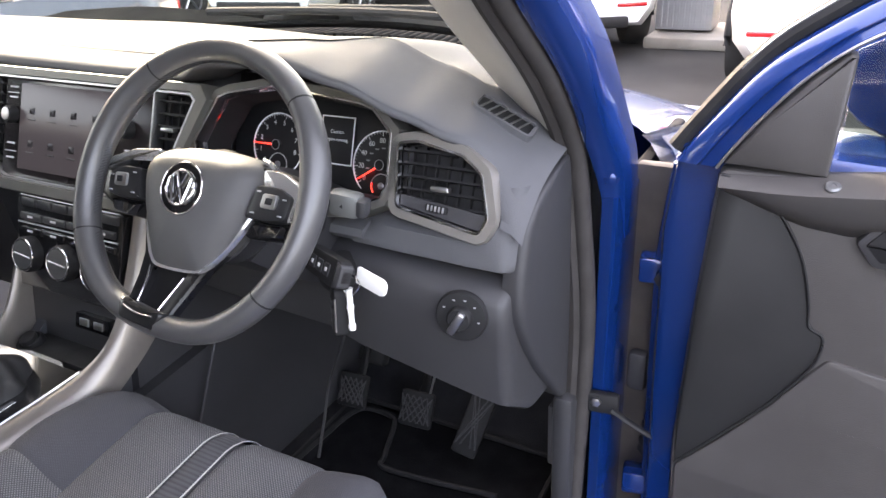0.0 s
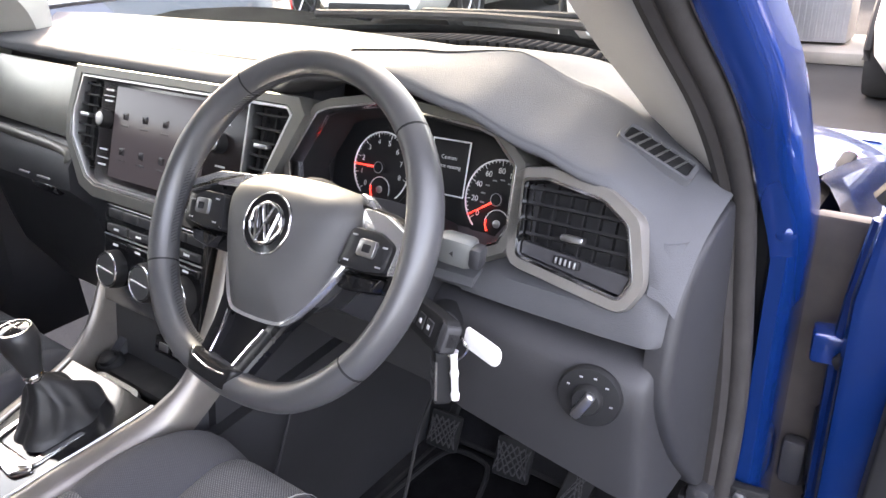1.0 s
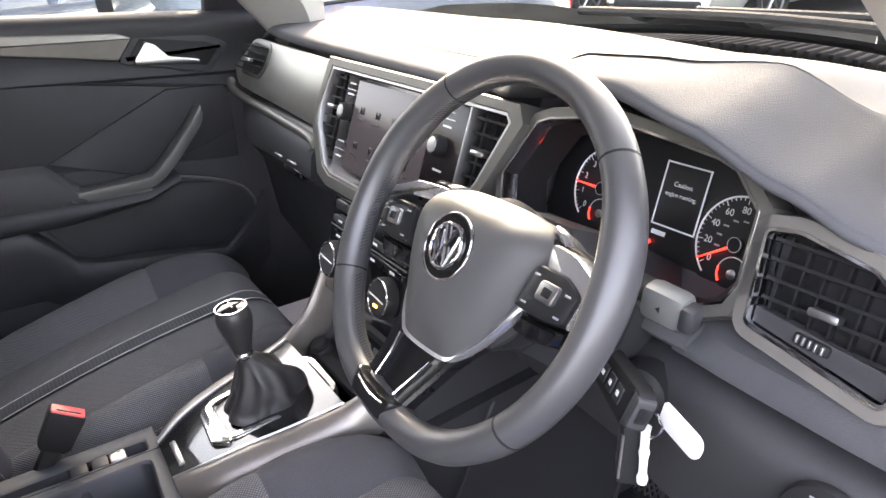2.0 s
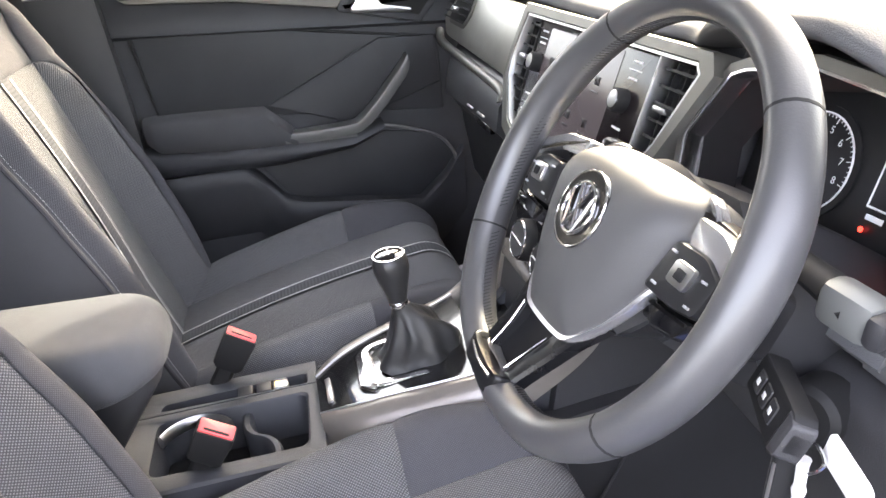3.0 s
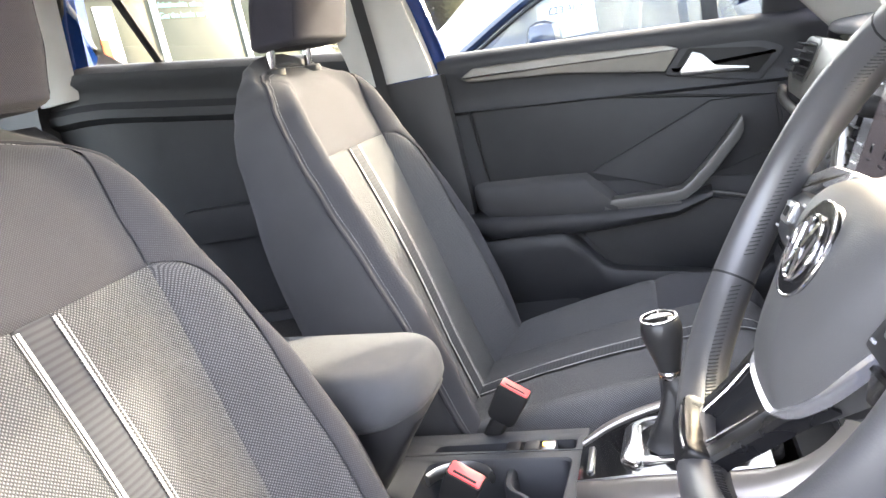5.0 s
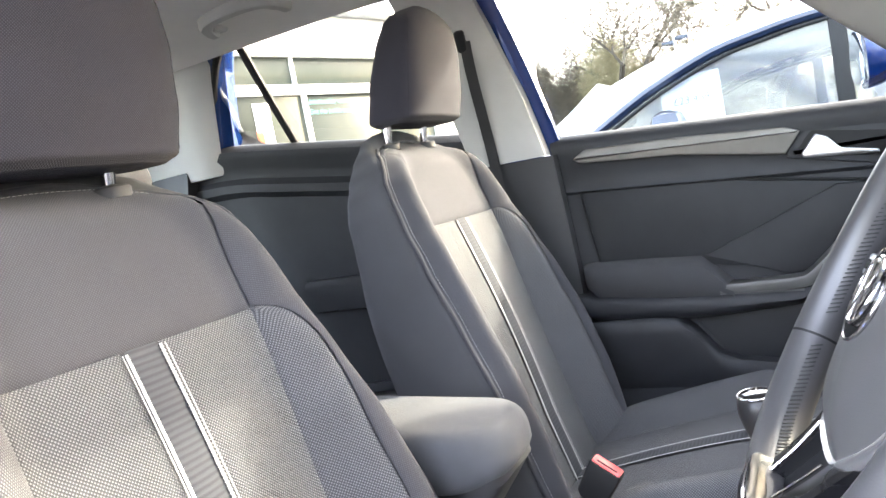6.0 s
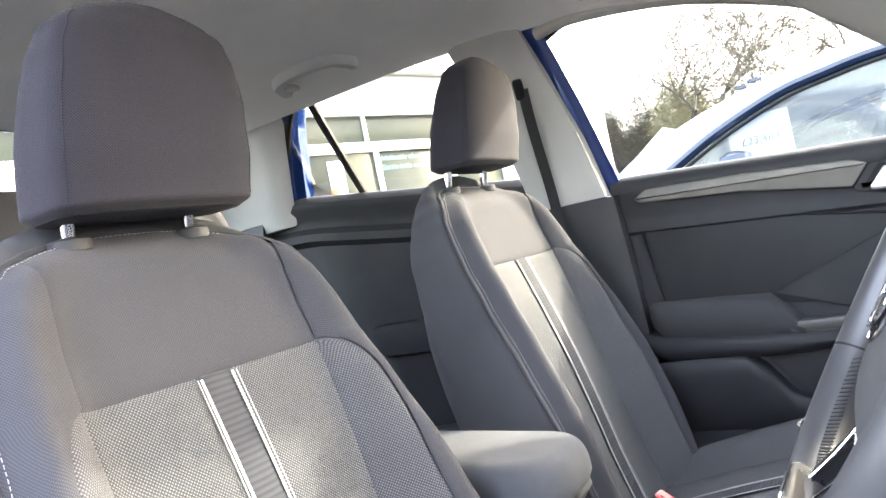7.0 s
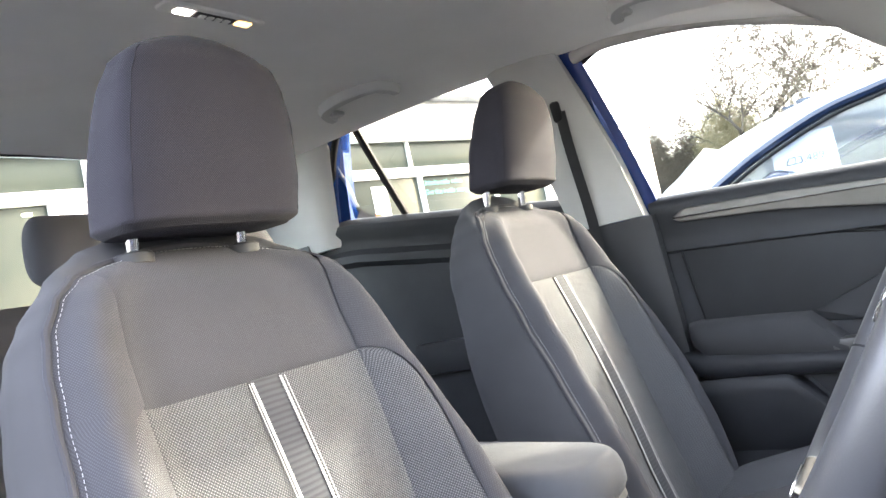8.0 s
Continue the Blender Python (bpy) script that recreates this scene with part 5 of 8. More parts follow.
def cover_ring(k, grow=0.0, sink=0.0):
    """The cover at k of its width, from 1 at its foot to 0 at the middle."""
    row = []
    for p in COVER:
        q = Vector((p.x, p.y)) - CC
        top = -0.001 - 0.010 * k * k
        row.append(WHEEL.at(*(CC + q * k + q.normalized() * grow), p.z + (top - p.z) * (1 - k ** 7) - sink))
    return row


airbag = part("airbag_cover", loft([cover_ring(1.0, -0.002, 0.02)] + [cover_ring(k) for k in (1.0, 0.992, 0.98, 0.96, 0.93, 0.89, 0.84, 0.77, 0.68, 0.56, 0.42, 0.26, 0.10)]), LEATHER, wheel, "grained dark airbag cover", 60)
n_c = len(COVER)
part("cover_trim", loft([[WHEEL.at(*(CC + q * (1 + g / max(q.length, 1e-6))), z + dz) for g, dz in ((-0.001, 0.001), (0.0008 + wd * 0.4, 0.0024), (wd, 0.001), (wd, -0.006), (-0.001, -0.006))] for q, z, wd in ((Vector((COVER[i % n_c].x, COVER[i % n_c].y)) - CC, COVER[i % n_c].z + 0.010 * smoothstep(0.045, 0.075, COVER[i % n_c].x), 0.0026 + 0.0026 * smoothstep(0.045, 0.075, COVER[i % n_c].x)) for i in range(int(n_c * 0.10), int(n_c * 0.90)))]), SPOKE_SILVER, wheel, "bright silver line round the cover", 50)
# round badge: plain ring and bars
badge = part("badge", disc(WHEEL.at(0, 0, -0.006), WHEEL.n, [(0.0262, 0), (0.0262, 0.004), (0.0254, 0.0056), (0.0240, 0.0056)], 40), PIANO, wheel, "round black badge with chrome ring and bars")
def badge_ring(r, w, lift):
    return tube([WHEEL.at(r * math.cos(radians(k)), r * math.sin(radians(k)), lift) for k in range(0, 360, 8)], w, 8, 45, closed=True, smooth=False)
part("badge_ring", badge_ring(0.0258, 0.0010, -0.0010), CHROME, badge)
part("badge_ring", badge_ring(0.0172, 0.0014, 0.0008), CHROME, badge)
for a, b in (((-0.0130, 0.0100), (-0.0065, -0.0150)), ((-0.0065, 0.0150), (0.0, 0.0005)), ((0.0065, 0.0150), (0.0, 0.0005)), ((0.0, -0.0010), (-0.0065, -0.0150)), ((0.0, -0.0010), (0.0065, -0.0150)), ((0.0130, 0.0100), (0.0065, -0.0150))):
    part("badge_bar", tube([WHEEL.at(*a, 0.0010), WHEEL.at(*b, 0.0010)], 0.0016, 6, 2), CHROME, badge)
# side spokes with buttons
for e in (-1, 1):
    def m(pts):
        return [(e * a, b) for a, b in pts]
    def fix(pts):
        return pts if e > 0 else pts[::-1]
    sp = part("spoke", plate(WHEEL, fix(round_poly(m([(0.064, 0.037), (0.096, 0.034), (0.142, 0.018), (0.142, -0.016), (0.122, -0.026), (0.096, -0.034), (0.062, -0.036)]), 0.006)), 0.016, -0.031, 0.004), SPOKE_BLACK, wheel, "gloss black spoke")
    if e < 0:
        part("spoke_trim", plate(WHEEL, fix(round_poly(m([(0.064, 0.0400), (0.100, 0.0370), (0.137, 0.0230), (0.141, 0.0100), (0.128, 0.0145), (0.100, 0.0265), (0.066, 0.0290)]), 0.003)), 0.012, -0.0235, 0.003), SPOKE_SILVER, sp, "bright upper edge of the spoke")
    else:
        part("spoke_trim", plate(WHEEL, fix(round_poly(m([(0.078, 0.0330), (0.102, 0.0310), (0.128, 0.0185), (0.130, -0.010), (0.122, -0.018), (0.117, 0.002), (0.104, 0.0150), (0.080, 0.0165)]), 0.004)), 0.012, -0.0205, 0.003), SPOKE_SILVER, sp, "broad bright spoke trim")
    box = part("button_block", plate(WHEEL, fix(round_poly(m([(0.076, 0.0165), (0.104, 0.0165), (0.121, 0.0080), (0.117, -0.0150), (0.096, -0.0180), (0.068, -0.0170)]), 0.005)), 0.02, -0.0165, 0.004, 0.0015), BUTTON_GLOSS, sp, "gloss dark button block")
    part("rocker", plate(WHEEL, fix(round_poly(m([(0.0895, 0.0085), (0.107, 0.0080), (0.1055, -0.0060), (0.0880, -0.0055)]), 0.003)), 0.006, -0.0125, 0.0012), SILVER, box, "satin rocker")
    part("rocker_slot", plate(WHEEL, fix(round_poly(m([(0.0945, 0.0045), (0.1025, 0.0042), (0.1015, -0.0022), (0.0938, -0.0018)]), 0.001)), 0.002, -0.0118, 0.0005), BLACK, box)
    for a, b in ((0.082, 0.010), (0.1135, 0.005), (0.079, -0.011), (0.111, -0.011)):
        part("button_mark", plate(WHEEL, fix(m([(a - 0.0022, b + 0.0007), (a + 0.0022, b + 0.0007), (a + 0.0022, b - 0.0007), (a - 0.0022, b - 0.0007)])), 0.0012, -0.0148, 0.0001), DIM_PRINT, box)
    part("lower_button", plate(WHEEL, fix(round_poly(m([(0.074, -0.0205), (0.114, -0.0185), (0.108, -0.0310), (0.086, -0.0345)]), 0.003)), 0.02, -0.021, 0.003), PIANO, sp, "gloss black lower buttons")
# lower spoke: two gloss black legs running down to a foot in the rim
for e in (-1, 1):
    rings = []
    for u, v, z, w in ((0.046, -0.050, -0.024, 0.0090), (0.0335, -0.074, -0.0205, 0.0085), (0.0275, -0.096, -0.0155, 0.0080), (0.0235, -0.116, -0.0090, 0.0075), (0.0215, -0.134, -0.0030, 0.0075)):
        rings.append([turned(e * (u + du * w), v, z + dz) for du, dz in ((-1, -0.012), (-1, -0.0015), (-0.7, 0.0), (0.7, 0.0), (1, -0.0025), (1.05, -0.012))])
    part("spoke_leg", loft(rings), SPOKE_BLACK, wheel, "gloss black lower spoke leg", 40)
    part("web_line", tube([turned(e * 0.0235, -0.084, -0.0170), turned(e * 0.0185, -0.102, -0.0125), turned(e * 0.0150, -0.120, -0.0065)], 0.0008, 6, 10), CHROME, wheel)
part("spoke_web", loft([[turned(u, v, z + dz) for u, dz in ((-w, -0.008), (-w, 0.0), (w, 0.0), (w, -0.008))] for v, z, w in ((-0.070, -0.030, 0.030), (-0.098, -0.024, 0.021), (-0.124, -0.014, 0.016))]), SPOKE_BLACK, wheel, "dark inset in the lower spoke", 40)
part("spoke_foot", loft([[turned(u * k, v0 + (v - v0) * k, z) for u, v in round_poly([(-0.0300, -0.1190), (-0.0150, -0.1225), (0.0150, -0.1225), (0.0300, -0.1190), (0.0265, -0.1395), (-0.0265, -0.1395)], 0.005)] for v0, k, z in ((-0.130, 1.0, -0.02), (-0.130, 1.0, -0.001), (-0.130, 0.95, 0.0025), (-0.130, 0.86, 0.0040))]), SPOKE_BLACK, wheel, "gloss black spoke foot", 40)
part("foot_line", tube([turned(-0.0200, -0.1260, 0.0042), turned(0.0, -0.1285, 0.0044), turned(0.0200, -0.1260, 0.0042)], 0.0011, 6, 10), CHROME, wheel)
part("hub", disc(WHEEL.at(0, -0.01, -0.10), WHEEL.n, [(0.050, 0), (0.058, 0.03), (0.062, 0.050), (0.05, 0.056)], 32), HARD_DARK, wheel, "dark hub behind the cover")

column = thing("steering_column", (0.36, 0.15, 0.9), "dark plastic steering column cover with stalks", "steering column")
part("column_cover", loft([[WHEEL.at(u * k, v * k + dvv, d) for u, v in ((-0.055, 0.03), (-0.03, 0.05), (0.03, 0.05), (0.055, 0.03), (0.055, -0.035), (0.035, -0.06), (-0.035, -0.06), (-0.055, -0.035))] for k, dvv, d in ((0.95, 0, -0.085), (1.05, 0, -0.12), (1.12, 0, -0.18), (1.1, 0, -0.24))]), HARD_DARK, column, "dark column shroud")
stalk = part("stalk", tube([(0.41, 0.115, 0.967), (0.455, 0.112, 0.965), (0.485, 0.110, 0.962)], lambda t: 0.010 + 0.004 * t, 10, 10, flat=0.75), BLACK, column, "black wiper stalk")
part("stalk_end", rbox((0.482, 0.108, 0.962), (0.036, 0.022, 0.028), 0.007, (0, 8, 10)), STALK_GREY, stalk, "satin grey stalk end")
part("stalk_switch", rbox((0.503, 0.108, 0.960), (0.012, 0.018, 0.020), 0.004, (0, 8, 10)), HARD_DARK, stalk)
stalk2 = part("stalk", tube([(0.31, 0.115, 0.972), (0.26, 0.105, 0.975), (0.225, 0.095, 0.976)], lambda t: 0.010 + 0.004 * t, 10, 10, flat=0.75), BLACK, column, "black indicator stalk")
part("stalk_end", rbox((0.222, 0.094, 0.978), (0.060, 0.016, 0.028), 0.006, (-10, -8, -8)), PIANO, stalk2, "flat stalk end with markings")
for a, b in ((-0.012, 0.004), (-0.012, -0.004), (0.0, 0.004), (0.0, -0.003)):
    part("stalk_mark", rbox((0.222 + a, 0.0845, 0.979 + b), (0.007, 0.0006, 0.0022), 0.0002, (-10, -8, -8)), WHITE_PRINT, stalk2)
part("ignition", disc((0.452, 0.118, 0.868), (0.35, -0.9, 0.1), [(0.022, -0.02), (0.022, 0.006), (0.017, 0.010), (0.010, 0.010)], 28), BLACK, column, "round ignition lock")

# ---- centre console ----
console = thing("centre_console", (0, -0.2, 0.40), "dark grey centre console with taupe rails and silver gear surround", "console")
CL = Plane((0, 0.095, 0.82), (1, 0, 0), (0, 0.30, 1))


def cz(pts):
    return [(x, (z - 0.82) / 0.958) for x, z in pts]


# stack body and climate panel
part("stack_body", loft([[Vector((x * k, y, z)) for x, y in ((-0.125, 0.40), (-0.125, y0), (0.115, y0), (0.115, 0.40))] for z, y0, k in ((0.62, 0.062, 1.0), (0.70, 0.075, 1.0), (0.80, 0.100, 1.02), (0.905, 0.135, 1.05))]), HARD_DARK, console, "dark centre stack")
part("stack_panel", plate(CL, round_poly(cz([(-0.118, 0.888), (0.108, 0.888), (0.104, 0.758), (-0.114, 0.758)]), 0.008), 0.03, 0.004, 0.002), PIANO, console, "gloss black control panel")
for i in range(6):
    x = -0.088 + 0.035 * i
    part("mode_key", plate(CL, round_poly(cz([(x - 0.016, 0.884), (x + 0.016, 0.884), (x + 0.016, 0.872), (x - 0.016, 0.872)]), 0.002), 0.01, 0.0075, 0.0015), HARD_DARK, console)
for z, h_ in ((0.858, 0.010), (0.838, 0.010)):
    for i in range(4):
        x = -0.083 + 0.052 * i
        key = part("climate_key", plate(CL, round_poly(cz([(x - 0.024, z + h_ / 2), (x + 0.024, z + h_ / 2), (x + 0.024, z - h_ / 2), (x - 0.024, z - h_ / 2)]), 0.002), 0.01, 0.0075, 0.0015), HARD_GREY if z > 0.85 else PIANO, console, "climate button")
        part("key_mark", plate(CL, cz([(x - 0.006, z + 0.0015), (x + 0.006, z + 0.0015), (x + 0.006, z - 0.0015), (x - 0.006, z - 0.0015)]), 0.001, 0.0079, 0.0001), WHITE_PRINT, key)
part("trim_line", tube([CL.at(*p, 0.006) for p in cz([(-0.112, 0.849), (0.0, 0.849), (0.102, 0.849)])], 0.0012, 6, 8), SILVER, console)
AMBER = glow("amber_lamp", (1.0, 0.45, 0.05), 2.0)
for x in (-0.083, -0.005, 0.068):
    c = CL.at(*cz([(x, 0.806)])[0], 0.004)
    k = part("climate_knob", disc(c, CL.n, [(0.0265, 0), (0.0260, 0.012), (0.0245, 0.015), (0.0225, 0.0155)], 36), BLACK, console, "round climate knob with a bright ring")
    part("knob_ring", tube([c + CL.u * 0.0235 * math.cos(radians(a)) + CL.v * 0.0235 * math.sin(radians(a)) + CL.n * 0.0155 for a in range(0, 360, 10)], 0.0014, 6, 36, closed=True, smooth=False), CHROME, k)
    part("knob_face", disc(c + CL.n * 0.0150, CL.n, [(0.0215, 0), (0.0213, 0.0012), (0.019, 0.0014)], 32), SILVER if x < 0.02 else HARD_DARK, k, "satin knob face")
    part("knob_bar", rbox(c + CL.n * 0.0172, (0.034, 0.0012, 0.0022), 0.0004, (-17, 6, 0)), WHITE_PRINT, k)
    if x > 0.02:
        part("knob_lamp", rbox(c + CL.n * 0.0172 - CL.v * 0.010, (0.009, 0.001, 0.003), 0.0003, (-17, 0, 0)), AMBER, k, "small amber lamp")
part("tray", rbox((-0.005, 0.085, 0.672), (0.215, 0.11, 0.016), 0.006), RUBBER, console, "black open tray")
usb = part("usb_panel", plate(CL, cz([(0.005, 0.738), (0.075, 0.738), (0.075, 0.716), (0.005, 0.716)]), 0.02, -0.002, 0.002), PIANO, console)
for x in (0.025, 0.055):
    part("usb_port", plate(CL, cz([(x - 0.009, 0.732), (x + 0.009, 0.732), (x + 0.009, 0.722), (x - 0.009, 0.722)]), 0.006, 0.0, 0.0006), SILVER, usb)
part("power_socket", disc((-0.078, 0.046, 0.672), (0, -0.35, 1), [(0.019, 0), (0.019, 0.012), (0.016, 0.016), (0.013, 0.016), (0.012, 0.022), (0.009, 0.023)], 24), BLACK, console, "round black power socket cover")
# taupe rails from the stack down to the console, spreading as they rise
EDGE = [(0.113, 0.135, 0.905), (0.114, 0.085, 0.800), (0.109, 0.045, 0.735), (0.097, 0.0, 0.704), (0.084, -0.05, 0.692), (0.069, -0.12, 0.680), (0.058, -0.163, 0.669), (0.041, -0.200, 0.655)]
for e in (-1, 1):
    rings = []
    for i, p in enumerate(spline([(x - (0.003 if e < 0 else 0), y, z) for x, y, z in EDGE], 44)):
        t = i / 43
        w = 0.024 + 0.013 * smoothstep(0.30, 0.65, t) - 0.012 * smoothstep(0.88, 1.0, t)
        ny, nz = (-0.95 + 0.9 * smoothstep(0.25, 0.55, t)), (0.3 + 0.69 * smoothstep(0.25, 0.55, t))
        o, up = Vector((e, 0, 0)), Vector((0, ny, nz))
        q = Vector((p.x * e, p.y, p.z))
        rings.append([q + o * (a * w) + up * b for a, b in ((0.0, 0.0), (0.10, 0.003), (0.40, 0.002), (0.72, -0.006), (0.92, -0.017), (1.02, -0.033), (1.0, -0.060), (0.2, -0.060), (0.0, -0.012))])
    part("side_rail", loft(rings), RAIL, console, "taupe satin side rail", 50)
    part("rail_edge", tube([Vector((p.x * e - 0.001 * e, p.y, p.z + 0.001)) for p in spline(EDGE[3:], 24)], 0.0016, 6, 24), SILVER, console, "thin silver edge")
    x1 = 0.100 * e
    part("flank", loft([[Vector((x1 * k, y, z)) for y, z in ((0.35, 0.36), (0.35, 0.70), (0.10, 0.72), (0.03, 0.665), (-0.1, 0.628), (-0.55, 0.615), (-0.55, 0.36))] for k in (1.0, 0.82)]), CONSOLE_GREY, console, "dark console side")
# gear surround
GEAR = Plane((0.0, -0.075, 0.685), (1, 0, 0), (0, 1, 0.09))
rings = []
for p in spline(EDGE[3:], 30):
    rings.append([Vector((p.x * a, p.y, p.z - 0.001 + b)) for a, b in ((-1, -0.02), (-1, 0), (-0.5, 0.001), (0, 0.0015), (0.5, 0.001), (1, 0), (1, -0.02))])
part("gear_plate", loft(rings), PIANO, console, "gloss black gear plate", 40)
g_in = round_poly([(-0.037, -0.055), (0.037, -0.055), (0.049, 0.04), (0.044, 0.082), (-0.044, 0.082), (-0.049, 0.04)], 0.013)
part("gear_frame", frame_plate(GEAR, grown(g_in, 0.009), g_in, 0.016, 0.003, 0.003), CHROME, console, "polished silver gear surround")
part("gear_skirt", frame_plate(GEAR, grown(g_in, 0.001), grown(g_in, -0.012), 0.006, -0.004, 0.002), STALK_GREY, console, "satin inner skirt")
part("frame_wing", plate(GEAR, round_poly([(-0.044, -0.062), (-0.030, -0.072), (0.036, -0.076), (0.052, -0.058), (0.046, -0.050), (-0.040, -0.052)], 0.005), 0.014, 0.002, 0.003), CHROME, console, "broad polished rear edge")
part("plate_inlay", rbox((0.006, -0.186, 0.6625), (0.050, 0.007, 0.004), 0.0012, (17, 0, 0)), SILVER, console)
# gaiter and lever
gear = thing("gear_lever", (0.0, -0.06, 0.66), "black gear lever with a silver-topped knob and leather gaiter", "gear lever")
KN = Vector((0.012, -0.086, 0.828))
rings = []
for i in range(25):
    t = i / 24
    c = Vector((0.001, -0.064, 0.682)).lerp(Vector((KN.x, KN.y + 0.001, 0.766)), t)
    c = c + Vector((0, 0.008 * math.sin(math.pi * t), 0))
    wx = 0.030 * (1 - t) ** 1.1 + 0.0108 + 0.006 * math.sin(math.pi * t) ** 2
    wy = 0.044 * (1 - t) ** 1.05 + 0.0108 + 0.003 * math.sin(math.pi * t) ** 2
    deep = math.sin(math.pi * min(1.0, 0.08 + t)) ** 0.7
    ring = []
    for k in range(56):
        a = 2 * math.pi * k / 56
        f = 1 + deep * (0.085 * math.sin(5 * a + 1.6 * t + 0.6) + 0.05 * math.sin(9 * a - 4.0 * t) + 0.03 * math.sin(3 * a + 11 * t))
        e = 3.6 - 1.6 * t
        sq = (abs(math.cos(a)) ** e + abs(math.sin(a)) ** e) ** (-1 / e)
        sag = 0.006 * deep * math.sin(4 * a + 7 * t)
        ring.append(c + Vector((wx * f * sq * math.cos(a), wy * f * sq * math.sin(a), sag)))
    rings.append(ring)
part("gaiter", loft(rings), GAITER, gear, "creased black leather gaiter", 60)
ax = Vector((0.0, -0.06, 1.0))
part("collar", disc((KN.x, KN.y, 0.767), ax, [(0.0110, -0.004), (0.0122, 0.0), (0.0122, 0.003), (0.0108, 0.005)], 24), CHROME, gear, "thin silver collar")
knob = part("gear_knob", disc((KN.x, KN.y, 0.771), ax, [(0.0112, 0.0), (0.0130, 0.008), (0.0160, 0.020), (0.0195, 0.033), (0.0212, 0.042), (0.0212, 0.050), (0.0196, 0.057), (0.0180, 0.0590)], 32), KNOB, gear, "black leather knob")
CAP = Plane((KN.x, KN.y - 0.004, 0.8305), (1, 0, 0), (0, 1, 0.06))
part("knob_cap", disc(CAP.at(0, 0), CAP.n, [(0.0178, -0.001), (0.0178, 0.001), (0.015, 0.0030), (0.009, 0.0045), (0.002, 0.005)], 32), PIANO, knob, "gloss black cap")
part("cap_ring", tube([CAP.at(0.0184 * math.cos(radians(a)), 0.0184 * math.sin(radians(a)), 0.001) for a in range(0, 360, 12)], 0.0010, 6, 30, closed=True, smooth=False), CHROME, knob, "chrome ring")
for dx in (-0.008, 0.0, 0.008):
    part("gate_line", rbox(CAP.at(dx, 0.0, 0.0046 - 0.0010 * abs(dx) / 0.008), (0.0013, 0.014, 0.0012), 0.0003, (3, 0, 0)), SILVER, knob)
part("gate_line", rbox(CAP.at(0, 0, 0.0048), (0.017, 0.0013, 0.0012), 0.0003, (3, 0, 0)), SILVER, knob)
# rear tray with cup holders and parking brake switch
part("tray_floor", rbox((0.022, -0.305, 0.575), (0.13, 0.22, 0.012), 0.003), RUBBER, console, "black rubber cup holder floor")
TOP = Plane((0, 0, 0.645), (1, 0, 0), (0, 1, 0.0))
part("deck", frame_plate(TOP, round_poly([(-0.046, -0.197), (-0.046, -0.60), (0.103, -0.60), (0.103, -0.197)], 0.003), round_poly([(-0.028, -0.214), (-0.032, -0.400), (0.070, -0.400), (0.076, -0.219)], 0.014), 0.085, 0.0, 0.003), CONSOLE_GREY, console, "dark grey console deck")
part("deck_side", frame_plate(TOP, round_poly([(-0.100, -0.197), (-0.100, -0.60), (-0.046, -0.60), (-0.046, -0.197)], 0.003), round_poly([(-0.074, -0.212), (-0.070, -0.395), (-0.054, -0.400), (-0.048, -0.212)], 0.007), 0.030, 0.0, 0.002), CONSOLE_GREY, console, "deck strip with a slot")
cup = spline([(-0.030, -0.292, 0), (-0.004, -0.292, 0), (0.014, -0.284, 0), (0.028, -0.266, 0), (0.048, -0.257, 0), (0.076, -0.256, 0)], 24)
part("cup_wall", loft([[p + Vector((0, dy, z)) for dy, z in ((-0.006, 0.575), (-0.006, 0.627), (-0.003, 0.631), (0.003, 0.631), (0.006, 0.627), (0.006, 0.575))] for p in cup]), CONSOLE_GREY, console, "grey cup holder divider", 50)
part("cup_ring", tube([Vector((0.020 + 0.044 * math.cos(radians(a)), -0.350 + 0.045 * math.sin(radians(a)), 0.640)) for a in range(115, 251, 9)], 0.0040, 8, 16, smooth=False, flat=2.2), SILVER, console, "bright curved cup holder edge")
slot = part("brake_slot", rbox((-0.061, -0.305, 0.622), (0.034, 0.20, 0.008), 0.002), BLACK, console, "black recessed switch panel")
for y, mt in ((-0.292, HARD_DARK), (-0.268, HARD_DARK), (-0.247, SILVER)):
    part("switch", rbox((-0.061, y, 0.635), (0.022, 0.020, 0.022), 0.003), mt, slot)
part("switch_lamp", rbox((-0.060, -0.250, 0.6468), (0.005, 0.006, 0.0012), 0.0003), AMBER, slot, "lit amber symbol")
# armrest
def arm_ring(s, inset, n=14):
    """Outline of the lid at height s (-1 underside, 1 top), drawn in by inset."""
    hw, front, r = 0.080 - inset, -0.346 - inset - 0.030 * max(0.0, -s) ** 1.5, max(0.004, 0.062 - inset)
    out = [(hw, -0.64 + inset)]
    for k in range(n + 1):
        a = math.pi / 2 * k / n
        out.append((hw - r + r * math.cos(a), front - r + r * math.sin(a)))
    out += [(-x, y) for x, y in reversed(out)]
    return [Vector((0.012 + x, y, 0.781 + 0.036 * s - 0.055 * (y + 0.40) + 0.004 * (1 - (x / 0.09) ** 2) * (s > 0))) for x, y in out]


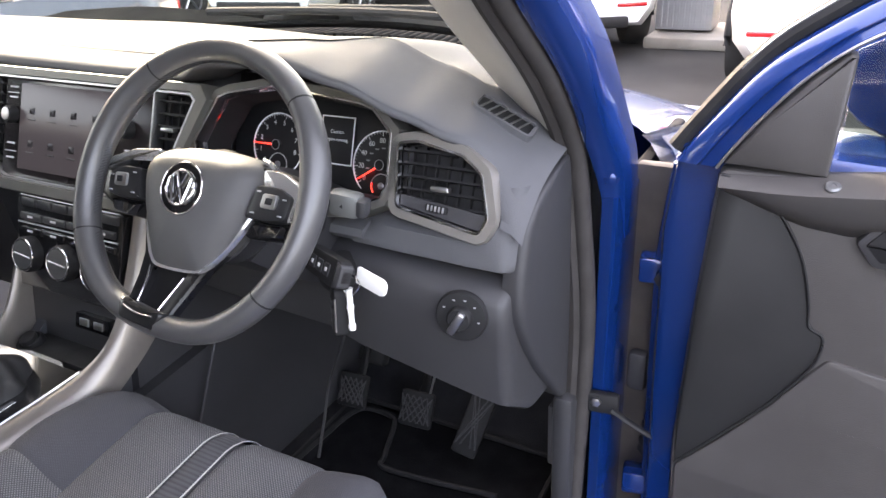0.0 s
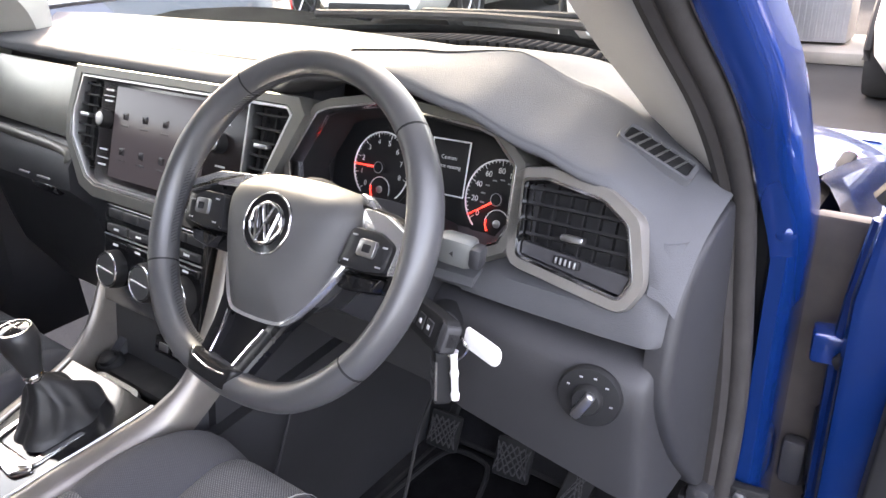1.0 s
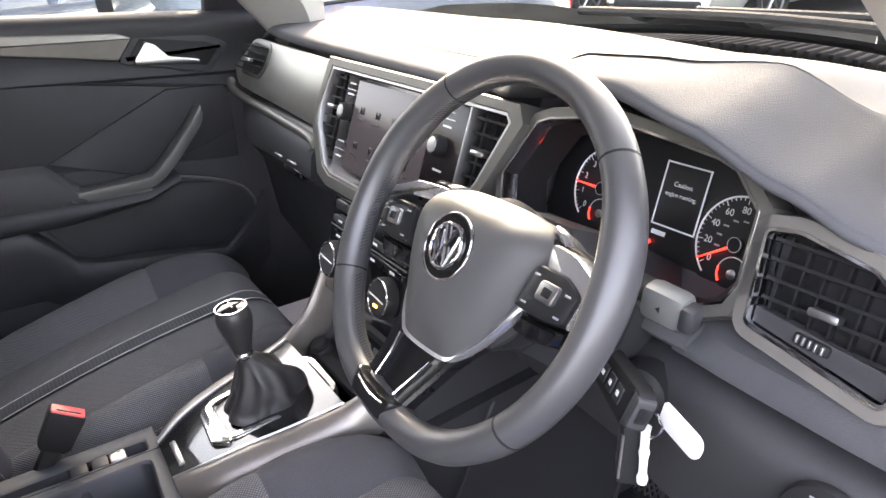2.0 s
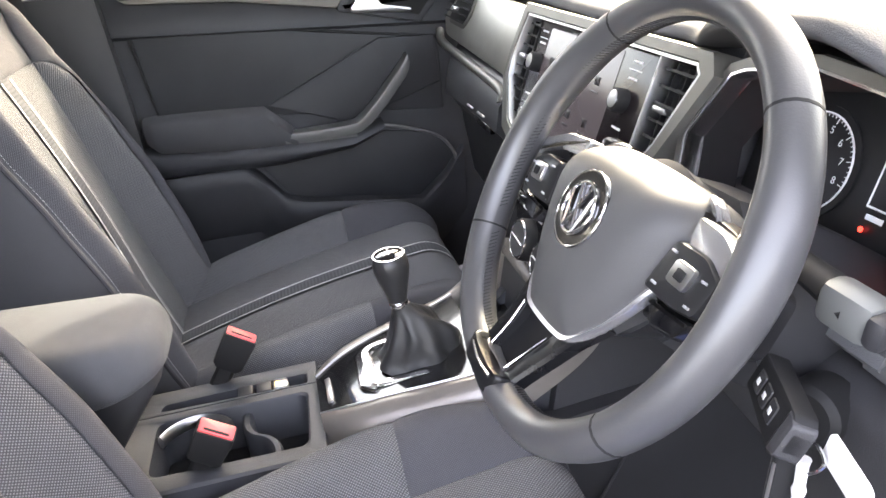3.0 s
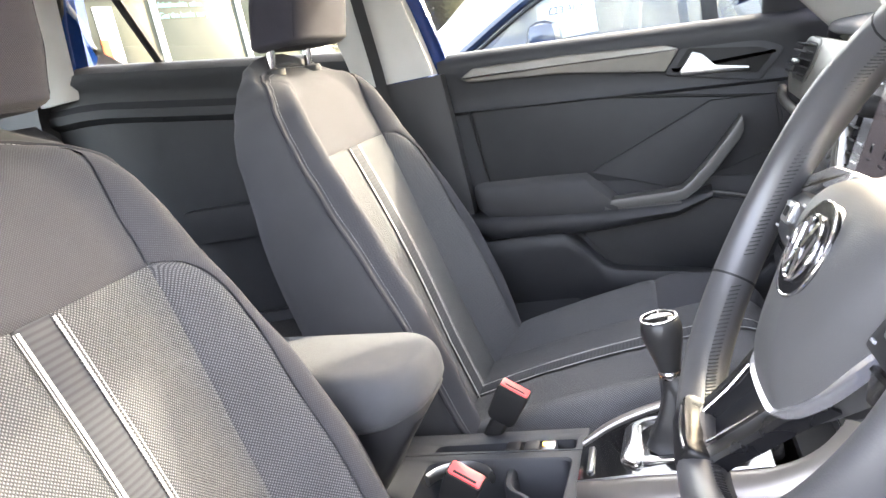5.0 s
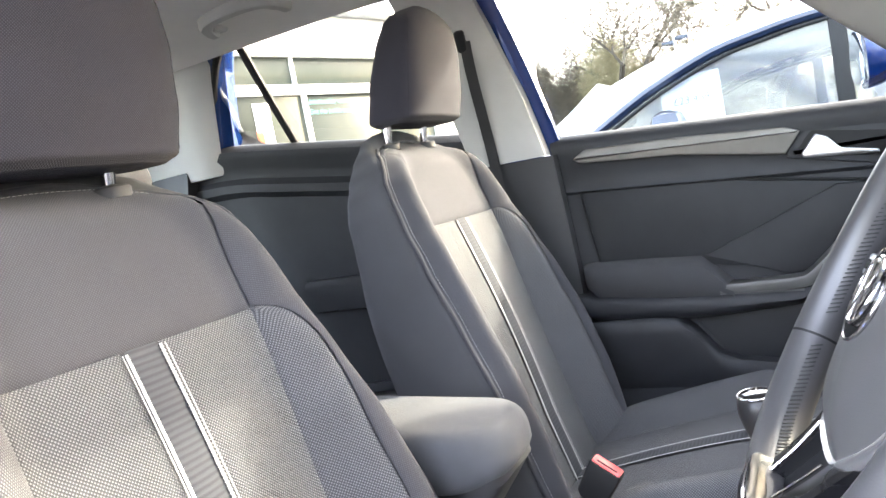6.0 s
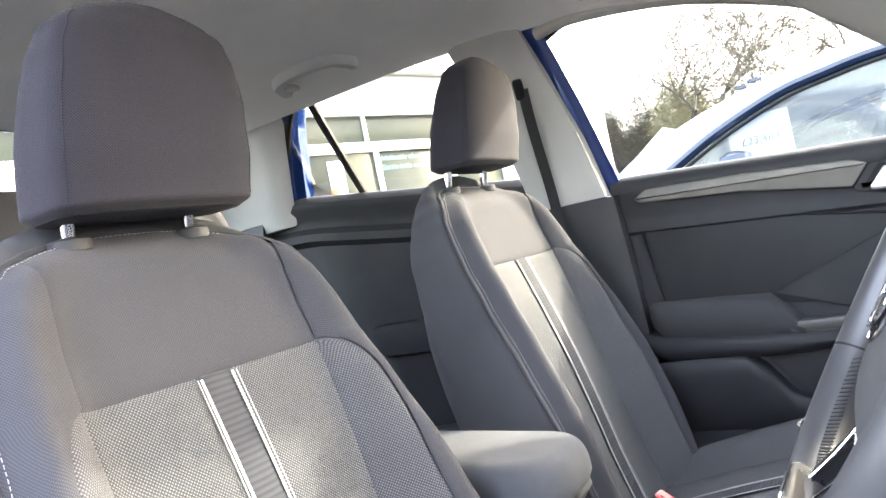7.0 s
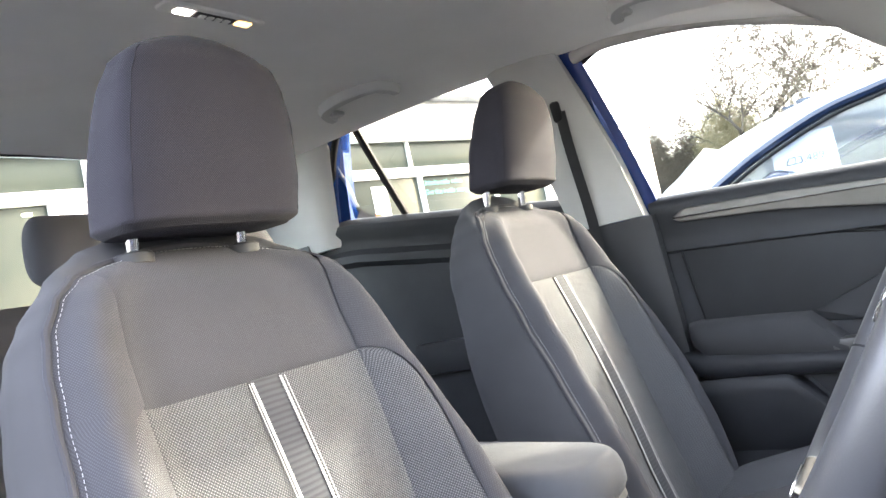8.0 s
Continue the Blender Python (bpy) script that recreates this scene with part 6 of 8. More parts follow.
arm = thing("armrest", (0.012, -0.45, 0.66), "grey cloth padded centre armrest lid", "armrest")
rings = [arm_ring(-1, 0.06), arm_ring(-1, 0.03)]
for k in range(17):
    a = -math.pi / 2 + math.pi * k / 16
    bulge = math.copysign(abs(math.sin(a)) ** 0.8, math.sin(a))
    rings.append(arm_ring(bulge, 0.026 * (1 - abs(math.cos(a)) ** 0.8)))
rings += [arm_ring(1.04, 0.045), arm_ring(1.06, 0.065), arm_ring(1.065, 0.076)]
lid = part("lid", loft(rings), ARM_CLOTH, arm, "padded grey cloth lid", 70)
part("seam", tube(arm_ring(-0.42, 0.0045)[1:-1], 0.0016, 6, 80), FAB_BACK, lid)
part("arm_stem", loft([[Vector((0.012 + x, y, z)) for x, y in round_poly([(-0.076, -0.62), (-0.076, f), (0.060, f), (0.060, -0.62)], 0.03)] for z, f in ((0.64, -0.440), (0.68, -0.414), (0.72, -0.384), (0.752, -0.360), (0.762, -0.362))]), HARD_DARK, arm, "dark plastic armrest box")


def buckle(name, at, up, wide, label):
    b = thing(name, at, label, "buckle", "seat belt buckles")
    z = Vector(up).normalized()
    y = z.cross(Vector(wide)).normalized()
    m = Matrix((y.cross(z), y, z)).transposed().to_4x4()
    m.translation = Vector(at)
    def put(bm):
        bmesh.ops.transform(bm, matrix=m, verts=bm.verts)
        return bm
    part("buckle_body", put(loft([[Vector((x * k, y * k, z)) for x, y in round_poly([(-0.0215, -0.0115), (0.0215, -0.0115), (0.0215, 0.0115), (-0.0215, 0.0115)], 0.004)] for z, k in ((-0.053, 0.70), (-0.046, 0.92), (-0.01, 1.0), (-0.002, 1.0), (0.0, 0.96))])), BLACK, b, "black plastic buckle")
    part("release_button", put(plate(Plane((0, 0, 0), (1, 0, 0), (0, 1, 0)), round_poly([(-0.0195, -0.0090), (0.0195, -0.0090), (0.0195, 0.0095), (-0.0195, 0.0095)], 0.003), 0.01, 0.0025, 0.0015)), RED, b, "red release button")
    part("tongue_slot", put(rbox((0, -0.0050, 0.0025), (0.028, 0.0030, 0.002), 0.0008)), BLACK, b)
    part("stalk", put(tube([(0, 0, -0.05), (0, -0.003, -0.10), (0.0, 0.0, -0.16)], 0.012, 8, 8, flat=0.6)), BLACK, b, "black stalk")


buckle("seat_belt_buckle", (-0.094, -0.284, 0.709), (0.05, 0.54, 0.84), (0.1, 0.85, -0.52), "black seat belt buckle with a red button beside the passenger seat")
buckle("seat_belt_buckle", (0.088, -0.310, 0.700), (0.28, 0.46, 0.84), (0.12, 0.85, -0.50), "black seat belt buckle with a red button beside the driver's seat")

# ---- doors ----
def front_door():
    """The closed passenger door, seen from inside."""
    d = thing("front_door", (-0.76, -0.1, 0.40), "closed dark grey car door with taupe strip, armrest and pull handle", "car door")
    D = Plane((-0.735, 0, 0), (0, 1, 0), (0, 0, 1))
    def sill(y):
        return 1.113 - 0.075 * y
    rings = []
    for i in range(25):
        y = -0.478 + 0.80 * i / 24
        zs = sill(y)
        rings.append([Vector((x, y, z)) for x, z in ((-0.790, zs - 0.004), (-0.765, zs + 0.002), (-0.745, zs), (-0.728, zs - 0.010), (-0.722, zs - 0.026), (-0.728, zs - 0.040), (-0.740, zs - 0.085), (-0.742, zs - 0.11), (-0.738, zs - 0.118), (-0.750, zs - 0.125), (-0.752, 0.80), (-0.752, 0.60), (-0.745, 0.42), (-0.79, 0.42))])
    card = part("door_card", loft(rings), DOOR_GREY, d, "dark grey moulded door card", 50)
    part("insert_panel", plate(D, round_poly([(-0.433, 1.030), (-0.400, 1.046), (0.16, 0.950), (0.16, 0.80), (-0.20, 0.84), (-0.420, 0.866)], 0.008), 0.02, -0.010, 0.004), DOOR_DARK, d, "dark soft door insert")
    part("insert_seam", tube([(-0.7445, y, z) for y, z in ((-0.418, 0.872), (-0.428, 0.95), (-0.4365, 1.024), (-0.433, 1.034), (-0.405, 1.0475), (-0.390, 1.0475), (-0.20, 1.015), (0.0, 0.980), (0.155, 0.953))], 0.0020, 6, 70, up=(1, 0, 0)), BLACK, d, "dark seam round the insert")
    part("crease_panel", plate(D, [(-0.205, 0.862), (0.036, 0.965), (0.150, 0.957), (0.155, 0.86), (-0.04, 0.80)], 0.01, -0.004, 0.004), DOOR_DARK, d)
    part("trim_strip", plate(D, round_poly([(-0.434, 1.096), (-0.405, 1.112), (-0.22, 1.101), (-0.035, 1.083), (-0.010, 1.072), (-0.040, 1.034), (-0.228, 1.068), (-0.418, 1.086)], 0.004), 0.03, 0.0185, 0.004), TAUPE_MID, d, "taupe satin strip")
    bez = round_poly([(-0.036, 1.030), (0.004, 1.077), (0.132, 1.054), (0.166, 1.036), (0.124, 0.992)], 0.006)
    part("handle_bezel", plate(D, grown(bez, 0.005), 0.02, 0.006, 0.003), DOOR_GREY, d, "grey handle surround")
    part("handle_recess", plate(D, grown(bez, -0.008), 0.02, 0.008, 0.001), BLACK, d, "black handle recess")
    part("door_handle", plate(D, round_poly([(-0.014, 1.030), (0.012, 1.062), (0.030, 1.054), (0.050, 1.030), (0.108, 1.017), (0.108, 1.009), (-0.012, 1.022)], 0.004), 0.014, 0.018, 0.003), SILVER, d, "satin silver inner door handle")
    # armrest: padded top, body below, grip and pull
    def arm_ring(y, x_out, zt, zb):
        return [Vector((x, y, z)) for x, z in ((-0.752, zt), (x_out - 0.01, zt), (x_out, zt - 0.008), (x_out + 0.002, (zt + zb) / 2), (x_out - 0.008, zb + 0.010), (x_out - 0.028, zb), (-0.752, zb - 0.006))]
    part("armrest", loft([arm_ring(-0.448, -0.715, 0.872, 0.815), arm_ring(-0.425, -0.690, 0.874, 0.800), arm_ring(-0.30, -0.682, 0.868, 0.785), arm_ring(-0.215, -0.682, 0.862, 0.775), arm_ring(-0.195, -0.684, 0.842, 0.772), arm_ring(-0.160, -0.686, 0.806, 0.768)]), FAB_BACK, d, "padded dark armrest", 50)
    part("armrest_body", loft([arm_ring(-0.478, -0.715, 0.820, 0.770), arm_ring(-0.43, -0.686, 0.806, 0.752), arm_ring(-0.20, -0.680, 0.792, 0.745), arm_ring(-0.05, -0.682, 0.786, 0.755), arm_ring(0.02, -0.700, 0.800, 0.778)]), DOOR_GREY, d, "dark grey armrest base", 50)
    part("grip_tray", loft([arm_ring(-0.170, -0.690, 0.800, 0.775), arm_ring(-0.10, -0.690, 0.798, 0.775), arm_ring(-0.04, -0.690, 0.796, 0.772)]), PULL, d, "satin grip tray")
    rings = []
    for y, z, ny, nz, w in ((-0.185, 0.800, 0, 1, 0.9), (-0.060, 0.800, 0, 1, 1), (-0.034, 0.802, -0.22, 0.98, 1), (-0.014, 0.815, -0.58, 0.82, 1), (0.020, 0.846, -0.72, 0.70, 1), (0.068, 0.898, -0.74, 0.68, 0.95), (0.078, 0.912, -0.50, 0.86, 0.9), (0.084, 0.925, -0.2, 0.98, 0.8)):
        o, side = Vector((-0.700, y, z)), Vector((1, 0, 0))
        up_ = Vector((0, ny, nz))
        rings.append([o + side * (a * 0.018 * w) + up_ * (b * 0.0125 * w) for a, b in ((-1.9, 0.7), (-1.0, 0.95), (0.6, 1.0), (0.9, 0.8), (1.0, 0.2), (0.8, -0.8), (0.3, -1.0), (-1.9, -1.0))])
    part("pull_handle", loft(rings), PULL, d, "satin grey angular pull handle", 40)
    # storage pocket
    part("pocket_well", plate(D, round_poly([(-0.255, 0.750), (0.007, 0.775), (0.150, 0.745), (0.180, 0.690), (0.085, 0.612), (-0.19, 0.655)], 0.012), 0.02, -0.013, 0.002), DOOR_DARK, d, "dark door pocket")
    rings = []
    for y, z, w in ((-0.478, 0.752, 0.055), (-0.36, 0.752, 0.05), (-0.275, 0.750, 0.05), (-0.245, 0.722, 0.045), (-0.205, 0.668, 0.04), (-0.17, 0.654, 0.04), (-0.05, 0.636, 0.04), (0.085, 0.612, 0.03), (0.14, 0.655, 0.02), (0.19, 0.715, 0.01)):
        rings.append([Vector((x, y, zz)) for x, zz in ((-0.752, z), (-0.742 + w, z + 0.004), (-0.735 + w, z - 0.004), (-0.737 + w, z - 0.03), (-0.745 + w * 0.4, z - 0.12), (-0.752, z - 0.16))])
    part("pocket_wall", loft(rings), DOOR_GREY, d, "dark grey pocket wall", 50)
    part("pocket_rim", tube([(-0.728, y, z) for y, z in ((-0.060, 0.792), (-0.015, 0.792), (0.045, 0.783), (0.130, 0.750), (0.163, 0.714), (0.168, 0.683), (0.140, 0.644), (0.102, 0.614))], 0.0035, 8, 40, up=(1, 0, 0)), PULL, d, "thin satin pocket rim")
    # frame, glass, skin
    part("door_skin", loft([[Vector((x, y, z)) for x, z in ((-0.795, 0.40), (-0.850, 0.45), (-0.865, 0.75), (-0.845, 1.0), (-0.800, sill(y) - 0.004), (-0.792, sill(y) - 0.004))] for y in (-0.50, -0.2, 0.1, 0.34)]), PAINT, d, "blue outer skin", 60)
    part("waist_seal", tube([(-0.778, y, sill(y) - 0.004) for y in (-0.478, -0.2, 0.05, 0.30)], 0.006, 8, 14), RUBBER, d, "black waist seal")
    top = [(-0.757, 0.30, 1.085), (-0.700, 0.16, 1.20), (-0.655, 0.0, 1.345), (-0.642, -0.12, 1.403), (-0.634, -0.27, 1.453), (-0.636, -0.45, 1.482), (-0.650, -0.530, 1.465), (-0.70, -0.515, 1.28), (-0.760, -0.470, 1.135)]
    part("window_frame", tube(top, 0.013, 8, 60), PAINT, d, "blue window frame")
    part("frame_seal", tube([(p[0] - 0.002, p[1], p[2] - 0.008) for p in top[1:7]], 0.007, 8, 50), RUBBER, d, "black window seal")
    lo = [(-0.775, y, sill(y)) for y in (0.30, 0.16, 0.0, -0.15, -0.30, -0.42, -0.47)]
    hi = [(-0.757, 0.30, 1.087), (-0.700, 0.16, 1.20), (-0.660, 0.0, 1.345), (-0.640, -0.15, 1.416), (-0.634, -0.30, 1.460), (-0.638, -0.44, 1.481), (-0.650, -0.52, 1.47)]
    g = part("window_glass", loft([[Vector(a).lerp(Vector(b), k) for a, b in zip(lo, hi)] for k in (0, 0.5, 1.0)], False), GLASS, d, "clear side window", 180)
    part("mirror_sail", plate(Plane((-0.752, 0, 0), (0, 1, 0), (0, 0, 1)), round_poly([(0.14, sill(0.14) - 0.01), (0.155, 1.19), (0.30, 1.10), (0.32, sill(0.3) - 0.01)], 0.01), 0.02, 0.004, 0.004), DOOR_DARK, d, "dark mirror corner cover")
    return d


front_door()

# outside mirror of the passenger door
mir = thing("wing_mirror", (-0.93, 0.13, 1.10), "blue wing mirror with a rounded housing", "wing mirror")
part("mirror_foot", tube([(-0.79, 0.20, 1.10), (-0.84, 0.19, 1.13), (-0.88, 0.18, 1.16)], 0.022, 10, 8), BLACK, mir, "black foot")
rings = []
for i in range(13):
    t = i / 12
    r = math.sin(math.pi * (0.08 + 0.92 * t) / 2) if t < 1 else 1.0
    rings.append([Vector((-0.955 + 0.105 * r * c, 0.235 - 0.115 * t, 1.195 + 0.068 * r * s)) for c, s in ((math.copysign(abs(math.cos(a)) ** 0.7, math.cos(a)), math.copysign(abs(math.sin(a)) ** 0.7, math.sin(a))) for a in (2 * math.pi * k / 28 for k in range(28)))])
part("mirror_housing", loft(rings), PAINT, mir, "glossy blue housing", 60)
MIRROR = material("mirror_glass", (0.85, 0.86, 0.87), (0.86, 0.87, 0.88), 0.02, metal=1.0, rough2=0.03)
part("mirror_glass", plate(Plane((-0.955, 0.120, 1.195), (1, 0.12, 0), (0, 0.05, 1)), [(0.092 * c, 0.057 * s) for c, s in ((math.copysign(abs(math.cos(a)) ** 0.7, math.cos(a)), math.copysign(abs(math.sin(a)) ** 0.7, math.sin(a))) for a in (2 * math.pi * k / 28 for k in range(28)))], 0.008, 0.004, 0.001), MIRROR, mir, "mirror glass")

# rear passenger door
rd = thing("rear_door", (-0.76, -1.0, 0.40), "closed dark grey rear car door with a sloping waist", "car door")
def rsill(y):
    return 1.185 + 0.110 * min(1, max(0, (-0.60 - y) / 0.72))
rings = []
for i in range(15):
    y = -0.60 - 0.88 * i / 14
    zs = rsill(y)
    rings.append([Vector((x + 0.03 * i / 14, y, z)) for x, z in ((-0.790, zs - 0.004), (-0.760, zs + 0.002), (-0.742, zs - 0.002), (-0.726, zs - 0.016), (-0.726, zs - 0.035), (-0.742, zs - 0.055), (-0.742, zs - 0.085), (-0.725, zs - 0.10), (-0.725, zs - 0.12), (-0.748, zs - 0.135), (-0.750, 0.80), (-0.74, 0.42), (-0.79, 0.42))])
part("door_card", loft(rings), DOOR_DARK, rd, "dark grey rear door card", 45)
part("armrest", loft([[Vector((x, y, z)) for x, z in ((-0.752, 0.92), (-0.70, 0.918), (-0.688, 0.90), (-0.70, 0.84), (-0.752, 0.83))] for y in (-0.66, -0.9, -1.15)]), DOOR_DARK, rd, "dark rear armrest", 50)
part("pocket_wall", loft([[Vector((x, y, z)) for x, z in ((-0.752, z0), (-0.71, z0), (-0.70, z0 - 0.02), (-0.72, 0.5), (-0.752, 0.48))] for y, z0 in ((-0.62, 0.74), (-0.78, 0.74), (-0.86, 0.66), (-1.1, 0.64))]), DOOR_GREY, rd)
part("door_skin", loft([[Vector((x, y, z)) for x, z in ((-0.795, 0.40), (-0.850, 0.45), (-0.865, 0.75), (-0.845, 1.0), (-0.800, rsill(y) - 0.004), (-0.792, rsill(y) - 0.004))] for y in (-0.52, -0.8, -1.1, -1.5)]), PAINT, rd, "blue outer skin", 60)
lo = [(-0.770, y, rsill(y)) for y in (-0.58, -0.8, -1.0, -1.2, -1.42)]
hi = [(-0.645, -0.60, 1.505), (-0.642, -0.80, 1.525), (-0.642, -1.0, 1.540), (-0.645, -1.18, 1.532), (-0.660, -1.28, 1.47)]
part("window_glass", loft([[Vector(a).lerp(Vector(b), k) for a, b in zip(lo, hi)] for k in (0, 0.5, 1.0)], False), GLASS, rd, "clear rear side window", 180)
part("window_divider", tube([(-0.748, -1.13, rsill(-1.13)), (-0.70, -1.155, 1.40), (-0.650, -1.175, 1.533)], 0.011, 8, 10), BLACK, rd, "black window divider")
part("window_frame", tube([(-0.64, -0.62, 1.512), (-0.637, -0.9, 1.538), (-0.64, -1.15, 1.540), (-0.65, -1.235, 1.50), (-0.70, -1.33, 1.38), (-0.735, -1.375, 1.30)], 0.010, 8, 30), BLACK, rd, "black window frame")

# open driver's door
STEEL_DARK = material("dark_screw", (0.16, 0.16, 0.17), (0.2, 0.2, 0.2), 0.35, metal=0.8)
od = thing("front_door", (0.95, 0.33, 0.5), "wide open blue car door showing its dark grey lining", "car door")
O = Plane((0.80, 0.292, 0), (1, 0.06, 0), (0, 0, 1))
def ox(pts):
    return [(x - 0.80, z) for x, z in pts]
part("door_shell", plate(O, ox([(0.781, 1.010), (0.768, 0.90), (0.772, 0.70), (0.780, 0.42), (1.85, 0.40), (1.88, 0.95), (1.86, 1.06), (1.0, 0.995)]), 0.10, -0.012, 0.012), PAINT, od, "glossy blue door shell")
part("door_card", plate(O, round_poly(ox([(0.823, 0.985), (0.812, 0.80), (0.806, 0.62), (0.812, 0.46), (1.80, 0.46), (1.82, 0.93), (1.0, 0.985)]), 0.01), 0.03, 0.008, 0.006), DOOR_TAUPE, od, "dark taupe-grey moulded door card")
tear = ox([(0.826, 0.980), (0.850, 0.972), (0.885, 0.945), (0.912, 0.900), (0.926, 0.850), (0.930, 0.822), (0.944, 0.812), (0.946, 0.795), (0.938, 0.768), (0.905, 0.715), (0.862, 0.660), (0.812, 0.600), (0.809, 0.66), (0.815, 0.82)])
part("front_panel", plate(O, tear, 0.01, 0.0105, 0.003), VENT_DARK, od, "smooth dark front panel")
part("panel_seam", tube([O.at(a, b, 0.0105) for a, b in tear[:12]], 0.0016, 6, 60), BLACK, od, "dark seam line")
part("lower_panel", plate(O, round_poly(ox([(0.812, 0.596), (0.862, 0.655), (0.906, 0.712), (0.940, 0.765), (0.955, 0.785), (1.2, 0.74), (1.7, 0.74), (1.75, 0.50), (0.815, 0.50)]), 0.006), 0.01, 0.012, 0.004), DOOR_TAUPE, od, "grained lower panel")
part("ledge", loft([[O.at(u, z, w) for z, w in ((zt, -0.03), (zt + 0.002, 0.010), (zt - 0.010, 0.012 + 0.022 * q), (zt - 0.035 * q, 0.012 + 0.018 * q), (zt - 0.06 * q, 0.008), (zt - 0.06 * q, -0.02))] for u, zt, q in ((0.024, 0.978, 0.25), (0.045, 0.979, 0.4), (0.075, 0.980, 0.62), (0.11, 0.983, 0.85), (0.15, 0.987, 1.0), (0.3, 1.0, 1.0), (0.6, 1.02, 1.0), (1.0, 1.04, 1.0))]), DOOR_TAUPE, od, "dark sill ledge", 50)
part("lock_knob", disc(O.at(0.127, 0.979, 0.020), (0, -0.4, 1), [(0.0075, 0), (0.0075, 0.0035), (0.006, 0.005), (0.003, 0.005), (0.0025, 0.004)], 20), STEEL_DARK, od, "small round lock knob")
bz = ox([(0.955, 0.925), (0.975, 0.90), (1.10, 0.90), (1.12, 0.94), (1.09, 0.965), (0.985, 0.965)])
part("handle_bezel", plate(O, round_poly(bz, 0.006), 0.02, 0.018, 0.004), HARD_GREY, od, "handle surround")
part("handle_recess", plate(O, grown(round_poly(bz, 0.006), -0.008), 0.02, 0.0195, 0.001), BLACK, od)
part("door_handle", plate(O, round_poly(ox([(0.985, 0.955), (1.09, 0.955), (1.08, 0.94), (1.0, 0.93)]), 0.004), 0.01, 0.026, 0.003), SILVER, od, "satin door handle")
sail = ox([(0.826, 0.990), (0.860, 1.040), (0.895, 1.080), (0.922, 1.104), (0.929, 1.100), (0.922, 0.985)])
part("mirror_sail", plate(O, sail, 0.03, 0.010, 0.006), DOOR_TAUPE, od, "dark mirror corner cover")
# window frame: blue band along the slope with black seals
band = [(0.776, 0.985), (0.800, 1.020), (0.850, 1.085), (0.900, 1.125), (0.960, 1.162), (1.05, 1.205), (1.25, 1.30), (1.5, 1.36), (1.75, 1.36), (1.84, 1.06)]
def along(off_z, off_n):
    return [O.at(x - 0.80, z + off_z, off_n) for x, z in band]
inner_line = [(0.820, 0.985), (0.834, 1.008), (0.858, 1.042), (0.890, 1.080), (0.935, 1.116), (1.02, 1.156), (1.20, 1.235), (1.44, 1.31), (1.68, 1.31), (1.76, 1.06)]
outer_way, inner_way = spline([Vector((x, z, 0)) for x, z in band], 50), spline([Vector((x, z, 0)) for x, z in inner_line], 50)
part("window_frame", loft([[O.at(q.x - 0.80, q.y, w) for q, w in ((a, -0.045), (a, -0.012), (a.lerp(b, 0.15), -0.003), (a.lerp(b, 0.55), 0.004), (a.lerp(b, 0.62), 0.0), (a.lerp(b, 0.95), 0.006), (b, 0.002), (b, -0.045))] for a, b in zip(outer_way, inner_way)]), PAINT, od, "blue window frame", 40)
part("frame_seal", tube(along(0.010, -0.022), 0.010, 8, 50), RUBBER, od, "black frame seal")
part("bright_strip", tube(along(0.0185, -0.016), 0.0018, 8, 50), SILVER, od, "bright edge strip")
part("inner_seal", tube([O.at(x - 0.80, z, 0.008) for x, z in inner_line[:8]], 0.0016, 6, 30), SILVER, od, "thin pale seal line")
part("window_glass", plate(O, ox([(0.93, 0.99), (0.93, 1.10), (1.1, 1.19), (1.45, 1.32), (1.75, 1.33), (1.82, 1.06)]), 0.004, -0.03, 0.0005), GLASS, od, "clear side window")
# check strap, hinges, cable boot
part("hinge_bolt", disc((0.703, 0.318, 0.950), (0.1, -1, 0.05), [(0.011, 0), (0.011, 0.003), (0.0075, 0.004), (0.0075, 0.009), (0.006, 0.010)], 12), PAINT, od, "blue painted bolt")
part("edge_fold", tube([(0.775, 0.335, 0.97), (0.764, 0.338, 0.85), (0.766, 0.338, 0.70), (0.772, 0.338, 0.45)], 0.007, 8, 24, up=(1, 0, 0)), PAINT, od, "folded blue door edge")
part("hinge", rbox((0.762, 0.345, 0.832), (0.048, 0.03, 0.032), 0.004, (0, 0, 10)), PAINT, od, "blue painted hinge")
part("hinge_bolt", disc((0.770, 0.325, 0.828), (0, -1, 0), [(0.009, 0), (0.009, 0.006), (0.006, 0.008)], 6), BLACK, od)
part("hinge", rbox((0.762, 0.345, 0.50), (0.05, 0.03, 0.035), 0.004, (0, 0, 10)), PAINT, od, "blue painted hinge")
strap = part("check_strap", rbox((0.712, 0.310, 0.640), (0.040, 0.012, 0.030), 0.003, (0, 0, 8)), BLACK, od, "black greasy door check strap")
part("strap_bar", tube([(0.725, 0.305, 0.635), (0.765, 0.305, 0.615), (0.80, 0.32, 0.59)], 0.0055, 6, 8, flat=0.6), BLACK, strap)
part("strap_bolt", disc((0.704, 0.303, 0.644), (0.1, -1, 0), [(0.007, 0), (0.007, 0.004), (0.004, 0.005)], 6), SILVER, strap)
boot = [(0.768 + 0.003 * math.sin(i * 0.2), 0.368, 0.665 - 0.0055 * i) for i in range(26)]
part("cable_boot", tube(boot, lambda t: 0.013 + 0.0035 * math.sin(t * 26 * 2.4), 12, 104), RUBBER, od, "ribbed black cable boot")
part("boot_sleeve", tube([(0.768, 0.368, 0.66), (0.766, 0.368, 0.74)], 0.015, 12, 2), RUBBER, od)
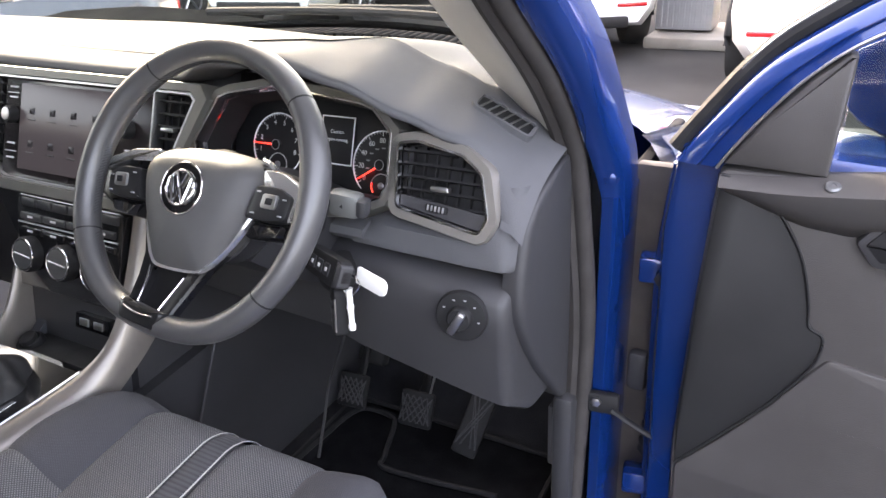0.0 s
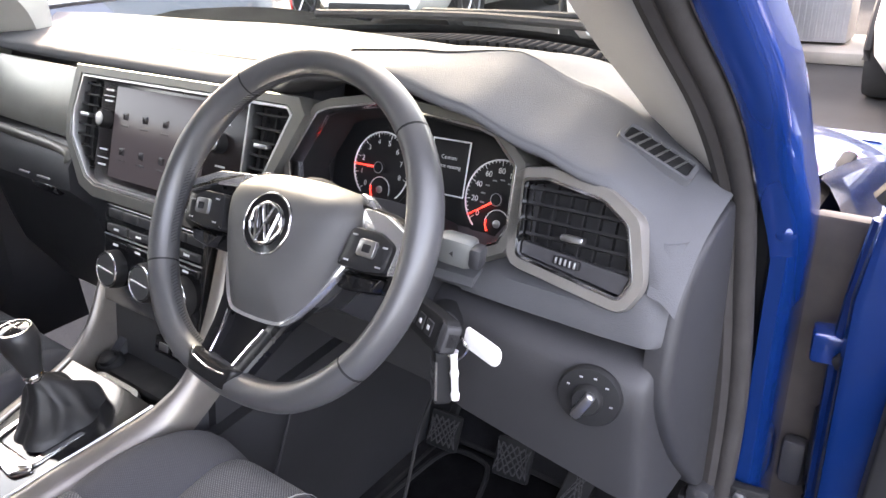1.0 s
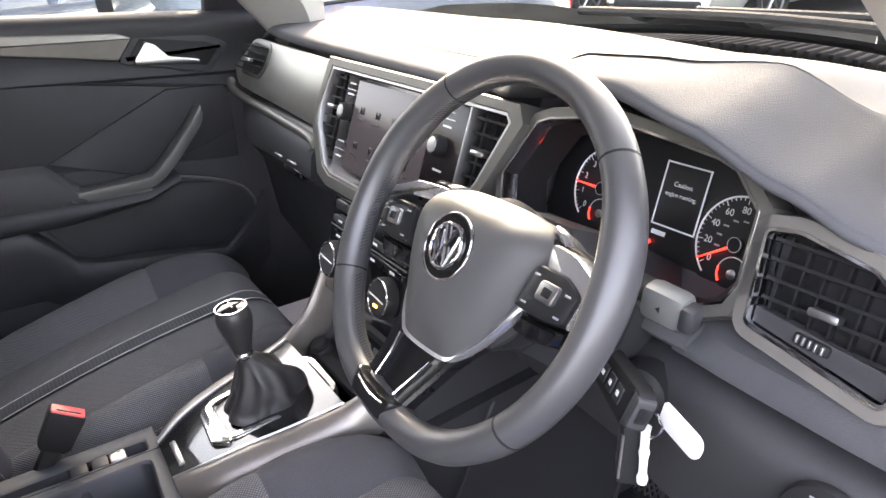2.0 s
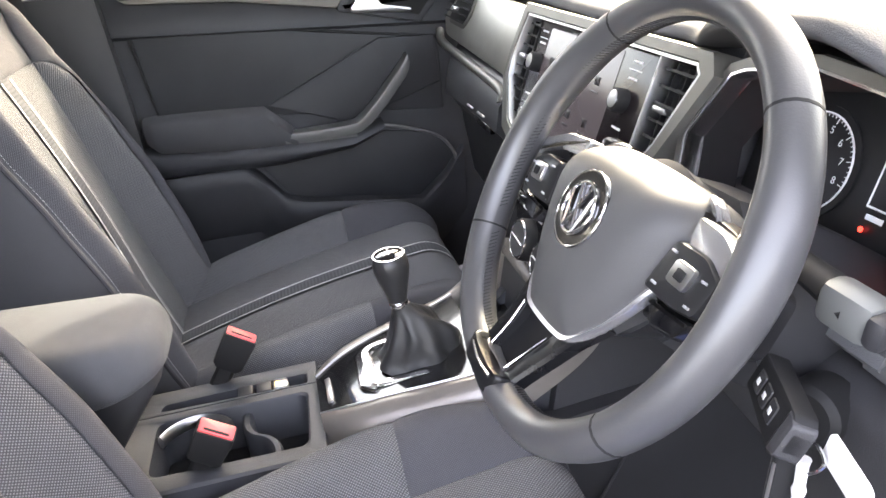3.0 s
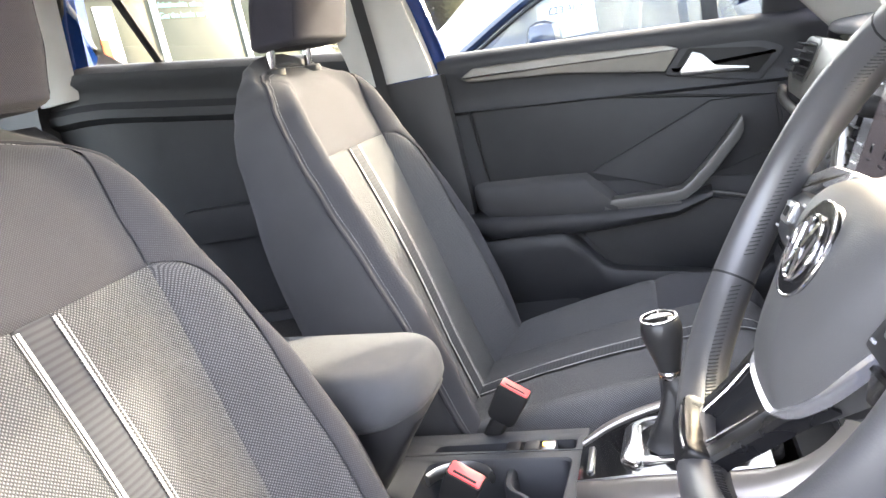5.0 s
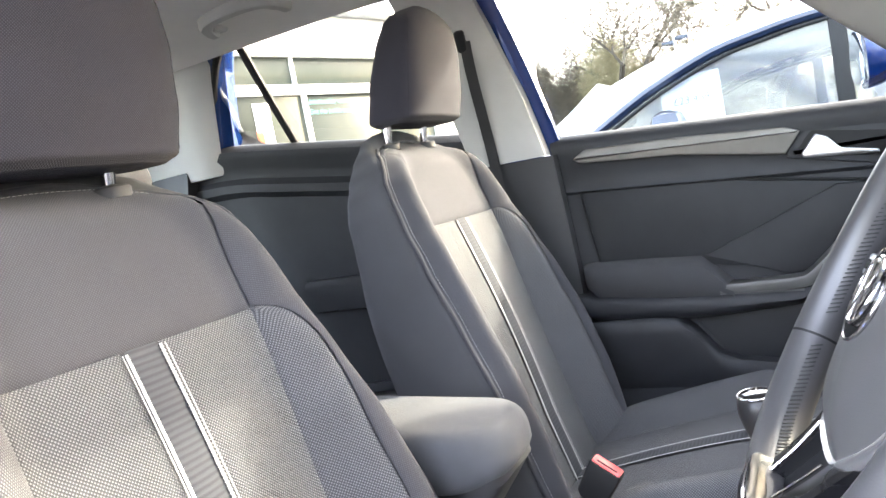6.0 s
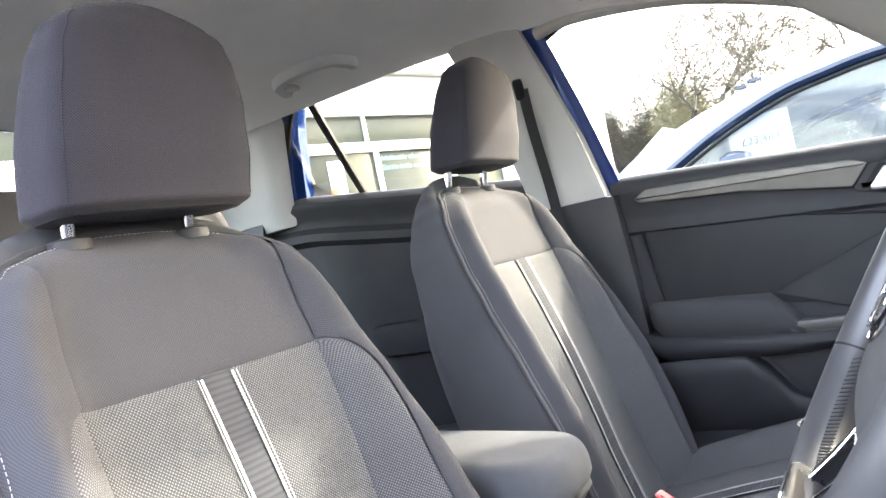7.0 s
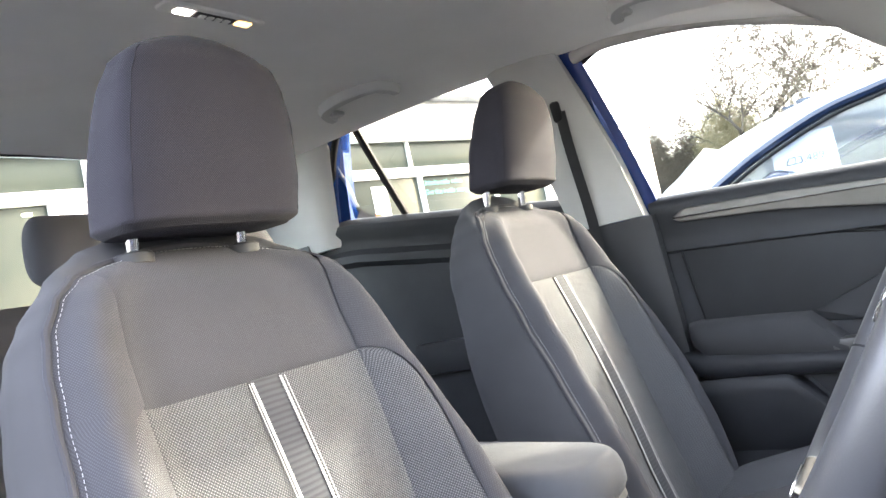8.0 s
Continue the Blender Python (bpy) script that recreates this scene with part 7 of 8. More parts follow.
# plain dark taupe panel added to fill the gap between post and door
part("gap_panel", rbox((0.764, 0.400, 0.62), (0.10, 0.02, 0.65), 0.005), GAP_TAUPE, od, "dark taupe panel filling the gap behind the hinges")
part("harness_boot", rbox((0.738, 0.380, 0.655), (0.026, 0.020, 0.060), 0.007), HARD_GREY, od, "grey connector boot")
# blue door mirror seen through the door glass
part("mirror_housing", loft([[Vector((1.045 + 0.13 * k * c, 0.405 + 0.14 * t, 1.075 + 0.085 * k * s)) for c, s in ((math.copysign(abs(math.cos(a)) ** 0.7, math.cos(a)), math.copysign(abs(math.sin(a)) ** 0.7, math.sin(a))) for a in (2 * math.pi * j / 24 for j in range(24)))] for t, k in ((0, 0.96), (0.05, 1.0), (0.4, 0.97), (0.7, 0.8), (0.92, 0.5), (1.0, 0.15))]), PAINT, od, "blue mirror housing", 60)
part("mirror_foot", loft([[Vector((x, y, z)) for y, z in ((0.37, 0.93), (0.37, 0.988), (0.47, 0.988), (0.47, 0.93))] for x in (0.86, 1.15)]), VENT_DARK, od, "black mirror foot")

# ---- footwell, keys and small things ----
def pedal(name, at, size, turn, label, arm):
    p = thing(name, at, label, "pedal", "pedals")
    m = pose(*at, *turn)
    w, h_ = size
    pad = rbox((0, 0, 0), (w, 0.014, h_), 0.005)
    bmesh.ops.transform(pad, matrix=m, verts=pad.verts)
    pp = part("pedal_pad", pad, RUBBER, p, "worn rubber pad")
    for i in range(-3, 4):
        for e in (-1, 1):
            bm = rbox((i * w / 5.0, -0.0075, 0), (0.0025, 0.004, h_ * 0.95), 0.0008, (0, e * 38, 0))
            for v in bm.verts:
                v.co.x = max(-w / 2 + 0.003, min(w / 2 - 0.003, v.co.x))
                v.co.z = max(-h_ / 2 + 0.004, min(h_ / 2 - 0.004, v.co.z))
            bmesh.ops.transform(bm, matrix=m, verts=bm.verts)
            part("tread_rib", bm, HARD_GREY, pp)
    part("pedal_arm", tube([m @ Vector((0, 0.01, 0.0)), m @ Vector((0, 0.03, 0.06)), Vector(arm)], 0.010, 8, 12, flat=0.6), BLACK, p, "black steel arm")
    if name == "brake_pedal":
        part("arm_edge", tube([m @ Vector((0.022, 0.0, 0.03)), m @ Vector((0.024, 0.01, 0.08))], 0.0025, 6, 2), SILVER, p)


pedal("clutch_pedal", (0.176, 0.466, 0.391), (0.062, 0.066), (-28, 0, 4), "worn black rubber clutch pedal with a diamond tread", (0.225, 0.56, 0.66))
pedal("brake_pedal", (0.309, 0.482, 0.377), (0.068, 0.068), (-28, 0, 4), "worn black rubber brake pedal with a diamond tread", (0.355, 0.56, 0.66))
pedal("accelerator", (0.437, 0.477, 0.396), (0.046, 0.130), (-38, 14, 4), "long black accelerator pedal with a diamond tread", (0.50, 0.56, 0.60))


def mat_sheet(u, v):
    x = 0.36 + (2 * u - 1) * 0.225
    y = -0.10 + 0.62 * v
    return Vector((x, y, floor_z(y) + 0.010 + 0.002 * noise.noise(Vector((x * 14, y * 14, 0)))))


mat = thing("floor_mat", (0.36, 0.1, 0.365), "black carpet floor mat with a bound edge", "floor mat")
part("mat_sheet", patch(mat_sheet, 24, 24, 0.006), CARPET, mat, "", 60)
edge = [mat_sheet(u, v) + Vector((0, 0, 0.004)) for u, v in [(i / 20, 1) for i in range(21)] + [(1, 1 - i / 20) for i in range(1, 21)] + [(1 - i / 20, 0) for i in range(1, 21)] + [(0, i / 20) for i in range(1, 20)]]
part("mat_binding", tube(edge, 0.005, 6, len(edge), closed=True, smooth=False), RUBBER, mat, "dark bound edge")
part("heel_pad", tube([(0.145, 0.293, 0.326), (0.152, 0.401, 0.326), (0.159, 0.467, 0.326), (0.181, 0.497, 0.326), (0.24, 0.495, 0.326), (0.262, 0.467, 0.326), (0.288, 0.395, 0.326), (0.316, 0.365, 0.326), (0.517, 0.389, 0.326)], 0.005, 6, 60), RUBBER, mat, "raised heel edge")
foot = thing("footwell_lining", (0.15, 0.3, 0.36), "dark carpeted footwell side lining", "footwell lining")
part("tunnel_side", loft([[Vector((x, y, z)) for y, z in ((-0.30, 0.36), (-0.30, 0.60), (0.05, 0.64), (0.30, 0.66), (0.70, 0.66), (0.70, 0.36))] for x in (0.112, 0.135)]), HARD_DARK, foot, "dark plastic tunnel side")
part("lining_seam", tube([(0.142, 0.02, 0.40), (0.145, 0.10, 0.50), (0.150, 0.16, 0.62), (0.152, 0.18, 0.66)], 0.0022, 6, 20), HARD_GREY, foot)
part("cable", tube([(0.222, 0.29, 0.378), (0.215, 0.325, 0.43), (0.222, 0.345, 0.50), (0.252, 0.36, 0.59), (0.285, 0.35, 0.68)], 0.0028, 6, 24), HARD_GREY, foot, "thin pale lining edge")
part("foot_rest", rbox((0.160, 0.60, 0.46), (0.07, 0.03, 0.16), 0.01, (-35, 0, 0)), RUBBER, foot, "black foot rest")

# keys: one in the lock, a spare and tags on the ring
keys = thing("key_bunch", (0.46, 0.08, 0.83), "black car keys with a white tag hanging from the ignition", "keys")
K1 = Plane((0.474, 0.074, 0.902), (0.917, -0.398, -0.017), (0.74, 0.0, 0.67))
k1 = part("key_fob", plate(K1, round_poly([(-0.034, -0.014), (0.030, -0.016), (0.036, -0.010), (0.036, 0.010), (0.030, 0.016), (-0.034, 0.014)], 0.004), 0.014, 0.007, 0.003), BLACK, keys, "black folding key fob")
part("fob_end", plate(K1, round_poly([(0.024, -0.0155), (0.036, -0.012), (0.036, 0.012), (0.024, 0.0155)], 0.003), 0.015, 0.0078, 0.003), HARD_GREY, k1)
for u in (-0.018, -0.004, 0.010):
    part("fob_button", plate(K1, round_poly([(u - 0.0055, -0.007), (u + 0.0055, -0.007), (u + 0.0055, 0.007), (u - 0.0055, 0.007)], 0.002), 0.003, 0.0082, 0.001), HARD_DARK, k1)
    part("button_mark", plate(K1, [(u - 0.002, -0.002), (u + 0.002, -0.002), (u + 0.002, 0.002), (u - 0.002, 0.002)], 0.0006, 0.0086, 0.0001), WHITE_PRINT, k1)
part("key_blade", tube([K1.at(-0.034, 0, 0), K1.at(-0.05, 0, 0)], 0.004, 6, 2), SILVER, k1)
part("key_ring", tube([(0.492, 0.078, 0.888), (0.504, 0.076, 0.896), (0.512, 0.076, 0.888), (0.505, 0.074, 0.876), (0.494, 0.076, 0.870), (0.487, 0.078, 0.879)], 0.0012, 6, 30, closed=True), CHROME, keys, "thin steel ring")
K2 = Plane((0.479, 0.078, 0.848), (0.72, -0.66, 0.10), (0.12, 0.0, 0.99))
k2 = part("key_fob", plate(K2, round_poly([(-0.010, -0.027), (0.010, -0.027), (0.011, 0.023), (0.006, 0.028), (-0.006, 0.028), (-0.011, 0.023)], 0.004), 0.015, 0.007, 0.003), BLACK, keys, "black spare key fob")
part("fob_edge", tube([K2.at(0.0105, -0.021, 0.006), K2.at(0.0105, 0.017, 0.006)], 0.0012, 6, 2), SILVER, k2)
for v in (-0.010, 0.001, 0.012):
    part("fob_button", plate(K2, round_poly([(-0.006, v - 0.004), (0.006, v - 0.004), (0.006, v + 0.004), (-0.006, v + 0.004)], 0.002), 0.003, 0.0082, 0.001), HARD_DARK, k2)
T1 = Plane((0.526, 0.078, 0.892), (0.97, -0.20, -0.16), (0.2, 0.1, 0.95))
part("white_tag", plate(T1, round_poly([(-0.021, -0.0095), (0.021, -0.0095), (0.021, 0.0095), (-0.021, 0.0095)], [0.003, 0.0095, 0.0095, 0.003], 6), 0.003, 0.0015, 0.0008), WHITE_TAG, keys, "blank white plastic tag")
part("locking_nut_key", disc((0.498, 0.074, 0.853), (-0.02, 0.05, 1), [(0.0038, -0.022), (0.0044, -0.017), (0.0031, -0.014), (0.0033, 0.0), (0.0044, 0.005), (0.0033, 0.009), (0.0035, 0.022), (0.0044, 0.027)], 14), WHITE_TAG, keys, "pale turned plastic pin")

# rear bench
bench = thing("rear_bench", (0, -1.15, 0.45), "dark cloth rear bench with three low headrests", "rear seat")
def bench_back(u, v):
    x = -0.62 + 1.24 * u
    s = 0.62 * v
    d = 0.03 * math.cos(3 * math.pi * (u - 0.5)) ** 2 * math.sin(math.pi * min(1, v * 1.1)) - 0.04 * smoothstep(0.9, 1.0, v)
    return Vector((x, -1.16 - 0.34 * s + 0.93 * d, 0.62 + 0.93 * s + 0.34 * d))
part("backrest", patch(bench_back, 60, 30, -0.10), FAB_PLAIN, bench, "dark cloth rear backrest", 60)
part("seat_cushion", patch(lambda u, v: Vector((-0.62 + 1.24 * u, -1.2 + 0.50 * v, 0.64 + 0.03 * v - 0.10 * smoothstep(0.85, 1.0, v) + 0.015 * math.cos(3 * math.pi * (u - 0.5)) ** 2)), 40, 20, -0.10), FAB_BACK, bench, "dark rear cushion", 60)
for x in (-0.37, 0.0, 0.335):
    c = (x, -1.40, 1.285)
    rings = []
    for j in range(19):
        b = -math.cos(math.pi * j / 18)
        rr = math.sqrt(max(0, 1 - abs(b) ** 3))
        hw = 0.112 - 0.018 * b
        rings.append([Vector((c[0] + hw * (0.75 + 0.25 * rr) * math.copysign(abs(math.cos(a)) ** 0.5, math.cos(a)), c[1] - 0.03 * b + 0.045 * (0.2 + 0.8 * rr) * math.copysign(abs(math.sin(a)) ** 0.7, math.sin(a)), c[2] + 0.075 * b)) for a in (2 * math.pi * k / 32 for k in range(32))])
    bm = loft(rings)
    lay = bm.loops.layers.uv.new("UVMap")
    for f in bm.faces:
        for lp in f.loops:
            lp[lay].uv = (lp.vert.co.x, lp.vert.co.z)
    part("headrest", bm, FAB_PLAIN, bench, "low dark rear headrest", 70)
    for e in (-1, 1):
        part("headrest_post", tube([(x + 0.05 * e, -1.39, 1.15), (x + 0.05 * e, -1.40, 1.24)], 0.006, 8, 2), CHROME, bench)

# roof lamp, grab handles, belt
lamp = thing("roof_lamp", (0.026, -0.855, 1.54), "grey roof lamp with a white and an amber lens", "lamp")
LZ = roof_z(0.026, -0.855)
R = Plane((0.026, -0.855, LZ - 0.002), (1, 0.0, -0.02), (0, -1, 0.0))
part("lamp_base", plate(R, round_poly([(-0.10, -0.018), (0.10, -0.018), (0.10, 0.018), (-0.10, 0.018)], 0.012), 0.012, 0.004, 0.004), HEADLINER, lamp, "grey lamp base")
LW, LA = glow("lens_white", (1.0, 0.93, 0.80), 2.5), glow("lens_amber", (1.0, 0.55, 0.18), 0.35)
part("lens", plate(R, round_poly([(0.044, -0.008), (0.074, -0.008), (0.074, 0.008), (0.044, 0.008)], 0.004), 0.006, 0.007, 0.002), LW, lamp, "lit white lens")
part("lens", plate(R, round_poly([(-0.074, -0.008), (-0.044, -0.008), (-0.044, 0.008), (-0.074, 0.008)], 0.004), 0.006, 0.007, 0.002), LA, lamp, "lit amber lens")
part("switch_panel", plate(R, round_poly([(-0.040, -0.009), (0.040, -0.009), (0.040, 0.009), (-0.040, 0.009)], 0.003), 0.006, 0.006, 0.0015), HARD_GREY, lamp, "grey switch panel")
for u in (-0.024, -0.008, 0.008, 0.024):
    part("switch", plate(R, round_poly([(u - 0.006, -0.005), (u + 0.006, -0.005), (u + 0.006, 0.005), (u - 0.006, 0.005)], 0.002), 0.004, 0.008, 0.001), HEADLINER, lamp)


def grab(at_y, x, label):
    """A folding handle lying against the roof lining, its two feet ending in flat pads."""
    g = thing("grab_handle", (x, at_y, 1.44), label, "grab handle", "grab handles")
    def at(y, out):
        xx = x + out
        return Vector((xx, at_y + y, roof_z(xx, at_y + y)))
    way = [(-0.098, -0.004), (-0.096, 0.016), (-0.080, 0.044), (-0.045, 0.058), (0.0, 0.062), (0.045, 0.058), (0.080, 0.044), (0.096, 0.016), (0.098, -0.004)]
    rings = []
    pts = spline([at(y, o) for y, o in way], 44)
    for i, p in enumerate(pts):
        t = (pts[min(i + 1, 43)] - pts[max(i - 1, 0)]).normalized()
        up = Vector((0, 0, 1))
        side = t.cross(up).normalized()
        k = 1 + 0.35 * (1 - abs(2 * i / 43 - 1))
        rings.append([p + side * (a * 0.0125 * k) + up * (b - 0.004) for a, b in ((-1, 0.004), (-1, -0.010), (-0.7, -0.017), (0.7, -0.017), (1, -0.010), (1, 0.004))])
    part("handle_bar", loft(rings), GRAB, g, "grey moulded bar", 40)
    for e in (-1, 1):
        c = at(0.088 * e, 0.004)
        part("mount", rbox((c.x, c.y, c.z - 0.006), (0.046, 0.034, 0.016), 0.006, (0, 8, 0)), GRAB, g)


grab(-1.005, -0.500, "pale grey folding grab handle above the rear door")
grab(-0.295, -0.535, "pale grey folding grab handle above the front door")
belt = thing("seat_belt", (-0.66, -0.58, 1.0), "dark grey webbing seat belt hanging from the pillar", "seat belt")
def belt_sheet(u, v):
    y0, z0 = -0.588 + 0.004 * v, 0.70 + 0.67 * v
    return Vector((-0.684 + 0.052 * smoothstep(0.55, 1.0, v), y0 - 0.016 + 0.024 * u, z0))
part("webbing", patch(belt_sheet, 6, 30, 0.0015), BELT, belt, "dark grey webbing", 60)
part("belt_guide", rbox((-0.632, -0.596, 1.372), (0.016, 0.022, 0.045), 0.006, (0, 20, 10)), BLACK, belt, "black belt guide")

# ---- the yard outside ----
WHITE_PAINT = material("white_paint", (0.72, 0.72, 0.71), (0.76, 0.76, 0.75), 0.25, coat=1.0)
NAVY_PAINT = material("navy_paint", (0.008, 0.017, 0.042), (0.010, 0.020, 0.048), 0.25, metal=0.3, coat=1.0)
SILVER_PAINT = material("silver_paint", (0.40, 0.41, 0.42), (0.43, 0.44, 0.45), 0.25, metal=0.5, coat=1.0)
TYRE = material("tyre", (0.016, 0.016, 0.016), (0.024, 0.024, 0.024), 0.85)
RIM_METAL = material("rim_metal", (0.50, 0.50, 0.51), (0.55, 0.55, 0.56), 0.3, metal=1.0)
TAIL_RED = material("tail_red", (0.45, 0.012, 0.015), (0.5, 0.018, 0.02), 0.15, coat=0.8)
YELLOW = material("plate_yellow", (0.80, 0.50, 0.02), (0.82, 0.53, 0.03), 0.4)
CAR_GLASS = material("car_glass", (0.05, 0.065, 0.075), (0.06, 0.075, 0.085), 0.05, coat=1.0, rough2=0.07)


def parked_car(at, heading, paint, label, length=4.3, width=1.80, height=1.50, suv=0.0, cabin_on=True):
    """A hatchback: x forward in its own frame."""
    c = thing("parked_car", (at[0], at[1], 0.0), label, "car", "parked cars")
    m = pose(at[0], at[1], 0, 0, 0, heading)
    hl, hw = length / 2, width / 2
    def put(bm):
        bmesh.ops.transform(bm, matrix=m, verts=bm.verts)
        return bm
    # body: sections along its length
    secs = [(-hl, 0.86, 0.31, 0.72), (-hl + 0.10, 0.93, 0.27, 0.95), (-hl + 0.35, 0.94, 0.24, 0.98), (-0.9, 1.0, 0.22, 0.97 + suv), (0.2, 1.0, 0.22, 0.95 + suv), (hl - 1.25, 0.99, 0.22, 0.95 + suv), (hl - 0.5, 0.95, 0.24, 0.86 + suv), (hl - 0.12, 0.84, 0.28, 0.74), (hl, 0.60, 0.36, 0.60)]
    rings = []
    for x, w, z0, z1 in secs:
        ww = hw * w
        rings.append([Vector((x, y, z)) for y, z in ((-ww * 0.86, z0), (-ww * 0.97, z0 + 0.12), (-ww, z0 + 0.35 * (z1 - z0) + 0.05), (-ww * 0.985, z0 + 0.7 * (z1 - z0)), (-ww * 0.94, z1 - 0.03), (-ww * 0.85, z1), (0, z1 + 0.02), (ww * 0.85, z1), (ww * 0.94, z1 - 0.03), (ww * 0.985, z0 + 0.7 * (z1 - z0)), (ww, z0 + 0.35 * (z1 - z0) + 0.05), (ww * 0.97, z0 + 0.12), (ww * 0.86, z0))])
    part("body", put(loft(rings)), paint, c, "glossy painted body", 50)
    belt_z = 0.955 + suv
    cab = [(-hl + 0.12, 0.78, belt_z - 0.02, belt_z), (-hl + 0.42, 0.80, belt_z, height - 0.12), (-hl + 0.75, 0.80, belt_z, height - 0.02), (-0.3, 0.80, belt_z, height), (0.25, 0.80, belt_z, height - 0.02), (hl - 1.75, 0.78, belt_z, height - 0.10), (hl - 1.02, 0.86, belt_z - 0.02, belt_z)]
    def cabin(x, w, z0, z1, off):
        top = hw * (w - 0.13 * (z1 - z0) / 0.5) + off
        bot = hw * 0.93 + off
        return [Vector((x, y, z)) for y, z in ((-bot, z0), (-top - 0.02, z1 - 0.10 * min(1, (z1 - z0) * 2)), (-top * 0.93, z1), (0, z1 + 0.02), (top * 0.93, z1), (top + 0.02, z1 - 0.10 * min(1, (z1 - z0) * 2)), (bot, z0))]
    if cabin_on:
        part("window", put(loft([cabin(*s, 0.0) for s in cab])), CAR_GLASS, c, "dark reflecting glass", 60)
        part("roof", put(loft([[p + Vector((0, 0, 0.006)) for p in cabin(*s, 0.006)[2:5]] for s in cab], False)), paint, c, "painted roof", 60)
    for e in (-1, 1):
        line = [cabin(*s, 0.008)[5 if e > 0 else 1] for s in cab]
        if cabin_on:
            part("roof_rail", put(tube([q + Vector((0, 0, 0.03)) for q in line], 0.045, 8, 40, flat=0.7)), paint, c, "painted roof edge")
        part("waist_strip", put(tube([Vector((x, e * hw * 0.945, belt_z)) for x in (-hl + 0.3, -0.5, 0.4, hl - 1.1)], 0.014, 6, 12)), SILVER, c, "bright waist strip")
        part("wing_mirror", put(rbox((hl - 1.45, e * (hw + 0.06), belt_z + 0.06), (0.10, 0.20, 0.13), 0.04)), paint, c)
        part("tail_light", put(rbox((-hl + 0.10, e * hw * 0.70, 0.84), (0.12, 0.30, 0.14), 0.03)), TAIL_RED, c, "red tail light")
        part("headlight", put(rbox((hl - 0.16, e * hw * 0.66, 0.70), (0.20, 0.30, 0.11), 0.03)), CAR_GLASS, c, "clear headlight")
        part("reflector", put(rbox((-hl + 0.005, e * hw * 0.68, 0.45), (0.03, 0.24, 0.03), 0.006)), TAIL_RED, c, "red bumper reflector")
        for x in (-hl + 0.82, hl - 0.86):
            cc = (x, e * (hw - 0.10), 0.33)
            whl = part("wheel", put(disc(cc, (0, e, 0), [(0.21, -0.10), (0.315, -0.10), (0.33, -0.06), (0.33, 0.06), (0.315, 0.10), (0.235, 0.105), (0.22, 0.08)], 36)), TYRE, c, "black tyre")
            part("rim", put(disc(cc, (0, e, 0), [(0.225, 0.02), (0.225, 0.095), (0.21, 0.098), (0.20, 0.06)], 36)), RIM_METAL, whl, "silver rim")
            for k in range(5):
                a = 2 * math.pi * k / 5 + 0.3
                part("rim_spoke", put(tube([Vector(cc) + Vector((0, e * 0.085, 0)), Vector(cc) + Vector((0.21 * math.cos(a), e * 0.085, 0.21 * math.sin(a)))], 0.026, 6, 2, flat=0.5)), RIM_METAL, whl)
            part("wheel_arch", put(tube([Vector((x + 0.37 * math.cos(radians(a)), e * hw * 0.985, 0.33 + 0.37 * math.sin(radians(a)))) for a in range(-5, 186, 10)], 0.025, 6, 20, smooth=False)), BLACK, c, "dark wheel arch edge")
    part("bumper_insert", put(rbox((-hl + 0.03, 0, 0.315), (0.10, width * 0.66, 0.10), 0.03)), BLACK, c, "black lower bumper")
    for sgn, colour in ((-1, YELLOW), (1, WHITE_TAG)):
        pl_ = part("number_plate", put(rbox((sgn * (hl + 0.005), 0, 0.70 if sgn < 0 else 0.48), (0.02, 0.52, 0.115), 0.004)), colour, c, "plate with plain dark bars")
        for k in range(6):
            part("plate_bar", put(rbox((sgn * (hl + 0.016), -0.19 + 0.076 * k, 0.70 if sgn < 0 else 0.48), (0.003, 0.036, 0.075), 0.001)), BLACK, pl_)
    return c


def windshield_row():
    van = parked_car((1.08, 6.65), 90.5, WHITE_PAINT, "white parked sport utility car seen from behind", 4.4, 1.86, 1.62, 0.08)
    for x in (0.51, 0.59):
        part("tail_pipe", disc((x, 4.47, 0.27), (0, -1, 0), [(0.020, -0.05), (0.034, -0.05), (0.034, 0.02), (0.028, 0.022), (0.026, -0.02)], 20), CHROME, van, "chrome tail pipe")
    parked_car((-2.22, 7.36), 117, WHITE_PAINT, "white parked car with silver alloy wheels", 4.3, 1.8, 1.50)
    parked_car((-5.2, 8.2), 94, WHITE_PAINT, "white parked hatchback in the front row", 4.2, 1.78, 1.48)
    parked_car((-7.6, 7.9), 92, SILVER_PAINT, "silver parked hatchback in the front row", 4.2, 1.78, 1.48)


windshield_row()
near_car = parked_car((-3.10, 0.42), -90, NAVY_PAINT, "blue parked car with white roof and a window price card", 4.25, 1.82, 1.48, 0.02, False)


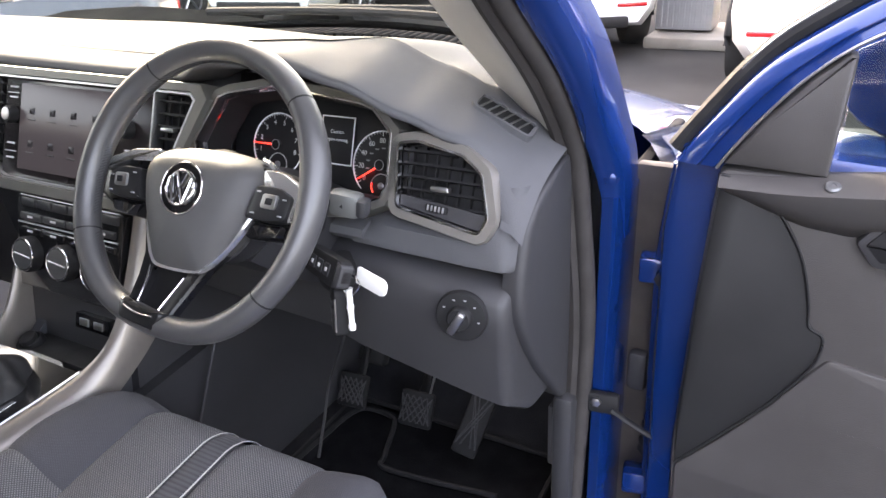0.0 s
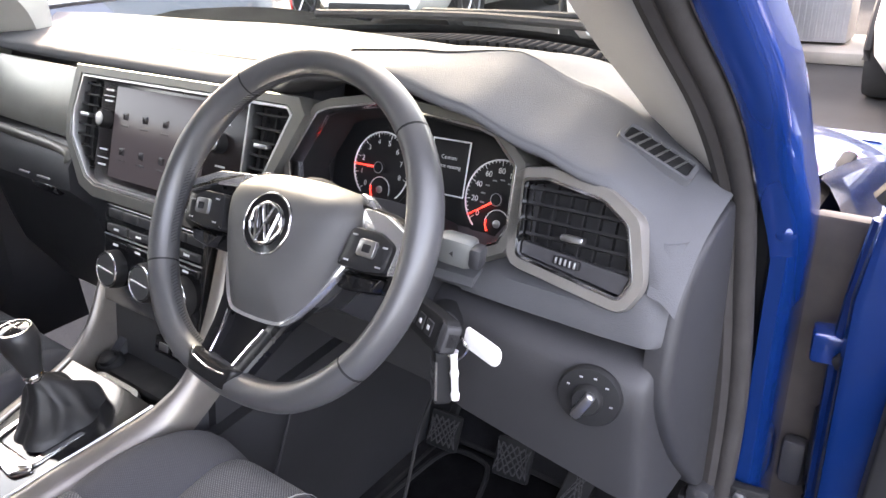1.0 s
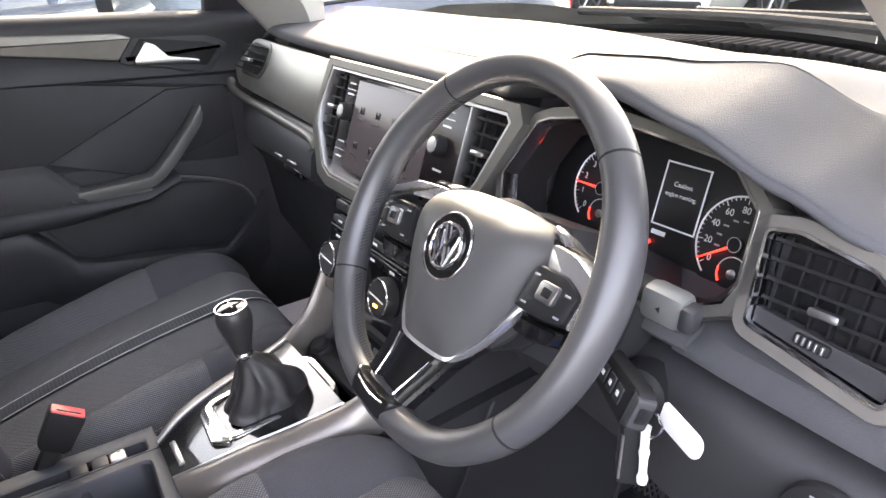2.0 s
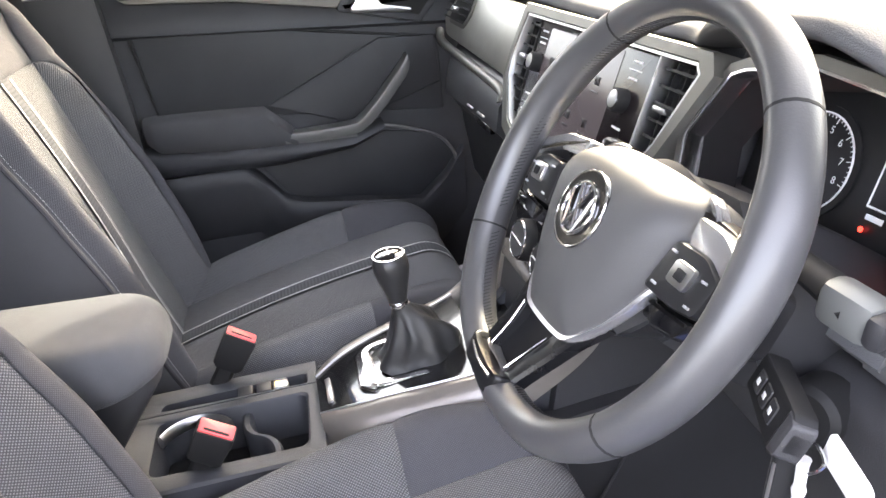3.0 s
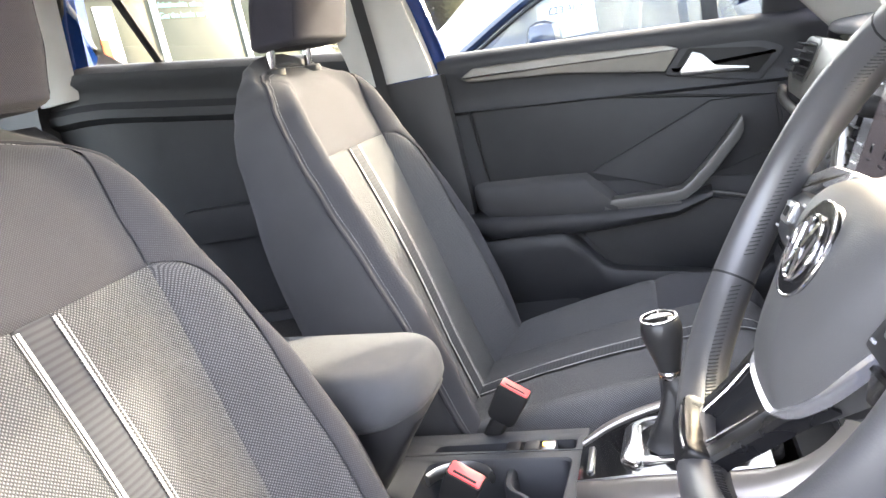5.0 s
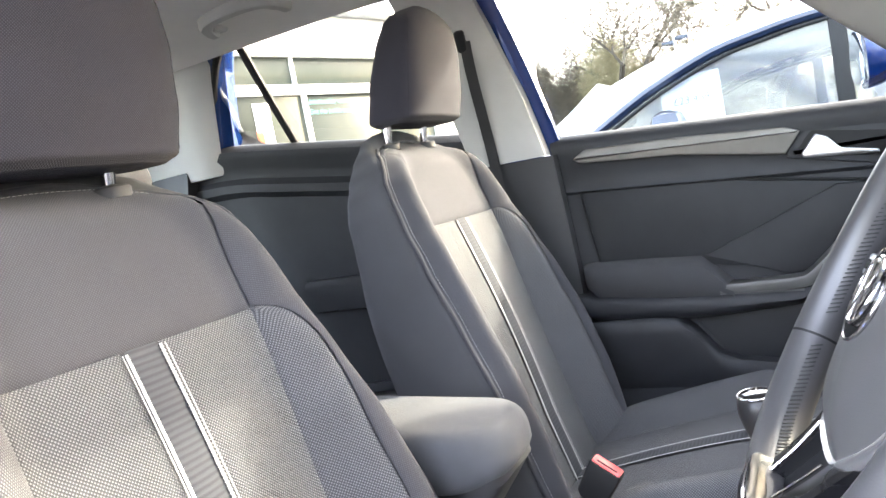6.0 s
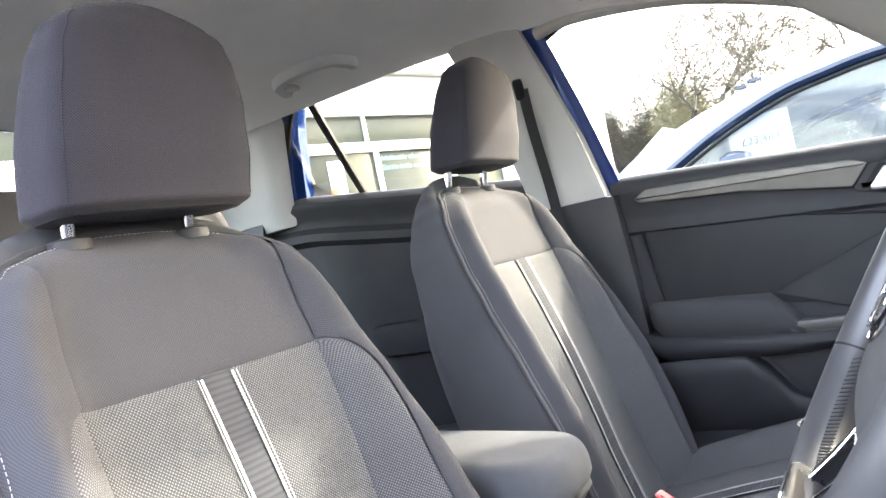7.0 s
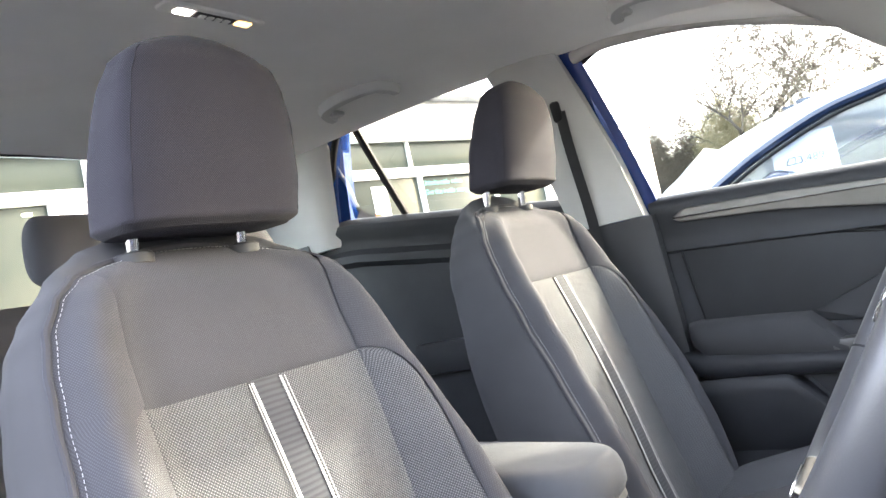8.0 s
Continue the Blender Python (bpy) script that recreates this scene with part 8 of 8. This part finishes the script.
def near_cabin():
    """Two-tone cabin of the neighbouring car: white roof and pillars, blue door frames, clear glass."""
    top = [(-1.30, 1.02), (-0.95, 1.215), (-0.822, 1.290), (-0.572, 1.388), (-0.332, 1.450), (-0.09, 1.492), (0.20, 1.520), (0.60, 1.530), (1.10, 1.515), (1.60, 1.44), (1.95, 1.25)]
    frame_line = [(-0.90, 1.085), (-0.61, 1.245), (-0.466, 1.316), (-0.256, 1.394), (-0.095, 1.424), (0.068, 1.444), (0.40, 1.455), (0.80, 1.445), (1.25, 1.39), (1.55, 1.27)]
    way_t, way_f = spline([Vector((0, *q)) for q in top], 40), spline([Vector((0, *q)) for q in frame_line], 40)
    rows = []
    for p, q in zip(way_t, way_f):
        mid = p.lerp(q, 0.5)
        row = []
        for x, r in ((-2.185, q), (-2.19, mid), (-2.23, p), (-2.45, p + Vector((0, 0, 0.035))), (-3.10, p + Vector((0, -0.02, 0.055))), (-3.75, p + Vector((0, 0, 0.035))), (-3.97, p), (-4.01, mid), (-4.015, q)):
            row.append(Vector((x, r.y, r.z)))
        rows.append(row)
    roof = part("roof", loft(rows, False), WHITE_PAINT, near_car, "white contrast roof and pillars", 60)
    for x in (-2.178, -4.022):
        part("window_frame", tube([(x, y, z) for y, z in frame_line], 0.021, 8, 44), NAVY_PAINT, near_car, "blue door frame")
        part("window_seal", tube([(x + (0.006 if x > -3 else -0.006), y + 0.02, z - 0.026) for y, z in frame_line], 0.008, 6, 44), BLACK, near_car, "black window seal")
        lo = [Vector((x, y, 0.985)) for y, z in frame_line]
        part("window", loft([lo, [Vector((x, y, z - 0.01)) for y, z in frame_line]], False), CAR_PANE, near_car, "pale see-through side window", 180)
        part("door_pillar", rbox((x + (0.004 if x > -3 else -0.004), 0.165, 1.20), (0.012, 0.055, 0.46), 0.004), BLACK, near_car, "black door pillar")
        for y in (0.45, -0.40):
            head = part("seat", loft([[Vector((x * 0.5 - 1.55 + dx * k, y + 0.07 + dy * k - 0.2 * t, 1.02 + 0.36 * t)) for dx, dy in round_poly([(-0.13, -0.05), (0.13, -0.05), (0.13, 0.05), (-0.13, 0.05)], 0.04)] for t, k in ((-1.0, 1.7), (0.0, 1.6), (0.25, 1.2), (0.4, 0.9), (0.6, 0.95), (0.95, 0.85), (1.0, 0.5))]), SEAT_GREY, near_car, "grey seat") if y > 0 else None
    part("windscreen", loft([[Vector((-3.1 + sx * (0.84 - 0.0 * k), -1.28 + 0.06 * abs(sx) ** 2 + (0.52 + 0.0) * k, 1.02 + 0.37 * k + 0.03 * (1 - sx * sx))) for sx in (-1, -0.6, -0.2, 0.2, 0.6, 1)] for k in (0, 0.5, 1)], False), CAR_PANE, near_car, "pale windscreen", 180)
    card = part("price_card", rbox((-2.215, -0.345, 1.24), (0.006, 0.22, 0.20), 0.002, (0, 6, 0)), WHITE_TAG, near_car, "white price card in the window")
    PC = Plane((-2.207, -0.345, 1.245), (0, 1, 0), (-0.1, 0, 1))
    words("£23,489", PC, 0.0, 0.0, 0.042, WALL_GREY, card, 0.001)
    part("mirror_housing", rbox((-2.06, -0.42, 1.15), (0.20, 0.12, 0.13), 0.045), NAVY_PAINT, near_car, "blue mirror housing")


WALL_GREY = material("grey_print", (0.10, 0.11, 0.12), (0.12, 0.13, 0.14), 0.6)
SEAT_GREY = material("far_seat", (0.26, 0.26, 0.27), (0.3, 0.3, 0.31), 0.8)
# the milky film stands in for bright sky reflected in the panes
CAR_PANE = milky(glass("car_pane", (0.82, 0.88, 0.92), 0.0, 1.7), 0.16)
near_cabin()
parked_car((-8.6, -4.6), 20, NAVY_PAINT, "dark blue parked car near the showroom", 4.2, 1.78, 1.46)
parked_car((-8.2, -7.8), 12, WHITE_PAINT, "white parked car near the showroom", 4.2, 1.78, 1.46)
parked_car((-7.0, -10.8), 10, SILVER_PAINT, "silver parked car near the showroom", 4.2, 1.78, 1.46)

# corrugated steel bin on a kerb by a low wall
CONCRETE = material("concrete", (0.20, 0.185, 0.165), (0.28, 0.26, 0.23), 0.9, grain=0.8, grain_size=60, blotch=2.5)
STEEL = material("grey_steel", (0.36, 0.37, 0.38), (0.42, 0.43, 0.44), 0.45, metal=0.4, blotch=5)
solo("kerb", rbox((-0.33, 6.78, 0.05), (0.80, 1.0, 0.10), 0.02), CONCRETE, "worn concrete kerb with dirt on it", "kerb", kind="structure")
bin_ = thing("steel_locker", (-0.45, 6.73, 0.10), "grey corrugated steel locker on the kerb", "locker")
part("locker_body", rbox((-0.45, 6.78, 0.85), (0.50, 0.40, 1.45), 0.01), STEEL, bin_, "grey steel body")
for i in range(9):
    part("rib", rbox((-0.65 + 0.05 * i, 6.575, 0.85), (0.022, 0.014, 1.40), 0.005), STEEL, bin_)
WALL = material("grey_render", (0.30, 0.295, 0.29), (0.36, 0.35, 0.345), 0.9, blotch=1.5)
wall = thing("boundary_wall", (0, 12.0, 0), "long low grey rendered wall behind the cars", "wall")
part("wall_body", rbox((-3.0, 12.2, 0.9), (26.0, 0.25, 1.8), 0.02), WALL, wall)
part("wall_cap", rbox((-3.0, 12.2, 1.84), (26.0, 0.34, 0.08), 0.015), CONCRETE, wall)

# showroom
SR_WHITE = material("showroom_white", (0.74, 0.74, 0.73), (0.78, 0.78, 0.77), 0.5, blotch=0.6)
SR_GLASS = material("showroom_glass", (0.040, 0.048, 0.042), (0.070, 0.072, 0.060), 0.05, spec=0.07, blotch=0.35, rough2=0.06)
TEAL = material("teal_print", (0.05, 0.42, 0.38), (0.06, 0.45, 0.40), 0.5)
SB = Plane((-11.365, -8.725, 0), (-0.966, 0.259, 0), (0, 0, 1))
show = thing("showroom", (-11.4, -8.8, 0), "white car showroom with two bands of large windows", "building")
def sheet(u0, u1, z0, z1, depth, lift, bev=0.01):
    return plate(SB, [(u0, z0), (u1, z0), (u1, z1), (u0, z1)], depth, lift, bev)
part("wall", sheet(-14, 4.4, 0, 0.35, 4.0, 0.0), SR_WHITE, show, "white base wall")
part("wall", sheet(-14, 4.4, 3.44, 3.64, 4.0, 0.06), SR_WHITE, show, "white band between the windows")
part("wall", sheet(-14, 4.5, 4.20, 5.05, 4.0, 0.10), SR_WHITE, show, "white fascia")
part("wall", sheet(3.80, 4.4, 3.60, 4.25, 4.0, 0.02), SR_WHITE, show, "white end wall")
part("roof", sheet(-14.2, 4.9, 5.05, 5.20, 4.4, 0.45), STEEL, show, "grey roof edge")
part("inner_wall", sheet(-14, 4.2, 0, 4.2, 0.2, -2.6), WALL, show, "grey wall inside")
for i in range(6):
    edges = (3.80, 0.12, -1.45, -3.0, -4.6, -6.2, -7.8)
    w = part("window", sheet(edges[i + 1] + 0.04, edges[i] - 0.04, 3.64, 4.20, 0.03, -0.02), SR_GLASS, show, "large window reflecting bare trees")
    part("frame", sheet(edges[i + 1] - 0.04, edges[i + 1] + 0.04, 3.62, 4.22, 0.08, 0.03), SR_WHITE, w)
posts = (4.2, 2.45, 0.28, -1.68, -3.2, -4.8, -6.4, -6.75, -8.2)
for a, b in zip(posts, posts[1:]):
    w = part("window", sheet(b + 0.05, a - 0.05, 0.30, 3.44, 0.03, -0.02), SR_GLASS if a > -4.7 or a < -6.7 else SR_WHITE, show, "tall shop window" if a > -4.7 or a < -6.7 else "white wall panel")
    part("frame", sheet(b - 0.06, b + 0.06, 0.3, 3.46, 0.08, 0.03), SR_WHITE, w)
part("frame", sheet(4.15, 4.38, 0.0, 3.5, 0.1, 0.03), SR_WHITE, show)
words("Unbelievable value.", SB, 0.33, 3.29, 0.150, TEAL, show, 0.004, "LEFT")
words("Get the inside story,", SB, 0.36, 3.09, 0.150, TEAL, show, 0.004, "LEFT")
part("poster", sheet(-1.0, -0.62, 1.9, 3.30, 0.01, 0.0, 0.001), SR_WHITE, show, "pale blue poster")
part("poster", sheet(-1.02, -0.86, 2.35, 2.75, 0.01, 0.004, 0.001), material("orange_card", (0.6, 0.12, 0.03), (0.62, 0.14, 0.04), 0.6), show, "orange card")
part("door", sheet(-6.72, -6.42, 0.1, 3.1, 0.05, 0.02), SR_WHITE, show, "white door frame")
part("lamp", sheet(-7.15, -7.02, 3.30, 3.34, 0.02, 0.0, 0.001), glow("ceiling_strip", (1, 0.9, 0.7), 3.0), show)

# white post and banner flags
kiosk = thing("white_post", (-20.0, -6.5, 0), "tall white sign post with a dark face", "sign post")
part("post", rbox((-20.0, -6.75, 2.6), (0.5, 0.7, 5.2), 0.03), SR_WHITE, kiosk)
part("post_face", rbox((-19.74, -6.95, 2.6), (0.02, 0.25, 4.9), 0.005), WALL, kiosk)
flag = thing("banner_flag", (-16.0, 1.2, 0), "white feather banner on a thin pole", "banner")
part("pole", tube([(-16.0, 1.35, 0), (-16.0, 1.35, 4.6)], 0.03, 8, 2), STEEL, flag)
part("banner", patch(lambda u, v: Vector((-16.0 + 0.06 * math.sin(4 * v), 1.35 - 0.55 * u, 2.3 + 2.2 * v - 0.15 * u)), 6, 12, 0.01), SR_WHITE, flag, "plain white cloth", 60)
sign = thing("road_sign", (-24.0, -2.9, 0), "blue direction sign on a grey pole", "road sign")
part("pole", tube([(-24, -2.9, 0), (-24, -2.9, 4.6)], 0.05, 8, 2), STEEL, sign)
part("board", rbox((-23.92, -2.68, 4.36), (0.04, 0.42, 0.14), 0.01), NAVY_PAINT, sign, "blue board")
part("board", rbox((-23.92, -3.12, 4.26), (0.04, 0.36, 0.14), 0.01), NAVY_PAINT, sign, "blue board")

# bare trees and scrub
BARK = material("bark", (0.045, 0.037, 0.028), (0.065, 0.055, 0.041), 0.9, grain=1.0, grain_size=30, blotch=4)
TWIG = material("twigs", (0.090, 0.078, 0.058), (0.125, 0.106, 0.080), 0.9, blotch=3)
IVY = material("ivy", (0.235, 0.208, 0.120), (0.300, 0.265, 0.160), 0.8, blotch=2)


def bare_tree(at, height, seed, label, spread=0.62, depth=6):
    rnd = random.Random(seed)
    t = thing("tree", at, label, "tree", "bare trees")
    wood, twig = ([], []), ([], [])
    def seg(store, a, b, ra, rb, n):
        verts, faces = store
        d = (b - a).normalized()
        s = d.orthogonal().normalized()
        w = d.cross(s)
        k = len(verts)
        for p, r in ((a, ra), (b, rb)):
            for i in range(n):
                q = 2 * math.pi * i / n
                verts.append(p + r * (math.cos(q) * s + math.sin(q) * w))
        faces.extend((k + i, k + (i + 1) % n, k + n + (i + 1) % n, k + n + i) for i in range(n))
    def grow(p, d, length, r, level):
        steps = 3 if level < 3 else 2
        for i in range(steps):
            d = (d + Vector((rnd.gauss(0, 0.20), rnd.gauss(0, 0.20), rnd.gauss(0.04, 0.12)))).normalized()
            q = p + d * length / steps
            r2 = max(r * 0.86, 0.012)
            r = max(r, 0.012)
            seg(wood if level < 3 else twig, p, q, r, r2, 7 if level < 2 else 4 if level < 4 else 3)
            p, r = q, r2
            if level >= 1 and level < depth and rnd.random() < 0.42:
                side = (d + Vector((rnd.gauss(0, 1), rnd.gauss(0, 1), rnd.gauss(0.1, 0.6))) * 0.75).normalized()
                grow(p, side, length * 0.55, r * 0.5, level + 2 if level + 2 <= depth else depth)
        if level < depth:
            for i in range(rnd.choice((2, 3, 3)) if level else 4):
                side = (d * 0.8 + Vector((rnd.gauss(0, 1), rnd.gauss(0, 1), rnd.gauss(0.15, 0.5))) * spread).normalized()
                grow(p, side, length * rnd.uniform(0.62, 0.82), r * 0.66, level + 1)
    grow(Vector(at) - Vector((0, 0, 0.1)), Vector((0, 0, 1)), height * 0.27, height * 0.032, 0)
    for name, (verts, faces), mt, lab in (("trunk", wood, BARK, "dark bare limbs"), ("crown", twig, TWIG, "fine leafless twigs")):
        me = bpy.data.meshes.new(name)
        me.from_pydata([v - Vector(at) for v in verts], [], faces)
        me.materials.append(mt)
        ob = new(name, me)
        ob.parent = t
        ob["label"] = lab
    return t


bare_tree((-31.0, -7.1, 0), 13.0, 8, "bare winter oak with an open crown above the scrub", 0.70, 7)
bare_tree((-29.0, -0.6, 0), 13.5, 12, "large bare oak with a wide tangled crown", 0.95, 7)
bare_tree((-33.0, -3.4, 0), 12.0, 5, "bare winter tree behind the parked cars", 0.75, 6)
bare_tree((-36.0, 3.2, 0), 13.0, 21, "bare winter oak with heavy limbs", 0.8, 6)
bare_tree((-36.0, -12.2, 0), 8.0, 31, "low bare winter tree beside the showroom", 0.75, 6)
bare_tree((-34.0, -9.6, 0), 7.6, 3, "low bare winter tree in the scrub", 0.75, 6)


def scrub(at, size, seed, label):
    """Dense thorn and ivy scrub: thousands of small leaf and twig blades."""
    rnd = random.Random(seed)
    verts, faces = [], []
    for i in range(42000):
        a, h_ = rnd.uniform(0, 2 * math.pi), rnd.random() ** 0.7
        top = 0.75 + 0.25 * math.sin(3 * a + seed) * 0.6 + 0.2 * rnd.random()
        r = math.sqrt(rnd.random()) * (1 - 0.45 * h_ ** 2.0)
        p = Vector((r * math.cos(a) * size[0], r * math.sin(a) * size[1], h_ * size[2] * top))
        d = Vector((rnd.gauss(0, 1), rnd.gauss(0, 1), rnd.gauss(0.5, 0.8))).normalized() * rnd.uniform(0.15, 0.60)
        s = d.orthogonal().normalized() * rnd.uniform(0.004, 0.012)
        k = len(verts)
        verts += [p - s, p + s, p + d]
        faces.append((k, k + 1, k + 2))
    me = bpy.data.meshes.new("scrub")
    me.from_pydata(verts, [], faces)
    me.materials.append(IVY if seed % 2 else TWIG)
    ob = new("scrub", me)
    ob.location = at
    return tagged(ob, label, "shrub", kind="stuff")


for i, (x, y, w, hgt) in enumerate(((-31, -6.6, 2.2, 6.2), (-30.5, -9.0, 2.1, 5.6), (-32, -11.2, 2.4, 5.4), (-33, -4.4, 2.4, 5.0), (-36, -13.5, 3.0, 4.6), (-34, -1.5, 3.2, 4.6), (-38, 3.0, 4.0, 4.6))):
    scrub((x, y, 0), (w, w, hgt), i + 1, "dense brown-green leafless scrub at the edge of the yard")
